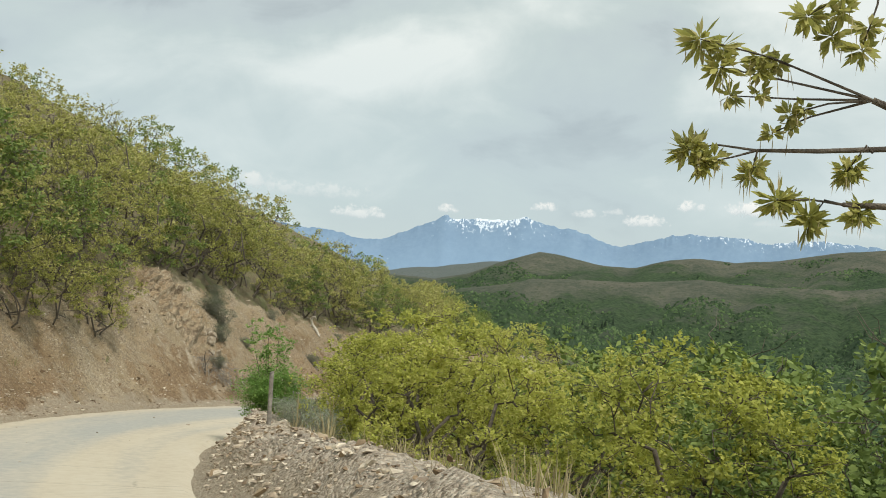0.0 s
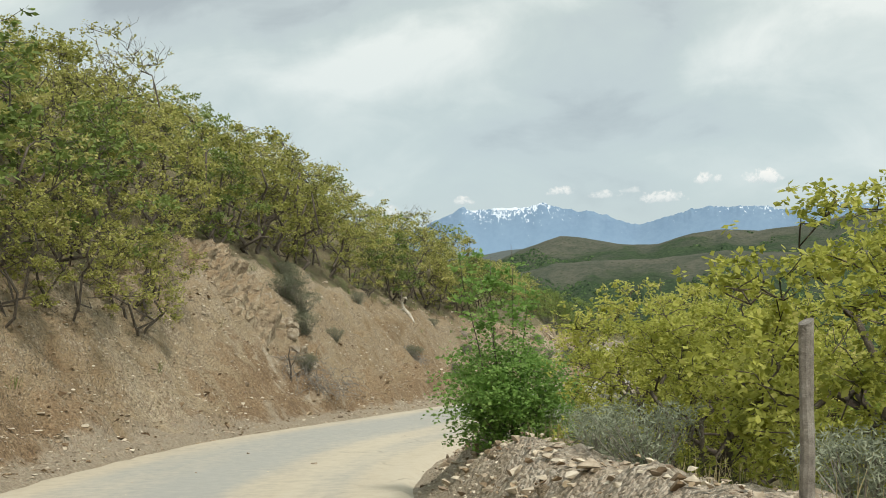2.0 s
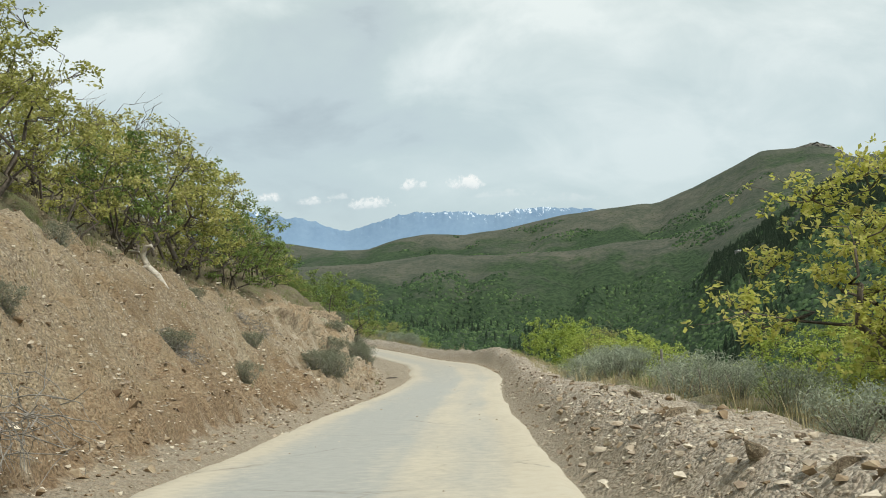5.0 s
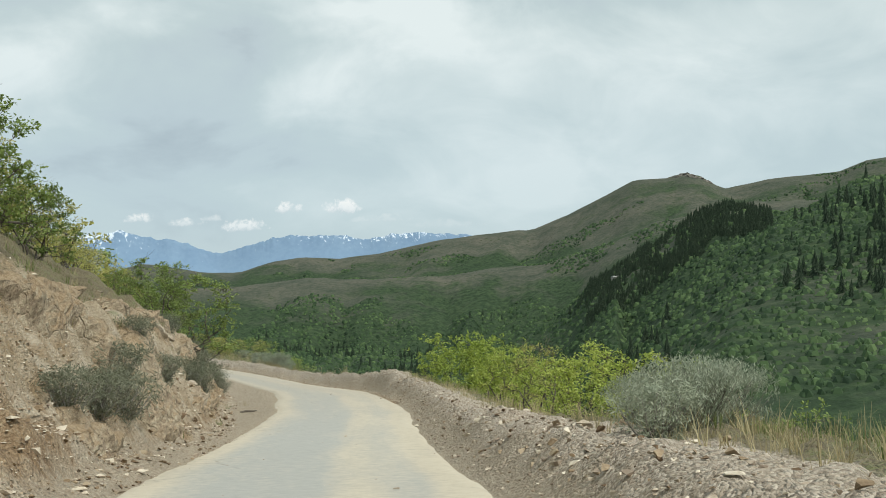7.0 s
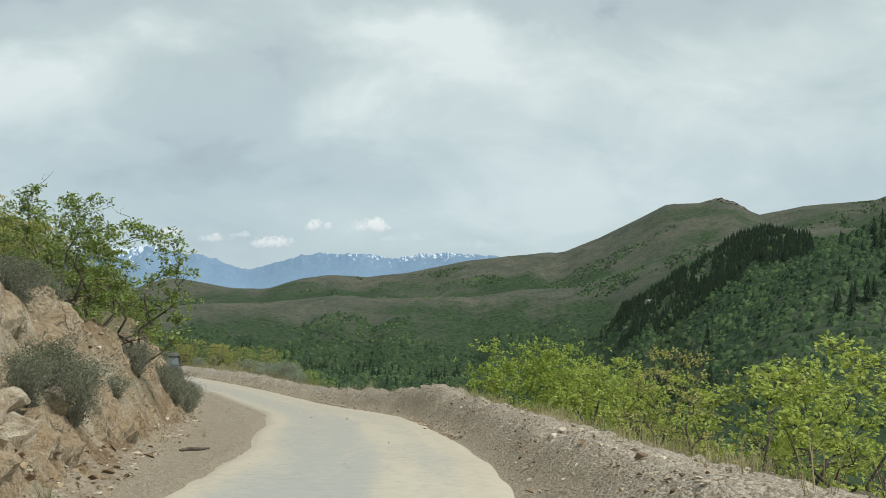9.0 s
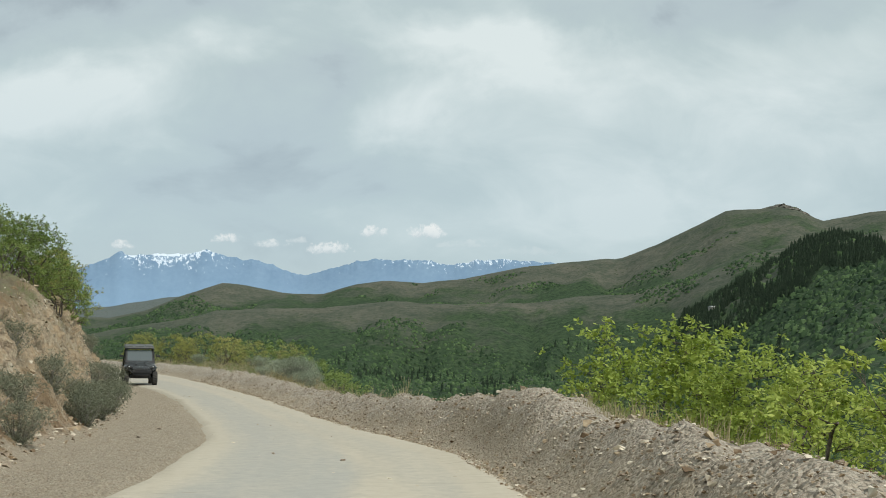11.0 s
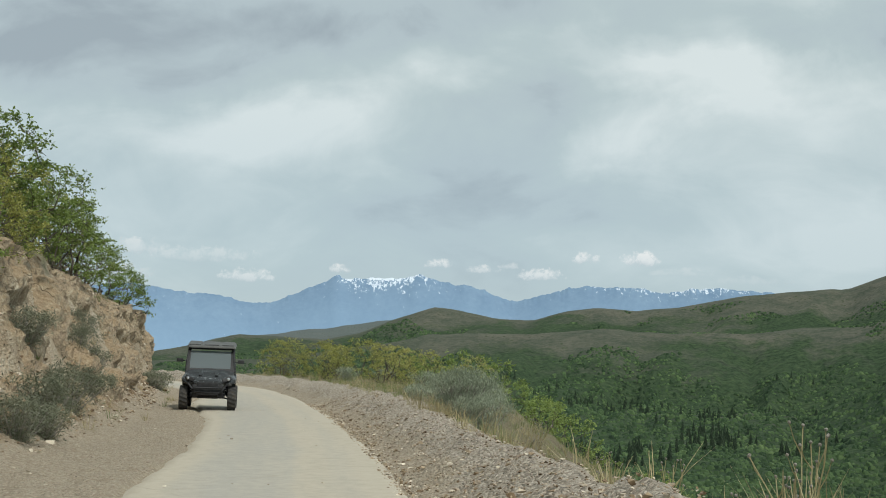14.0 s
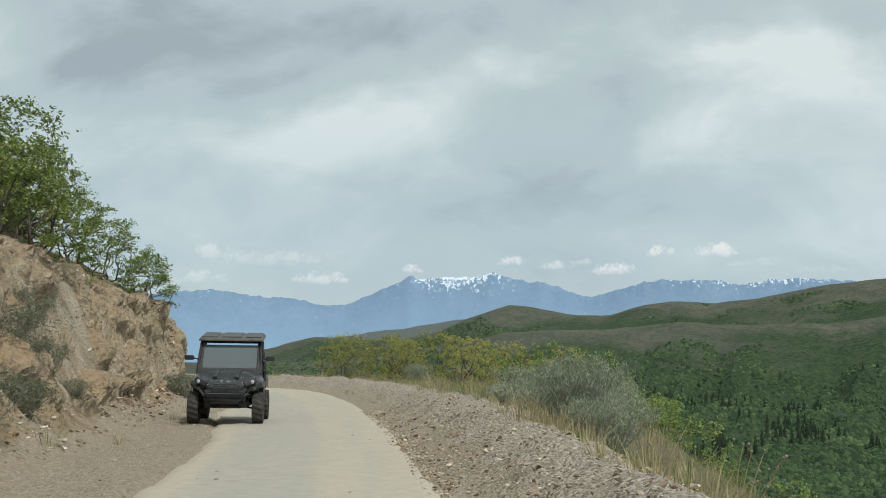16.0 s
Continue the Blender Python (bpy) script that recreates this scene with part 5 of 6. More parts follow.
    p = ground_at(s, u)
    places.append((rng.choice((0, 1, 2, 2)), (p.x, p.y, p.z - 0.2), rng.uniform(0, 6.28), rng.uniform(0.8, 1.3)))
for _ in range(80):                                    # under the shelf at the far bend
    s = rng.uniform(176, 206)
    u = lin(s, ROAD_R) - 1.4 - lin(s, SHELF) - rng.random() ** 1.4 * 30
    p = ground_at(s, u)
    places.append((2, (p.x, p.y, p.z - 0.3), rng.uniform(0, 6.28), rng.uniform(0.4, 0.8)))
scatter_mesh("oak_scrub", SCRUB, places, "dense yellow-green oak scrub covering the hillside", "scrub")


SCRUB_FAR = [oak_mould(131 + i, 3.2, 1.9, 3, 12, 8, 6, 0.30, FARWOOD, "valley_bush", 0.06, 0.15, 0, 0)[1:] for i in range(2)]

# the valley's woods, far off
def fir_mould(seed, mat):
    """A fir: drooping ragged tiers, narrowing to a leader."""
    rng2 = random.Random(seed)
    verts, faces, n = [], [], 12
    for k in range(8):
        z0, r = 0.08 + 0.108 * k, 0.23 * (1 - k / 8.6) * rng2.uniform(0.85, 1.15)
        base, turn = len(verts), rng2.random() * 6.28
        for i in range(n):
            w = turn + 2 * math.pi * i / n
            q = r * (rng2.uniform(0.9, 1.3) if i % 2 else rng2.uniform(0.4, 0.6))
            verts.append((math.cos(w) * q, math.sin(w) * q, z0 - (0.05 if i % 2 else 0.0) + rng2.uniform(-0.02, 0.02)))
        verts.append((rng2.gauss(0, 0.008), rng2.gauss(0, 0.008), z0 + 0.20))
        faces += [(base + i, base + (i + 1) % n, base + n) for i in range(n)]
    return (mesh_of("fir", verts, faces, mat),)


def far_place(az, r):
    i = math.log(r / 24) / math.log(1.034)
    j = (32 - az) / 0.4
    i0, j0 = min(int(i), len(RANGES) - 2), min(int(j), len(BEARINGS) - 2)
    f, g = i - i0, j - j0
    q = FAR[i0, j0] * (1 - f) * (1 - g) + FAR[i0 + 1, j0] * f * (1 - g) + FAR[i0, j0 + 1] * (1 - f) * g + FAR[i0 + 1, j0 + 1] * f * g
    return q


def dot_mould(seed, mat):
    """A thicket far off: a jagged eight-sided lump."""
    rng2 = random.Random(seed)
    v = [(math.cos(i * 1.257) * rng2.uniform(0.8, 1.2), math.sin(i * 1.257) * rng2.uniform(0.8, 1.2), rng2.uniform(-0.45, -0.05)) for i in range(5)]
    v += [(math.cos(i * 2.09 + 0.5) * rng2.uniform(0.35, 0.6), math.sin(i * 2.09 + 0.5) * rng2.uniform(0.35, 0.6), rng2.uniform(0.4, 0.85)) for i in range(3)]
    bm = bmesh.new()
    for p in v:
        bm.verts.new(p)
    bmesh.ops.convex_hull(bm, input=bm.verts)
    return (bm_mesh("thicket", bm, mat),)


CLUMPS = [SCRUB_FAR[0], SCRUB_FAR[1], dot_mould(3, FARWOOD), dot_mould(4, FARWOOD), dot_mould(5, FARWOOD), dot_mould(6, FARWOOD)]
FIRS = [fir_mould(7 + i, CONIFER) for i in range(5)]
woods, firs = [], []
for _ in range(84000):
    az = rng.uniform(9, -46)
    k = rng.random()
    r = math.sqrt(rng.uniform(500 ** 2, 2700 ** 2)) if k < 0.78 else rng.uniform(330, 1000) if k < 0.996 else rng.uniform(80, 330)
    q = far_place(az, r)
    n = noise.fractal(Vector((q[0] * 0.004, q[1] * 0.004, 3)), 0.9, 2.0, 4)
    bare = lin(r, [(0, -0.9), (1300, -0.7), (1700, -0.45), (1900, -0.2), (2040, 0.1), (2130, 0.6), (2200, 0.45), (2330, 0.05), (2500, 0.15), (2640, 0.6)]) if az > -26 else lin(r, [(0, -0.9), (1150, -0.55), (1500, -0.2), (2250, 0.25), (2600, 0.5)])
    if n < bare:
        continue
    size = (1.1 + 2.9 * rng.random() ** 1.6) * lin(r, [(0, 0.7), (400, 0.62), (900, 0.85), (1500, 1.15), (2250, 1.15)])
    woods.append((rng.choice((0, 1)) if r < 330 else rng.choice((2, 3, 4, 5)), (q[0], q[1], q[2]), rng.uniform(0, 6.28), size if r >= 330 else size * 0.5))
for _ in range(70):                                      # knots of firs in the scrub
    az, r = rng.uniform(4, -44), math.sqrt(rng.uniform(760 ** 2, 1850 ** 2))
    for _ in range(rng.randint(1, 14)):
        q = far_place(min(max(az + rng.gauss(0, 14) / r * 57.3, -45.5), 8), r + rng.gauss(0, 16))
        firs.append((rng.randrange(5), (q[0], q[1], q[2] - 0.5), rng.uniform(0, 6.28), rng.uniform(6, 14)))
for middle, wide, near, far, count in ((-24.0, 1.0, 380, 480, 26), (-27.5, 1.6, 450, 640, 60), (-40.5, 1.8, 460, 760, 120), (-18.0, 0.9, 950, 1150, 50)):
    for _ in range(count):
        q = far_place(max(rng.gauss(middle, wide), -45.5), rng.uniform(near, far))
        firs.append((rng.randrange(5), (q[0], q[1], q[2] - 0.5), rng.uniform(0, 6.28), rng.uniform(6, 13)))
for _ in range(2600):
    az, r = rng.uniform(-26.5, -35.5), rng.uniform(960, 1240)
    if noise.noise(Vector((az * 0.9, r * 0.012, 5))) < -0.28:
        continue
    q = far_place(az, r)
    firs.append((rng.randrange(3), (q[0], q[1], q[2] - 0.5), rng.uniform(0, 6.28), 4.5 + 6.5 * rng.random() ** 1.5))
scatter_mesh("valley_scrub", CLUMPS, woods, "green oak thickets over the valley floor and slopes", "woods")
scatter_mesh("fir_wood", FIRS, firs, "dark fir trees among the valley scrub", "woods")

# sagebrush, dry grass, weeds
def sage_mould(seed, mat, tall, stalks=30, per=32, upright=0.7, blade=0.065):
    rng2 = random.Random(seed)
    verts, faces, tips = [], [], []
    for k in range(stalks):
        w, lean = rng2.uniform(0, 6.28), rng2.uniform(0.05, 0.95)
        d = Vector((math.cos(w) * lean, math.sin(w) * lean, 1)).normalized()
        pts = [Vector((d.x * 0.05, d.y * 0.05, -0.15))]
        for i in range(3):
            d = (d + Vector((rng2.gauss(0, 0.15), rng2.gauss(0, 0.15), 0.05))).normalized()
            pts.append(pts[-1] + d * rng2.uniform(0.16, 0.24) * tall)
        first = len(verts)
        fresh = []
        tube(pts, [0.014, 0.010, 0.007, 0.004], 3, verts, fresh)
        faces += [tuple(i - first if first <= i < first + 3 else i for i in f) for f in fresh]   # all stalks share one root
        tips += pts[1:] + [pts[-1] + d * 0.1]
    wood = mesh_of("sage_stems", verts, faces, DEADWOOD)
    return wood, blade_mesh("sage_leaves", leaves(rng2, tips, per, 0.06 * tall ** 0.5, blade, 0.17, upright), mat)


SAGES = [sage_mould(1, SAGE, 1.0), sage_mould(2, SAGE, 1.2), sage_mould(3, SAGE_DARK, 0.9), sage_mould(4, SAGE_DARK, 1.1)]
SAGE_BIG = sage_mould(6, SAGE, 2.1, 70, 34, 1.4, 0.085)


def sage(s, u, size, dark=False, label=None):
    m = SAGES[rng.randrange(2) + (2 if dark else 0)]
    if size > 1.55 and not dark:
        m, size = SAGE_BIG, size / 2.0
    root = new("sagebrush")
    part("woody_base", m[0], root)
    tagged(part("foliage", m[1], root), kind="stuff")
    root.matrix_world = Matrix.LocRotScale(ground_at(s, u), Euler((0, 0, rng.uniform(0, 6.28))), (size, size, size * 0.9))
    tagged(root, label or ("dark grey-green sagebrush clinging to the cut bank" if dark else "silvery grey-green sagebrush at the road's edge"), "sagebrush", "sagebrush by the road")


for s, u, k in ((54.3, 7.3, 1.5), (54.4, 6.8, 1.3), (53.6, 6.3, 1.2), (55.4, 7.6, 1.2), (51.6, 5.5, 1.0), (56.5, 6.4, 0.8), (63.8, 5.7, 1.1), (68.2, 5.0, 0.9), (72.4, 5.6, 1.0), (79.7, 4.8, 1.5), (81.5, 4.7, 1.5), (82.8, 4.5, 1.8), (83.6, 4.9, 1.9), (86.7, 5.1, 1.3),
                (115.5, 7.2, 1.4), (118, 7.4, 1.2), (121.5, 7.0, 1.5), (123, 7.8, 1.3), (129.5, 6.9, 1.4), (132, 7.4, 1.2), (134.5, 6.8, 1.5), (135.5, 6.0, 1.5), (137, 6.2, 1.7), (138.8, 5.8, 1.3), (140, 6.1, 1.7), (141.6, 5.6, 1.4), (143.5, 5.6, 1.6), (146, 5.5, 1.4), (147.6, 5.9, 1.3),
                (88, 4.6, 1.3), (98.2, 5.6, 1.2), (98.9, 5.7, 1.2), (100.6, 5.9, 1.6), (101.5, 5.7, 1.6), (103.6, 6.2, 1.5), (101.8, 7.0, 1.3), (103.5, 7.3, 1.4), (107, 7.8, 1.2), (112, 9.4, 1.4), (110.4, 6.9, 1.0), (124.8, 6.7, 1.5), (127, 6.4, 1.2),
                (150.0, 5.2, 1.4), (151.2, 5.0, 1.2), (152.4, 5.3, 1.6), (155.6, 5.3, 1.6), (155.3, 6.1, 1.4), (158.6, 5.3, 1.2), (159.7, 5.7, 1.3), (160.6, 5.4, 1.0), (161.4, 5.9, 1.2), (162.6, 5.2, 0.9), (178.6, 4.0, 1.5), (180, 3.8, 1.3), (165, 7.2, 1.1), (170, 7.6, 1.2), (57, 8.5, 1.0), (62, 7.4, 0.9), (71, 6.9, 0.8)):
    sage(s, u, k, True)
for s, u, k in ((42.0, -3.9, 1.1), (43.5, -4.6, 0.9), (49.8, -4.3, 0.9), (57.0, -5.7, 1.2), (59.5, -5.5, 1.0), (61.8, -5.3, 1.5), (63.2, -5.9, 1.3), (66.0, -5.6, 1.3), (69.0, -5.9, 1.2), (74.1, -4.0, 1.4), (76.5, -5.2, 2.1), (77.8, -6.0, 2.0), (80.5, -5.4, 1.6), (22.0, -4.2, 1.0), (25.5, -3.9, 1.0), (27.5, -3.9, 0.9),
                (33.5, -3.7, 1.0), (158.8, -4.1, 1.8), (160.2, -3.9, 2.2), (161.6, -4.5, 2.0), (163.4, -4.3, 1.6), (166.4, -4.6, 1.3), (168.0, -4.2, 1.0), (166.5, -5.4, 1.5), (168.5, -6.2, 1.3), (173, -7.0, 1.4), (177, -7.5, 1.3), (181.6, -8.4, 1.4), (191.7, -11.0, 1.5), (187, -6.5, 1.3), (200, -9.5, 1.5), (148.9, -5.0, 1.0), (151, -5.4, 1.0)):
    sage(s, u, k)


def grass_field(name, spots, mat, tall, label):
    g = np.random.RandomState(9)
    quads = []
    for p, size in spots:
        n = 20
        w, out = g.uniform(0, 6.28, n), np.abs(g.normal(0, 0.6, n))
        h = tall * size * g.uniform(0.45, 1.15, n)
        root = np.stack([p.x + np.cos(w) * g.uniform(0.02, 0.22, n) * size, p.y + np.sin(w) * g.uniform(0.02, 0.22, n) * size, np.full(n, p.z - 0.04)], 1)
        tip = root + np.stack([np.cos(w) * out * h, np.sin(w) * out * h, h], 1)
        side = np.stack([-np.sin(w), np.cos(w), np.zeros(n)], 1) * 0.0045
        mid = root * 0.45 + tip * 0.55 + np.array((0, 0, 0.06 * tall))
        quads.append(np.stack([root - side, root + side, mid + side * 0.9, mid - side * 0.9], 1))
        quads.append(np.stack([mid - side * 0.9, mid + side * 0.9, tip + side * 0.15, tip - side * 0.15], 1))
    return tagged(new(name, blade_mesh(name, np.concatenate(quads), mat)), label, "grass", kind="stuff")


dry, green = [], []
for _ in range(900):
    s = rng.uniform(8, 200)
    u = lin(s, ROAD_R) - 1.3 - abs(rng.gauss(0, 0.9)) - rng.random() * lin(s, SHELF) * 0.7
    if noise.noise(Vector((s * 0.25, u * 0.3, 2))) > -0.1 and not (128 < s < 136 and u > -4):
        dry.append((ground_at(s, u), rng.uniform(0.5, 1.25)))
for _ in range(500):
    s = rng.uniform(8, 200)
    u = lin(s, ROAD_R) - 1.9 - abs(rng.gauss(0, 1.3)) - rng.random() * lin(s, SHELF) * 0.7
    green.append((ground_at(s, u), rng.uniform(0.5, 1.1)))
for _ in range(700):
    s = rng.uniform(20, 195)
    u = bank_top(s) + rng.gauss(0.8, 1.4)
    (dry if rng.random() < 0.55 else green).append((ground_at(s, u), rng.uniform(0.5, 1.0)))
for _ in range(900):
    s = rng.uniform(166, 200)
    u = lin(s, ROAD_R) - 1.9 - rng.random() * (lin(s, SHELF) + 14)
    (green if rng.random() < 0.7 else dry).append((ground_at(s, u), rng.uniform(0.6, 1.3)))
for _ in range(700):                                   # the first slope below the sage
    s = rng.uniform(32, 84)
    u = lin(s, ROAD_R) - 3.6 - rng.random() * 7.0
    (green if rng.random() < 0.75 else dry).append((ground_at(s, u), rng.uniform(0.6, 1.3)))
grass_field("dry_grass", dry, DRYGRASS, 0.42, "straw-coloured dry grass along the berm")
grass_field("green_grass", green, GREENGRASS, 0.35, "fresh green grass tufts below the berm")


def dry_weed(s, u, height):
    """A tall dead thistle: bare forked stalks with round seed heads."""
    rng2 = random.Random(int(s * 10))
    root = new("dry_weed")
    verts, faces, tips = [], [], []
    for k in range(rng2.randint(3, 6)):
        w, lean = rng2.uniform(0, 6.28), rng2.uniform(0.05, 0.4)
        d = Vector((math.cos(w) * lean, math.sin(w) * lean, 1)).normalized()
        pts = [Vector((0, 0, -0.05))]
        for i in range(5):
            d = (d + Vector((rng2.gauss(0, 0.1), rng2.gauss(0, 0.1), 0.02))).normalized()
            pts.append(pts[-1] + d * height / 5 * rng2.uniform(0.8, 1.1))
        tube(pts, [0.010, 0.009, 0.008, 0.006, 0.005, 0.004], 4, verts, faces)
        tips.append(pts[-1])
        for i in (2, 3, 4):
            e = (d + Vector((rng2.gauss(0, 0.7), rng2.gauss(0, 0.7), 0.3))).normalized()
            q = [pts[i], pts[i] + e * height * 0.12, pts[i] + e * height * 0.2 + Vector((0, 0, 0.05))]
            tube(q, [0.006, 0.004, 0.003], 3, verts, faces)
            tips.append(q[-1])
    part("stalk", mesh_of("weed_stalk", verts, faces, DRYGRASS), root)
    for p in tips:
        bm = bmesh.new()
        bmesh.ops.create_icosphere(bm, subdivisions=1, radius=0.014, matrix=Matrix.Translation(p))
        part("seed_head", bm_mesh("seed_head", bm, DEADWOOD), root)
    root.location = ground_at(s, u)
    tagged(root, "tall dead thistle with straw-coloured stalks and seed heads", "weed", "dry weeds on the berm")


for s, u, h in ((138.4, -2.9, 1.0), (139.2, -3.1, 0.8), (142.6, -3.2, 0.7), (150.2, -3.2, 0.9), (148.0, -3.9, 1.1), (147.2, -3.6, 0.9), (146.4, -3.8, 0.8), (153.8, -3.3, 0.9), (165.2, -7.5, 1.2), (19.0, -3.4, 0.9), (16.5, -3.6, 0.8)):
    dry_weed(s, u, h)

# ---- rocks ----
def stone_mould(seed, flat=0.6, mat=None):
    rng2 = random.Random(seed)
    bm = bmesh.new()
    for _ in range(8):
        d = Vector((rng2.gauss(0, 1), rng2.gauss(0, 0.8), rng2.gauss(0, 1))).normalized() * rng2.uniform(0.5, 0.72)
        bm.verts.new((d.x * 1.1, d.y, d.z * flat))
    res = bmesh.ops.convex_hull(bm, input=bm.verts)
    inner = [g for g in res["geom_interior"] + res["geom_unused"] if isinstance(g, bmesh.types.BMVert)]
    bmesh.ops.delete(bm, geom=list(set(inner)), context="VERTS")
    return (bm_mesh("stone", bm, mat or STONE),)


STONES = [stone_mould(i, (0.5, 0.32, 0.6, 0.38, 0.7)[i % 5]) for i in range(10)]
CLODS = [stone_mould(40 + i, (0.7, 0.5, 0.85, 0.6, 0.75)[i], CLOD) for i in range(5)]
MIXED = STONES + CLODS
spots = []
for _ in range(17000):                                   # the loose berm
    s = rng.uniform(6, 150) if rng.random() < 0.75 else rng.uniform(100, 215)
    u = lin(s, ROAD_R) - abs(rng.gauss(0.75, 0.75)) + 0.05
    if rng.random() > 0.12 + (lin(s, ROAD_R) - u) / 0.75:
        continue
    p = ground_at(s, u)
    size = min(0.036 * math.exp(rng.gauss(0.25, 0.6)), 0.22)
    if s > 70:
        size *= lin(s, [(70, 0.85), (110, 0.6), (150, 0.5)])
    else:
        size *= 0.75
    spots.append((rng.randrange(10) if rng.random() < 0.62 else 10 + rng.randrange(5), (p.x, p.y, p.z + size * 0.12), rng.uniform(0, 6.28), size))
for _ in range(3800):                                    # fresh rubble on the first stretch
    s = rng.uniform(10, 62)
    u = lin(s, ROAD_R) - abs(rng.gauss(0.7, 0.6)) + 0.05
    if rng.random() > 0.08 + (lin(s, ROAD_R) - u) / 0.75:
        continue
    p = ground_at(s, u)
    size = min(0.032 * math.exp(rng.gauss(0.2, 0.6)), 0.2)
    spots.append((rng.randrange(10), (p.x, p.y, p.z + size * 0.15), rng.uniform(0, 6.28), size))
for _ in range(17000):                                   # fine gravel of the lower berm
    s = rng.uniform(112, 172)
    u = lin(s, ROAD_R) - abs(rng.gauss(0.0, 1.15)) + 0.25
    p = ground_at(s, u)
    size = 0.020 * math.exp(rng.gauss(0.2, 0.45))
    spots.append((rng.randrange(10) if rng.random() < 0.55 else 10 + rng.randrange(5), (p.x, p.y, p.z + size * 0.12 + (0.07 if u > lin(s, ROAD_R) - 0.04 else 0)), rng.uniform(0, 6.28), size))
scatter_mesh("berm_stones", MIXED, spots, "loose angular pale stones on the road's berm", "stones")
spots = []
for _ in range(27000):                                    # scree on the cut bank and its foot
    s = rng.uniform(18, 190)
    foot, top = lin(s, FOOT), bank_top(s)
    u = foot - 0.7 + abs(rng.gauss(0, 0.8)) if rng.random() < 0.25 else rng.uniform(foot - 0.3, top + 0.6)
    if noise.noise(Vector((s * 0.22, u * 0.4, 21))) < -0.15 and rng.random() < 0.7:
        continue
    p = ground_at(s, u)
    size = min(0.034 * math.exp(rng.gauss(0.15, 0.62)), 0.20)
    spots.append((rng.randrange(10) if rng.random() < 0.5 else 10 + rng.randrange(5), (p.x, p.y, p.z + size * 0.1), rng.uniform(0, 6.28), size))
for _ in range(21000):                                    # shale chips on the first banks
    s = rng.uniform(22, 82)
    u = rng.uniform(lin(s, FOOT) - 0.1, bank_top(s) + 0.3)
    if noise.noise(Vector((s * 0.3 + u * 0.5, u * 0.22, 61))) < 0.05 and rng.random() < 0.75:
        continue
    p = ground_at(s, u)
    size = min(0.034 * math.exp(rng.gauss(0.15, 0.45)), 0.14)
    spots.append((rng.choice((1, 3, 6, 8, 0)) if rng.random() < 0.72 else 10 + rng.randrange(5), (p.x, p.y, p.z + size * 0.2), rng.uniform(0, 6.28), size))
for _ in range(1600):                                     # strewn over the shoulders and the road
    s = rng.uniform(20, 180)
    u = rng.uniform(lin(s, ROAD_L) - 0.3, lin(s, FOOT)) if rng.random() < 0.8 else rng.uniform(lin(s, ROAD_R), lin(s, ROAD_L))
    p = ground_at(s, u)
    size = 0.02 * math.exp(rng.gauss(0.2, 0.5))
    on_road = lin(s, ROAD_R) < u < lin(s, ROAD_L)
    spots.append((rng.randrange(10), (p.x, p.y, p.z + size * 0.15 + (0.07 if on_road else 0)), rng.uniform(0, 6.28), size))
scatter_mesh("bank_stones", MIXED, spots, "small tan stones scattered over the dirt bank", "stones")


def boulder_mesh(seed, size, mat, rough=0.10):
    """An angular broken rock with worn edges."""
    rng2 = random.Random(seed)
    bm = bmesh.new()
    for _ in range(15):
        d = Vector((rng2.gauss(0, 1), rng2.gauss(0, 1), rng2.gauss(0, 1))).normalized()
        m = max(abs(d.x), abs(d.y), abs(d.z)) ** 0.6
        bm.verts.new((d.x / m * size[0] * 0.5, d.y / m * size[1] * 0.5, d.z / m * size[2] * 0.5))
    res = bmesh.ops.convex_hull(bm, input=bm.verts)
    loose = [g for g in res["geom_interior"] + res["geom_unused"] if isinstance(g, bmesh.types.BMVert)]
    bmesh.ops.delete(bm, geom=list(set(loose)), context="VERTS")
    bmesh.ops.triangulate(bm, faces=bm.faces)
    bmesh.ops.subdivide_edges(bm, edges=bm.edges, cuts=2, use_grid_fill=True)
    for v in bm.verts:
        v.co += noise.noise_vector(v.co * 3.0 + Vector((seed, 0, 0))) * rough * min(size) + noise.noise_vector(v.co * 9.0) * rough * 0.4 * min(size)
    return bm_mesh("boulder", bm, mat)


BLOCKS = [boulder_mesh(200 + i, ((1.0, 0.7, 0.45), (0.8, 0.8, 0.6), (1.3, 0.7, 0.5), (0.6, 0.6, 0.7), (0.9, 0.5, 0.35), (0.7, 0.9, 0.8))[i], OUTCROP) for i in range(6)]


for s, u, k in ((77.6, -4.4, 0.85), (75.6, -3.4, 0.35), (52.5, -3.1, 0.45), (55.8, -3.2, 0.5), (58.4, -3.5, 0.4), (48.2, -2.9, 0.4), (46.4, -3.0, 0.35), (131.2, -2.7, 0.4), (133.5, -2.2, 0.28), (84.5, -2.6, 0.3), (61.5, -3.3, 0.45), (44.5, -2.9, 0.3), (24.5, -2.7, 0.35), (27.6, -2.8, 0.3), (21.5, -2.6, 0.35), (38.8, -2.0, 0.3), (128.5, -2.9, 0.35), (126.2, -3.1, 0.45), (47.0, 4.9, 0.2), (43.6, 4.8, 0.18), (36.2, 5.0, 0.2)):
    ob = new("rock", BLOCKS[rng.randrange(6)])
    ob.matrix_world = Matrix.LocRotScale(ground_at(s, u) + Vector((0, 0, 0.05 * k)), Euler((rng.gauss(0, 0.3), rng.gauss(0, 0.3), rng.uniform(0, 6.28))), (k * 0.7, k * 0.7, k * 0.7))
    tagged(ob, "loose angular pale rock lying on the gravel", "rock", "loose rocks by the road")

for ob in [o for o in scene.objects if o.name.startswith("rock_outcrop")]:
    v = ob.data.vertices
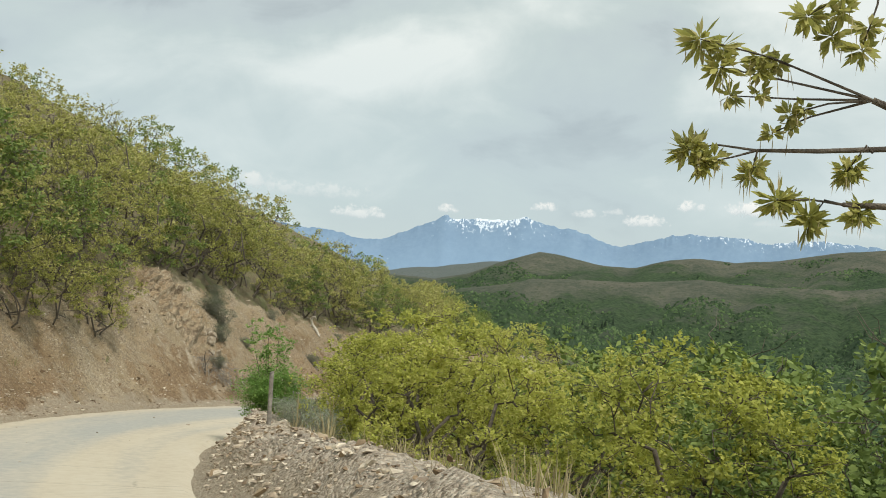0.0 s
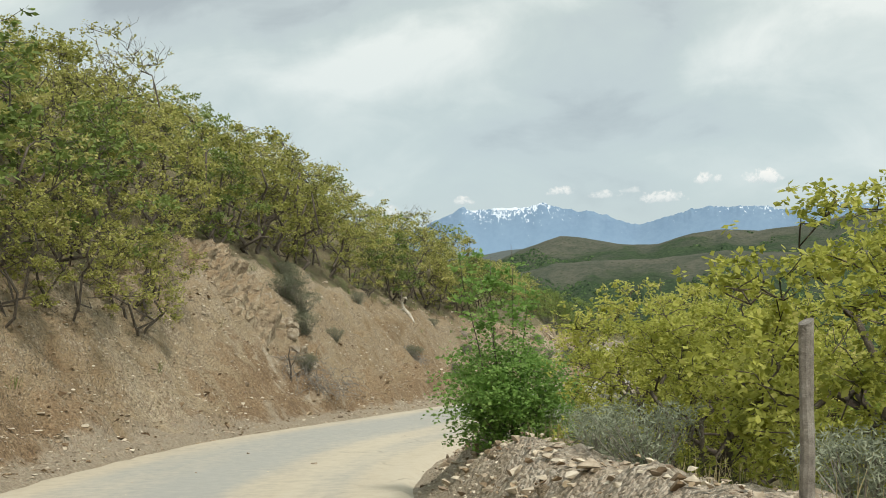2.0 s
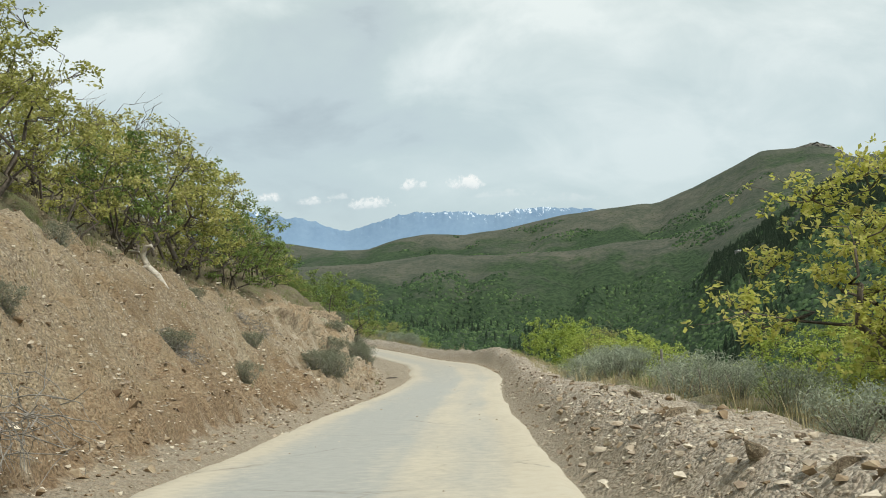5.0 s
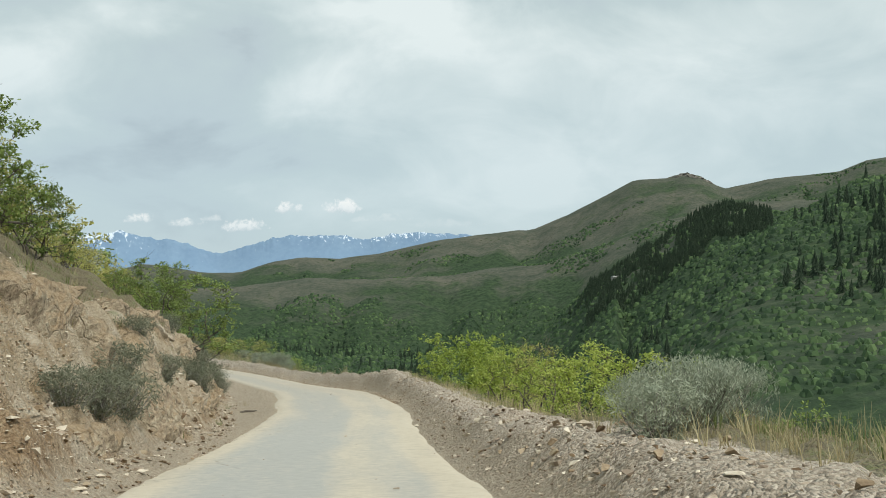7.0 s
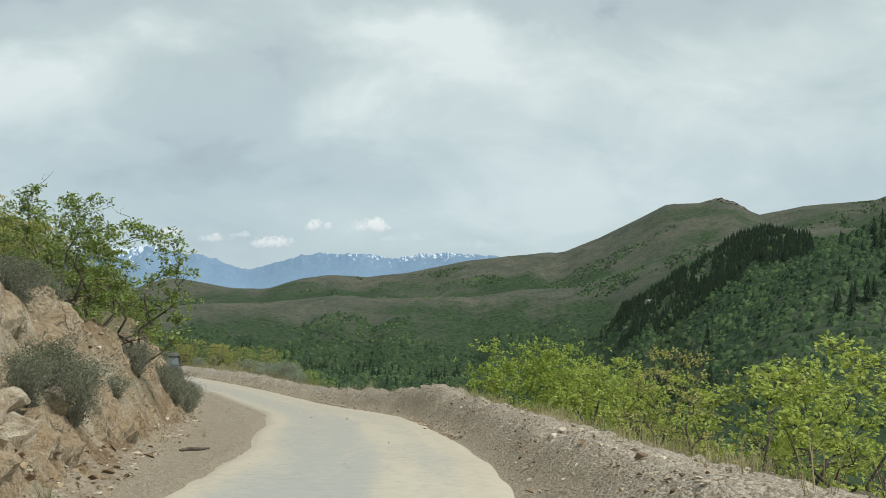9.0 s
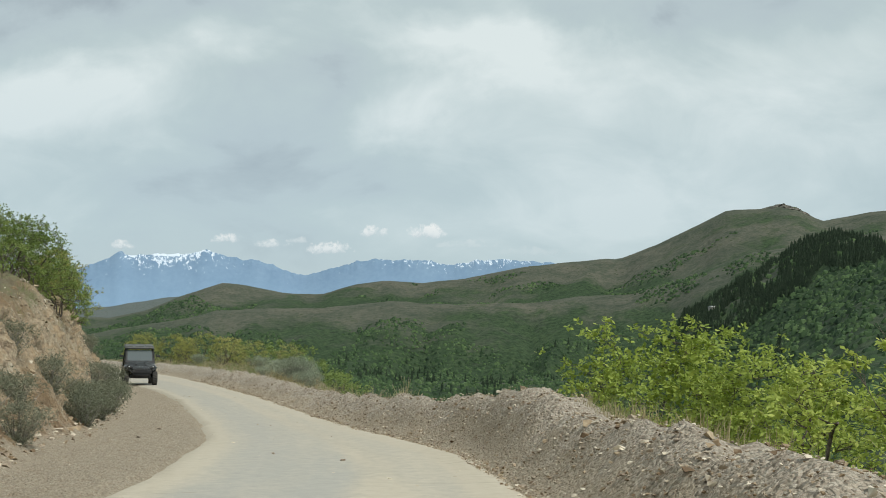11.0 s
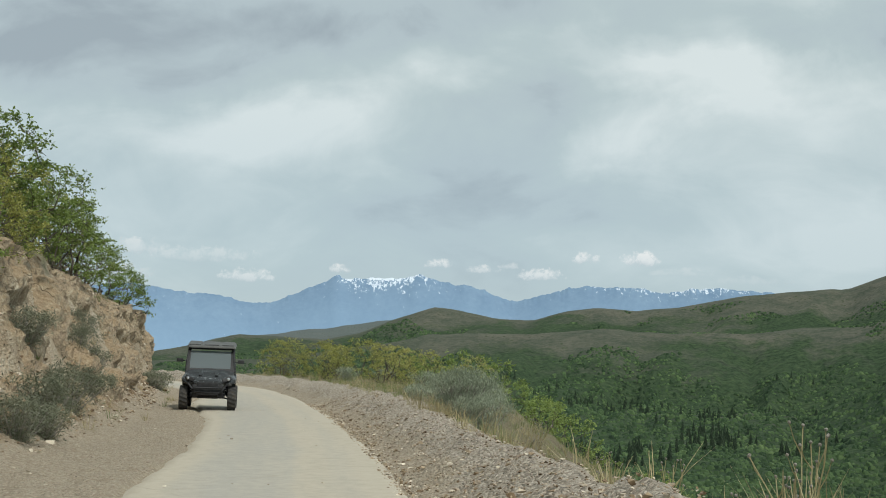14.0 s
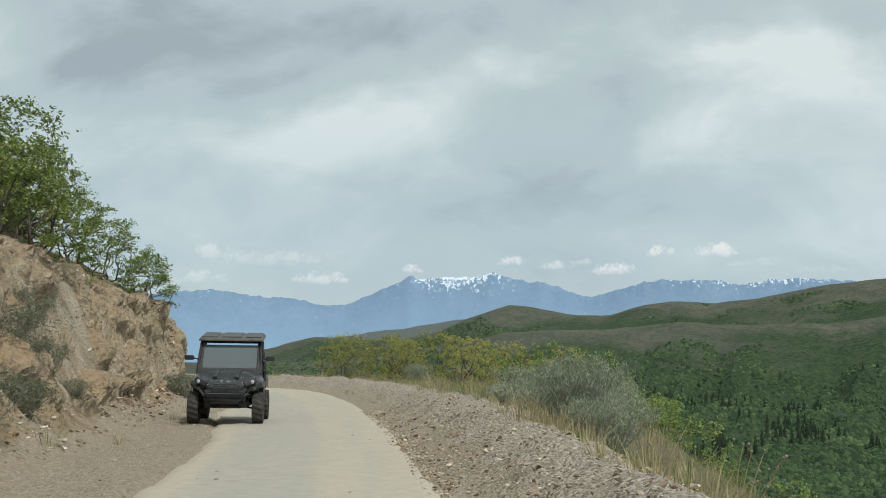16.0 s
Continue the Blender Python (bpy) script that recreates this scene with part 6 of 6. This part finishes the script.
    for k in range(16):                                   # loose blocks caught on the ledges
        q = v[rng.randrange(len(v) // 8, len(v) - len(v) // 8)]
        b2 = part("block", BLOCKS[rng.randrange(6)], ob)
        size = rng.uniform(0.12, 0.3)
        b2.matrix_local = Matrix.LocRotScale(q.co + Vector((0, 0, -0.05)), Euler((rng.gauss(0, 0.3), rng.gauss(0, 0.3), rng.uniform(0, 6.28))), (size, size, size))

# cream blocks standing out of the first ledge and of the blocky outcrop
SLABS = [boulder_mesh(240 + i, ((1.0, 0.7, 0.8), (1.2, 0.8, 0.6), (0.8, 0.8, 1.0), (1.3, 0.8, 0.9))[i], CREAM, 0.13) for i in range(4)]
ledges = sorted((o for o in scene.objects if o.name.startswith("rock_outcrop")), key=lambda o: o.name)
for ob, rows in ((ledges[0], [(52.5 + rng.gauss(0, 0.3), 5.7 + 0.15 * k, rng.uniform(0.32, 0.6)) for k in range(15)]),
                 (ledges[2], [(93.4, 5.4, 0.6), (94.2, 4.9, 0.6), (95.4, 5.3, 0.9), (96.3, 5.1, 0.7), (97.6, 5.6, 0.8), (98.8, 5.4, 0.6), (95.0, 6.0, 0.8), (96.8, 6.2, 0.7), (100.5, 5.8, 0.6), (102.5, 6.2, 0.7)])):
    for s, u, k in rows:
        slab = part("block", SLABS[rng.randrange(4)], ob)
        slab.matrix_local = Matrix.LocRotScale(ground_at(s, u) + Vector((0, 0, -0.08 * k)), Euler((rng.gauss(0, 0.15), rng.gauss(0, 0.15), rng.uniform(0, 6.28))), (k, k, k))

# the rock crown of the butte
CRAGS = [boulder_mesh(300 + i, (1.0, 0.8, 0.6), CRAG) for i in range(6)]
crown = new("butte_rocks")
q = far_place(-31.0, 2735)
crown.location = q
for i in range(16):
    ob = part("crag", CRAGS[i % 6], crown)
    a = -30.9 - 1.5 * i / 15
    p = Vector(far_place(a, 2738 + rng.uniform(-14, 8))) - crown.location
    k = rng.uniform(26, 40) * (1.0 if 3 < i < 11 else 0.7)
    ob.matrix_local = Matrix.LocRotScale(p + Vector((0, 0, rng.uniform(-7, -2))), Euler((rng.gauss(0, 0.15), rng.gauss(0, 0.15), rng.uniform(0, 6.28))), (k, k, k * 0.8))
tagged(crown, "dark rock crag crowning the grassy butte", "crag", "")


# ---- wooden things ----
def post(s, u, height, tilt):
    bm = bmesh.new()
    bmesh.ops.create_cone(bm, cap_ends=True, segments=10, radius1=0.042, radius2=0.036, depth=height + 0.4, matrix=Matrix.Translation((0, 0, (height - 0.4) / 2)))
    bmesh.ops.subdivide_edges(bm, edges=[e for e in bm.edges if abs(e.verts[0].co.z - e.verts[1].co.z) > 0.3], cuts=5)
    for v in bm.verts:
        v.co += Vector((noise.noise(v.co * 6), noise.noise(v.co * 6 + Vector((5, 0, 0))), 0)) * 0.015
        if v.co.z > height - 0.1:
            v.co.z += v.co.x * 0.5
    ob = new("fence_post", bm_mesh("fence_post", bm, DEADWOOD))
    ob.matrix_world = Matrix.LocRotScale(ground_at(s, u), Euler((radians(tilt), radians(-tilt * 0.4), 0.4)), (1, 1, 1))
    tagged(ob, "weathered grey wooden fence post beside the berm", "fence post", "fence posts")


post(20.6, -3.1, 0.9, 2)
post(71.0, -6.0, 1.1, -3)


def limb_thing(name, points, radii, place, label, category, mat=None):
    v, f = [], []
    for pts, rad in zip(points, radii):
        tube([Vector(p) for p in pts], rad, 7, v, f)
    ob = new(name, mesh_of(name, v, f, mat or DEADWOOD, True))
    ob.location = place
    return tagged(ob, label, category)


limb_thing("exposed_root", [[(0.5, -0.75, -0.45), (0.3, -0.45, -0.1), (0.05, -0.25, 0.15), (-0.05, -0.2, 0.42), (0.02, -0.3, 0.62), (0.16, -0.38, 0.66), (0.24, -0.42, 0.56)], [(0.1, -0.3, 0.2), (-0.2, -0.35, 0.05), (-0.35, -0.5, -0.3)], [(0.0, -0.2, 0.3), (-0.15, -0.1, 0.5), (-0.4, 0.0, 0.55)]],
           [[0.07, 0.085, 0.08, 0.07, 0.06, 0.05, 0.025], [0.05, 0.04, 0.02], [0.05, 0.04, 0.03]], ground_at(67.8, 7.3), "bleached twisted tree root sticking out of the bank", "root", BLEACHED)


def dead_brush(s, u, size):
    """A fallen bush: a grey tangle of bare curved twigs slumped down the bank."""
    rng2 = random.Random(int(s * 7))
    root, down = ground_at(s, u), ground_at(s, u - 0.9) - ground_at(s, u)
    verts, faces = [], []
    for k in range(260):
        p = down * rng2.uniform(-0.35, 1.0) * size + Vector((rng2.gauss(0, 0.28), rng2.gauss(0, 0.28), rng2.uniform(0.0, 0.32))) * size
        d = Vector((rng2.gauss(0, 1), rng2.gauss(0, 1), rng2.gauss(0.1, 0.5))) + down.normalized() * 0.8
        d.normalize()
        pts = [p]
        for i in range(4):
            d = (d + Vector((rng2.gauss(0, 0.3), rng2.gauss(0, 0.3), rng2.gauss(-0.1, 0.25)))).normalized()
            pts.append(pts[-1] + d * rng2.uniform(0.06, 0.14) * size)
        r = rng2.uniform(0.005, 0.012)
        tube(pts, [r, r * 0.9, r * 0.75, r * 0.6, r * 0.35], 3, verts, faces)
    ob = new("dead_bush")
    tagged(part("twig_tangle", mesh_of("twig_tangle", verts, faces, DEADWOOD), ob), kind="stuff")
    ob.location = root
    tagged(ob, "grey dead bush of bare tangled twigs slumped on the bank", "dead bush", "dead bushes")


dead_brush(51.0, 5.75, 1.7)
dead_brush(63.8, 5.9, 0.7)
dead_brush(76.0, 6.6, 0.8)
limb_thing("dead_stick", [[(-0.35, 0, 0.03), (-0.12, 0.05, 0.05), (0.12, 0.02, 0.04), (0.35, 0.06, 0.05)]], [[0.035, 0.045, 0.04, 0.02]], ground_at(108.6, 4.7), "dark dead stick lying on the gravel shoulder", "stick", BARK)
limb_thing("dead_shrub", [[(0, 0, -0.1), (0.0, -0.05, 0.45), (-0.05, -0.1, 0.75), (0.02, -0.2, 1.05)], [(0, -0.05, 0.4), (0.16, -0.1, 0.65), (0.2, -0.05, 0.85)], [(-0.02, -0.08, 0.6), (-0.18, -0.1, 0.8)]],
           [[0.035, 0.03, 0.022, 0.012], [0.02, 0.015, 0.008], [0.015, 0.008]], ground_at(50.6, 5.6), "bare dead shrub stem standing on the bank", "dead shrub", BARK)


# ---- a pale hut across the valley ----
def hut(az, r):
    root = new("hut")
    root.location = Vector(far_place(az, r))
    root.rotation_euler, root.scale = (0, 0, radians(20)), (0.9, 0.9, 0.6)
    wall = simple("pale_plaster", [(0.28, 0.26, 0.23), (0.36, 0.34, 0.30), (0.42, 0.4, 0.36)], 0.6)
    metal = simple("tin_roof", [(0.30, 0.30, 0.29), (0.38, 0.38, 0.37)], 0.8, 0.5)
    bm = bmesh.new()
    bmesh.ops.create_cube(bm, size=1.0, matrix=Matrix.Translation((0, 0, 1.6)) @ Matrix.Diagonal((9, 5, 5.2, 1)))
    part("wall", bm_mesh("hut_wall", bm, wall), root)
    v = [(-5, -3, 4.1), (5, -3, 4.1), (5, 3, 4.1), (-5, 3, 4.1), (-5, 0, 5.8), (5, 0, 5.8)]
    part("roof", mesh_of("hut_roof", v, [(0, 1, 5, 4), (2, 3, 4, 5), (0, 4, 3), (1, 2, 5), (3, 2, 1, 0)], metal), root)
    bm = bmesh.new()
    bmesh.ops.create_cube(bm, size=1.0, matrix=Matrix.Translation((1.5, -2.52, 1.9)) @ Matrix.Diagonal((1.2, 0.12, 2.2, 1)))
    part("door", bm_mesh("hut_door", bm, BARK), root)
    tagged(root, "small pale hut among the trees across the valley", "hut")


hut(-28.0, 1075)


# ---- the side-by-side utility vehicle ----
def utility_vehicle():
    root = new("utility_vehicle")
    plastic = simple("black_plastic", [(0.009, 0.010, 0.011), (0.016, 0.017, 0.019), (0.03, 0.03, 0.032)], 9.0, 0.62, 0, 0.2, 0.004)
    camo = simple("grey_camouflage_paint", [(0.012, 0.013, 0.014), (0.045, 0.05, 0.053), (0.016, 0.018, 0.019), (0.20, 0.215, 0.22)], 11.0, 0.3, 0, 0.05, 0.002)
    roof_m = simple("grey_roof_plastic", [(0.06, 0.063, 0.06), (0.09, 0.092, 0.088), (0.12, 0.122, 0.115)], 4.0, 0.6, 0, 0.2, 0.004)
    rubber = simple("tyre_rubber", [(0.018, 0.018, 0.018), (0.035, 0.034, 0.032), (0.07, 0.063, 0.052)], 8.0, 0.9, 0, 0.5, 0.01)
    steel = simple("dark_steel", [(0.03, 0.03, 0.032), (0.06, 0.06, 0.063)], 10.0, 0.4, 0.8, 0.2, 0.003)
    spring_m = simple("pale_spring", [(0.3, 0.3, 0.3), (0.5, 0.5, 0.5)], 10.0, 0.4, 0.3)
    lamp_m = simple("headlamp_lens", [(0.45, 0.47, 0.49), (0.75, 0.78, 0.80)], 30.0, 0.08, 0.6, 0.1, 0.002)
    fabric = simple("seat_fabric", [(0.02, 0.02, 0.022), (0.04, 0.04, 0.043)], 20.0, 0.8)
    glass, t, b, _ = material("windscreen_glass")
    # grey in the glass colour: some dust, and the sky's reflection painted in
    b.inputs["Base Color"].default_value = (0.20, 0.235, 0.245, 1)
    b.inputs["Roughness"].default_value, b.inputs["IOR"].default_value = 0.04, 1.45
    b.inputs["Transmission Weight"].default_value = 0.4

    def box(name, c, d, mat, parent=root, label="", bevel=0.02, rot=(0, 0, 0), taper=None):
        bm = bmesh.new()
        bmesh.ops.create_cube(bm, size=1.0)
        for v in bm.verts:
            if taper and v.co.z > 0:
                v.co.x *= taper[0]
                v.co.y *= taper[1]
            v.co = Vector((v.co.x * d[0], v.co.y * d[1], v.co.z * d[2]))
        if bevel:
            bmesh.ops.bevel(bm, geom=bm.edges, offset=min(bevel, min(d) * 0.4), segments=2, affect="EDGES", profile=0.6)
        bmesh.ops.transform(bm, matrix=pose(*c, *rot), verts=bm.verts)
        return part(name, bm_mesh("utv_" + name, bm, mat), parent, label)

    def rod(name, pts, r, mat, parent=root, label="", sides=8):
        v, f = [], []
        tube([Vector(p) for p in pts], [r] * len(pts), sides, v, f)
        return part(name, mesh_of("utv_" + name, v, f, mat, True), parent, label)

    def shell(name, rings, mat, parent=root, label=""):
        """A skin through rings of equal count, closed at both ends."""
        n = len(rings[0])
        v = [p for ring in rings for p in ring]
        f = [(i * n + k, i * n + (k + 1) % n, (i + 1) * n + (k + 1) % n, (i + 1) * n + k) for i in range(len(rings) - 1) for k in range(n)]
        f += [tuple(range(n))[::-1], tuple((len(rings) - 1) * n + k for k in range(n))]
        me = mesh_of("utv_" + name, v, f, mat)
        bm = bmesh.new()
        bm.from_mesh(me)
        bmesh.ops.recalc_face_normals(bm, faces=bm.faces)
        bmesh.ops.bevel(bm, geom=[e for e in bm.edges if e.calc_face_angle(0) > 0.4], offset=0.02, segments=2, affect="EDGES")
        bm.to_mesh(me)
        bm.free()
        return part(name, me, parent, label)

    # front is towards -y
    def ring(y, w0, w1, z0, z1, arch=0.0):
        return [(-w0, y, z0), (w0, y, z0), (w1, y, z1 - arch), (w1 * 0.55, y, z1), (-w1 * 0.55, y, z1), (-w1, y, z1 - arch)]

    shell("hood", [ring(-1.42, 0.34, 0.40, 0.72, 0.86, 0.04), ring(-1.25, 0.50, 0.56, 0.70, 0.98, 0.07), ring(-0.85, 0.66, 0.70, 0.72, 1.10, 0.08), ring(-0.42, 0.72, 0.74, 0.72, 1.18, 0.06)], camo, label="grey camouflage hood with raised ribs")
    for x in (-0.24, 0.24):
        box("hood_rib", (x, -0.9, 1.09), (0.10, 0.75, 0.05), camo, rot=(12, 0, 0), bevel=0.02)
    box("grille", (0, -1.40, 0.74), (0.62, 0.10, 0.16), plastic, bevel=0.03)
    box("front_panel", (0, -1.33, 0.62), (0.92, 0.22, 0.26), plastic, bevel=0.05)
    box("skid_plate", (0, -1.2, 0.42), (0.62, 0.5, 0.06), steel, rot=(-14, 0, 0))
    rod("bumper", [(-0.58, -1.30, 0.78), (-0.46, -1.46, 0.64), (-0.34, -1.52, 0.52), (0.34, -1.52, 0.52), (0.46, -1.46, 0.64), (0.58, -1.30, 0.78)], 0.028, plastic, label="black tubular front bumper")
    rod("bumper_bar", [(-0.42, -1.50, 0.66), (0.42, -1.50, 0.66)], 0.024, plastic)
    for sx in (-1, 1):
        lamp = box("headlight", (sx * 0.53, -1.26, 0.90), (0.30, 0.16, 0.13), plastic, rot=(-18, sx * -22, sx * 22), bevel=0.04, label="black headlight pod with clear lenses")
        for k in (-0.07, 0.06):
            bm = bmesh.new()
            bmesh.ops.create_uvsphere(bm, u_segments=12, v_segments=8, radius=0.048, matrix=Matrix.Translation((sx * (0.53 + k), -1.335 + 0.05 * abs(k) * 10 * (1 if k > 0 else 0.4), 0.90 + k * 0.35)))
            part("lens", bm_mesh("utv_lens", bm, lamp_m, True), lamp)
        for k in range(3):
            box("marker_light", (sx * (0.60 + 0.045 * k), -1.25 + 0.05 * k, 0.79 + 0.018 * k), (0.03, 0.02, 0.022), lamp_m, lamp, bevel=0.005)
        shell("front_fender", [[(sx * 0.50, -1.30, 0.72), (sx * 0.60, -1.30, 0.72), (sx * 0.62, -1.30, 0.80), (sx * 0.50, -1.30, 0.82)], [(sx * 0.56, -1.05, 0.80), (sx * 0.79, -1.05, 0.80), (sx * 0.79, -1.05, 0.92), (sx * 0.56, -1.05, 1.02)],
                               [(sx * 0.56, -0.62, 0.78), (sx * 0.80, -0.62, 0.78), (sx * 0.80, -0.62, 0.96), (sx * 0.60, -0.62, 1.10)], [(sx * 0.6, -0.42, 0.45), (sx * 0.78, -0.42, 0.45), (sx * 0.79, -0.42, 0.98), (sx * 0.64, -0.42, 1.12)]], camo)
        shell("side_panel", [[(sx * 0.52, -0.42, 0.36), (sx * 0.74, -0.42, 0.36), (sx * 0.78, -0.42, 0.92), (sx * 0.70, -0.42, 0.94)], [(sx * 0.52, 0.55, 0.36), (sx * 0.74, 0.55, 0.36), (sx * 0.78, 0.55, 0.90), (sx * 0.70, 0.55, 0.92)]], camo, label="camouflage lower door panel")
        shell("rear_fender", [[(sx * 0.5, 0.55, 0.72), (sx * 0.78, 0.55, 0.72), (sx * 0.78, 0.55, 0.98), (sx * 0.5, 0.55, 0.98)], [(sx * 0.5, 1.45, 0.74), (sx * 0.78, 1.45, 0.74), (sx * 0.78, 1.45, 1.02), (sx * 0.5, 1.45, 1.02)]], camo)
        # suspension
        for z in (0.36, 0.52):
            rod("control_arm", [(sx * 0.22, -1.02, z + 0.06), (sx * 0.60, -0.96, z - 0.02)], 0.022, steel)
        rod("shock_absorber", [(sx * 0.40, -1.02, 0.92), (sx * 0.56, -0.98, 0.46)], 0.022, steel)
        pts = []
        for k in range(40):
            f, w = k / 39, k * 0.9
            pts.append((sx * (0.41 + 0.12 * f) + 0.045 * math.cos(w), -1.03 + 0.03 * f + 0.045 * math.sin(w), 0.86 - 0.32 * f))
        rod("coil_spring", pts, 0.010, spring_m, label="pale coil spring", sides=5)
        rod("rear_arm", [(sx * 0.22, 1.0, 0.44), (sx * 0.60, 0.98, 0.36)], 0.025, steel)
        # cage
        rod("cage_post", [(sx * 0.72, -0.44, 1.06), (sx * 0.70, -0.30, 1.45), (sx * 0.66, -0.06, 1.86)], 0.032, plastic)
        rod("cage_post", [(sx * 0.74, 0.62, 0.95), (sx * 0.70, 0.64, 1.45), (sx * 0.66, 0.66, 1.86)], 0.032, plastic)
        rod("cage_rail", [(sx * 0.66, -0.06, 1.86), (sx * 0.66, 0.66, 1.86), (sx * 0.68, 1.05, 1.5), (sx * 0.72, 1.25, 1.02)], 0.030, plastic)
        for z in (1.15, 1.38):
            rod("side_net_bar", [(sx * 0.74, -0.30, z), (sx * 0.74, 0.62, z)], 0.014, plastic)
        arm = rod("mirror", [(sx * 0.72, -0.32, 1.40), (sx * 0.82, -0.34, 1.42)], 0.014, plastic, label="black side mirror on a short arm")
        box("mirror_head", (sx * 0.92, -0.34, 1.43), (0.20, 0.06, 0.11), plastic, arm, bevel=0.025)
    # windscreen
    tilt = -30
    screen = box("windscreen", (0, -0.25, 1.46), (1.24, 0.012, 0.60), glass, rot=(tilt + 0, 0, 0), bevel=0.0, label="slightly dusty clear windscreen, greyed to stand in for reflected sky")
    for c, d in (((0, -0.045, 1.80), (1.40, 0.05, 0.07)), ((0, -0.43, 1.13), (1.44, 0.06, 0.16))):
        box("screen_frame", c, d, plastic, rot=(tilt, 0, 0), bevel=0.015)
    for sx in (-1, 1):
        box("screen_post", (sx * 0.66, -0.25, 1.47), (0.10, 0.045, 0.74), plastic, rot=(tilt, 0, 0), bevel=0.015)
    box("dashboard", (0, -0.22, 1.06), (1.34, 0.35, 0.22), plastic, bevel=0.06)
    # roof with pressed panels
    roof = box("roof", (0, 0.30, 1.91), (1.50, 1.10, 0.07), roof_m, bevel=0.035, rot=(7, 0, 0), taper=(0.94, 0.94), label="grey moulded plastic roof with raised panels")
    for x, w in ((-0.50, 0.36), (0.0, 0.44), (0.50, 0.36)):
        box("roof_panel", (x, 0.30, 1.955), (w, 0.86, 0.035), roof_m, roof, bevel=0.015, rot=(7, 0, 0))
    # cabin
    for x in (-0.36, 0.36):
        seat = box("seat", (x, 0.30, 0.82), (0.54, 0.52, 0.16), fabric, bevel=0.06)
        box("backrest", (x, 0.56, 1.14), (0.52, 0.14, 0.60), fabric, seat, bevel=0.06, rot=(12, 0, 0))
        box("headrest", (x, 0.62, 1.47), (0.28, 0.10, 0.16), fabric, seat, bevel=0.04, rot=(12, 0, 0))
    tor = [Vector((0.36 + 0.17 * math.cos(a), 0, 0.17 * math.sin(a))) for a in [2 * math.pi * k / 20 for k in range(21)]]
    rod("steering_wheel", [(p.x, -0.02 + 0.4 * p.z, 1.20 + p.z * 0.9) for p in tor], 0.016, plastic)
    box("chassis", (0, 0.0, 0.42), (0.95, 2.3, 0.14), steel, bevel=0.03)
    box("bulkhead", (0, -0.45, 0.80), (1.2, 0.06, 0.62), plastic, bevel=0.02)
    bed = box("cargo_bed", (0, 1.12, 0.90), (1.30, 0.86, 0.10), plastic, bevel=0.03)
    for sx in (-1, 1):
        box("bed_side", (sx * 0.64, 1.12, 1.06), (0.05, 0.86, 0.26), camo, bed, bevel=0.015)
    box("tailgate", (0, 1.54, 1.06), (1.26, 0.05, 0.26), camo, bed, bevel=0.015)
    # wheels with knobbly tyres
    for sx in (-1, 1):
        for y in (-0.96, 0.98):
            wheel = new("wheel")
            wheel.parent = root
            wheel.location = (sx * 0.71, y, 0.345)
            R, half, n = 0.345, 0.125, 36
            verts, faces = [], []
            prof = [(0.19, -half * 0.8), (0.27, -half), (0.325, -half * 0.92), (R - 0.012, -half * 0.6), (R - 0.012, half * 0.6), (0.325, half * 0.92), (0.27, half), (0.19, half * 0.8)]
            for k in range(n):
                w = 2 * math.pi * k / n
                for j, (r, x) in enumerate(prof):
                    knob = 0.018 if (j in (2, 3, 4, 5) and (k + (j > 3)) % 2) else 0.0
                    verts.append((x * (1.05 if knob else 1), math.cos(w) * (r + knob), math.sin(w) * (r + knob)))
            m = len(prof)
            for k in range(n):
                for j in range(m):
                    faces.append((k * m + j, k * m + (j + 1) % m, ((k + 1) % n) * m + (j + 1) % m, ((k + 1) % n) * m + j))
            part("tyre", mesh_of("utv_tyre", verts, faces, rubber), wheel, "black knobbly off-road tyre")
            bm = bmesh.new()
            bmesh.ops.create_cone(bm, cap_ends=True, segments=20, radius1=0.195, radius2=0.195, depth=half * 1.3, matrix=Matrix.Rotation(radians(90), 4, "Y"))
            for f in [f for f in bm.faces if len(f.verts) > 4]:
                bmesh.ops.inset_region(bm, faces=[f], thickness=0.03, depth=-0.03)
            part("rim", bm_mesh("utv_rim", bm, steel), wheel)
    return tagged(root, "dark camouflage side-by-side utility vehicle standing on the road's edge", "utility vehicle")


utv = utility_vehicle()
x0, y0, z0, n = line_at(167.6)
place = Vector((x0 + n[0] * 2.45, y0 + n[1] * 2.45, z0 + 0.012))
utv.matrix_world = Matrix.LocRotScale(place, Euler((radians(-1.5), radians(1.0), math.atan2(n[1], n[0]) - math.pi + radians(-4))), (1.0, 1.0, 1.02))
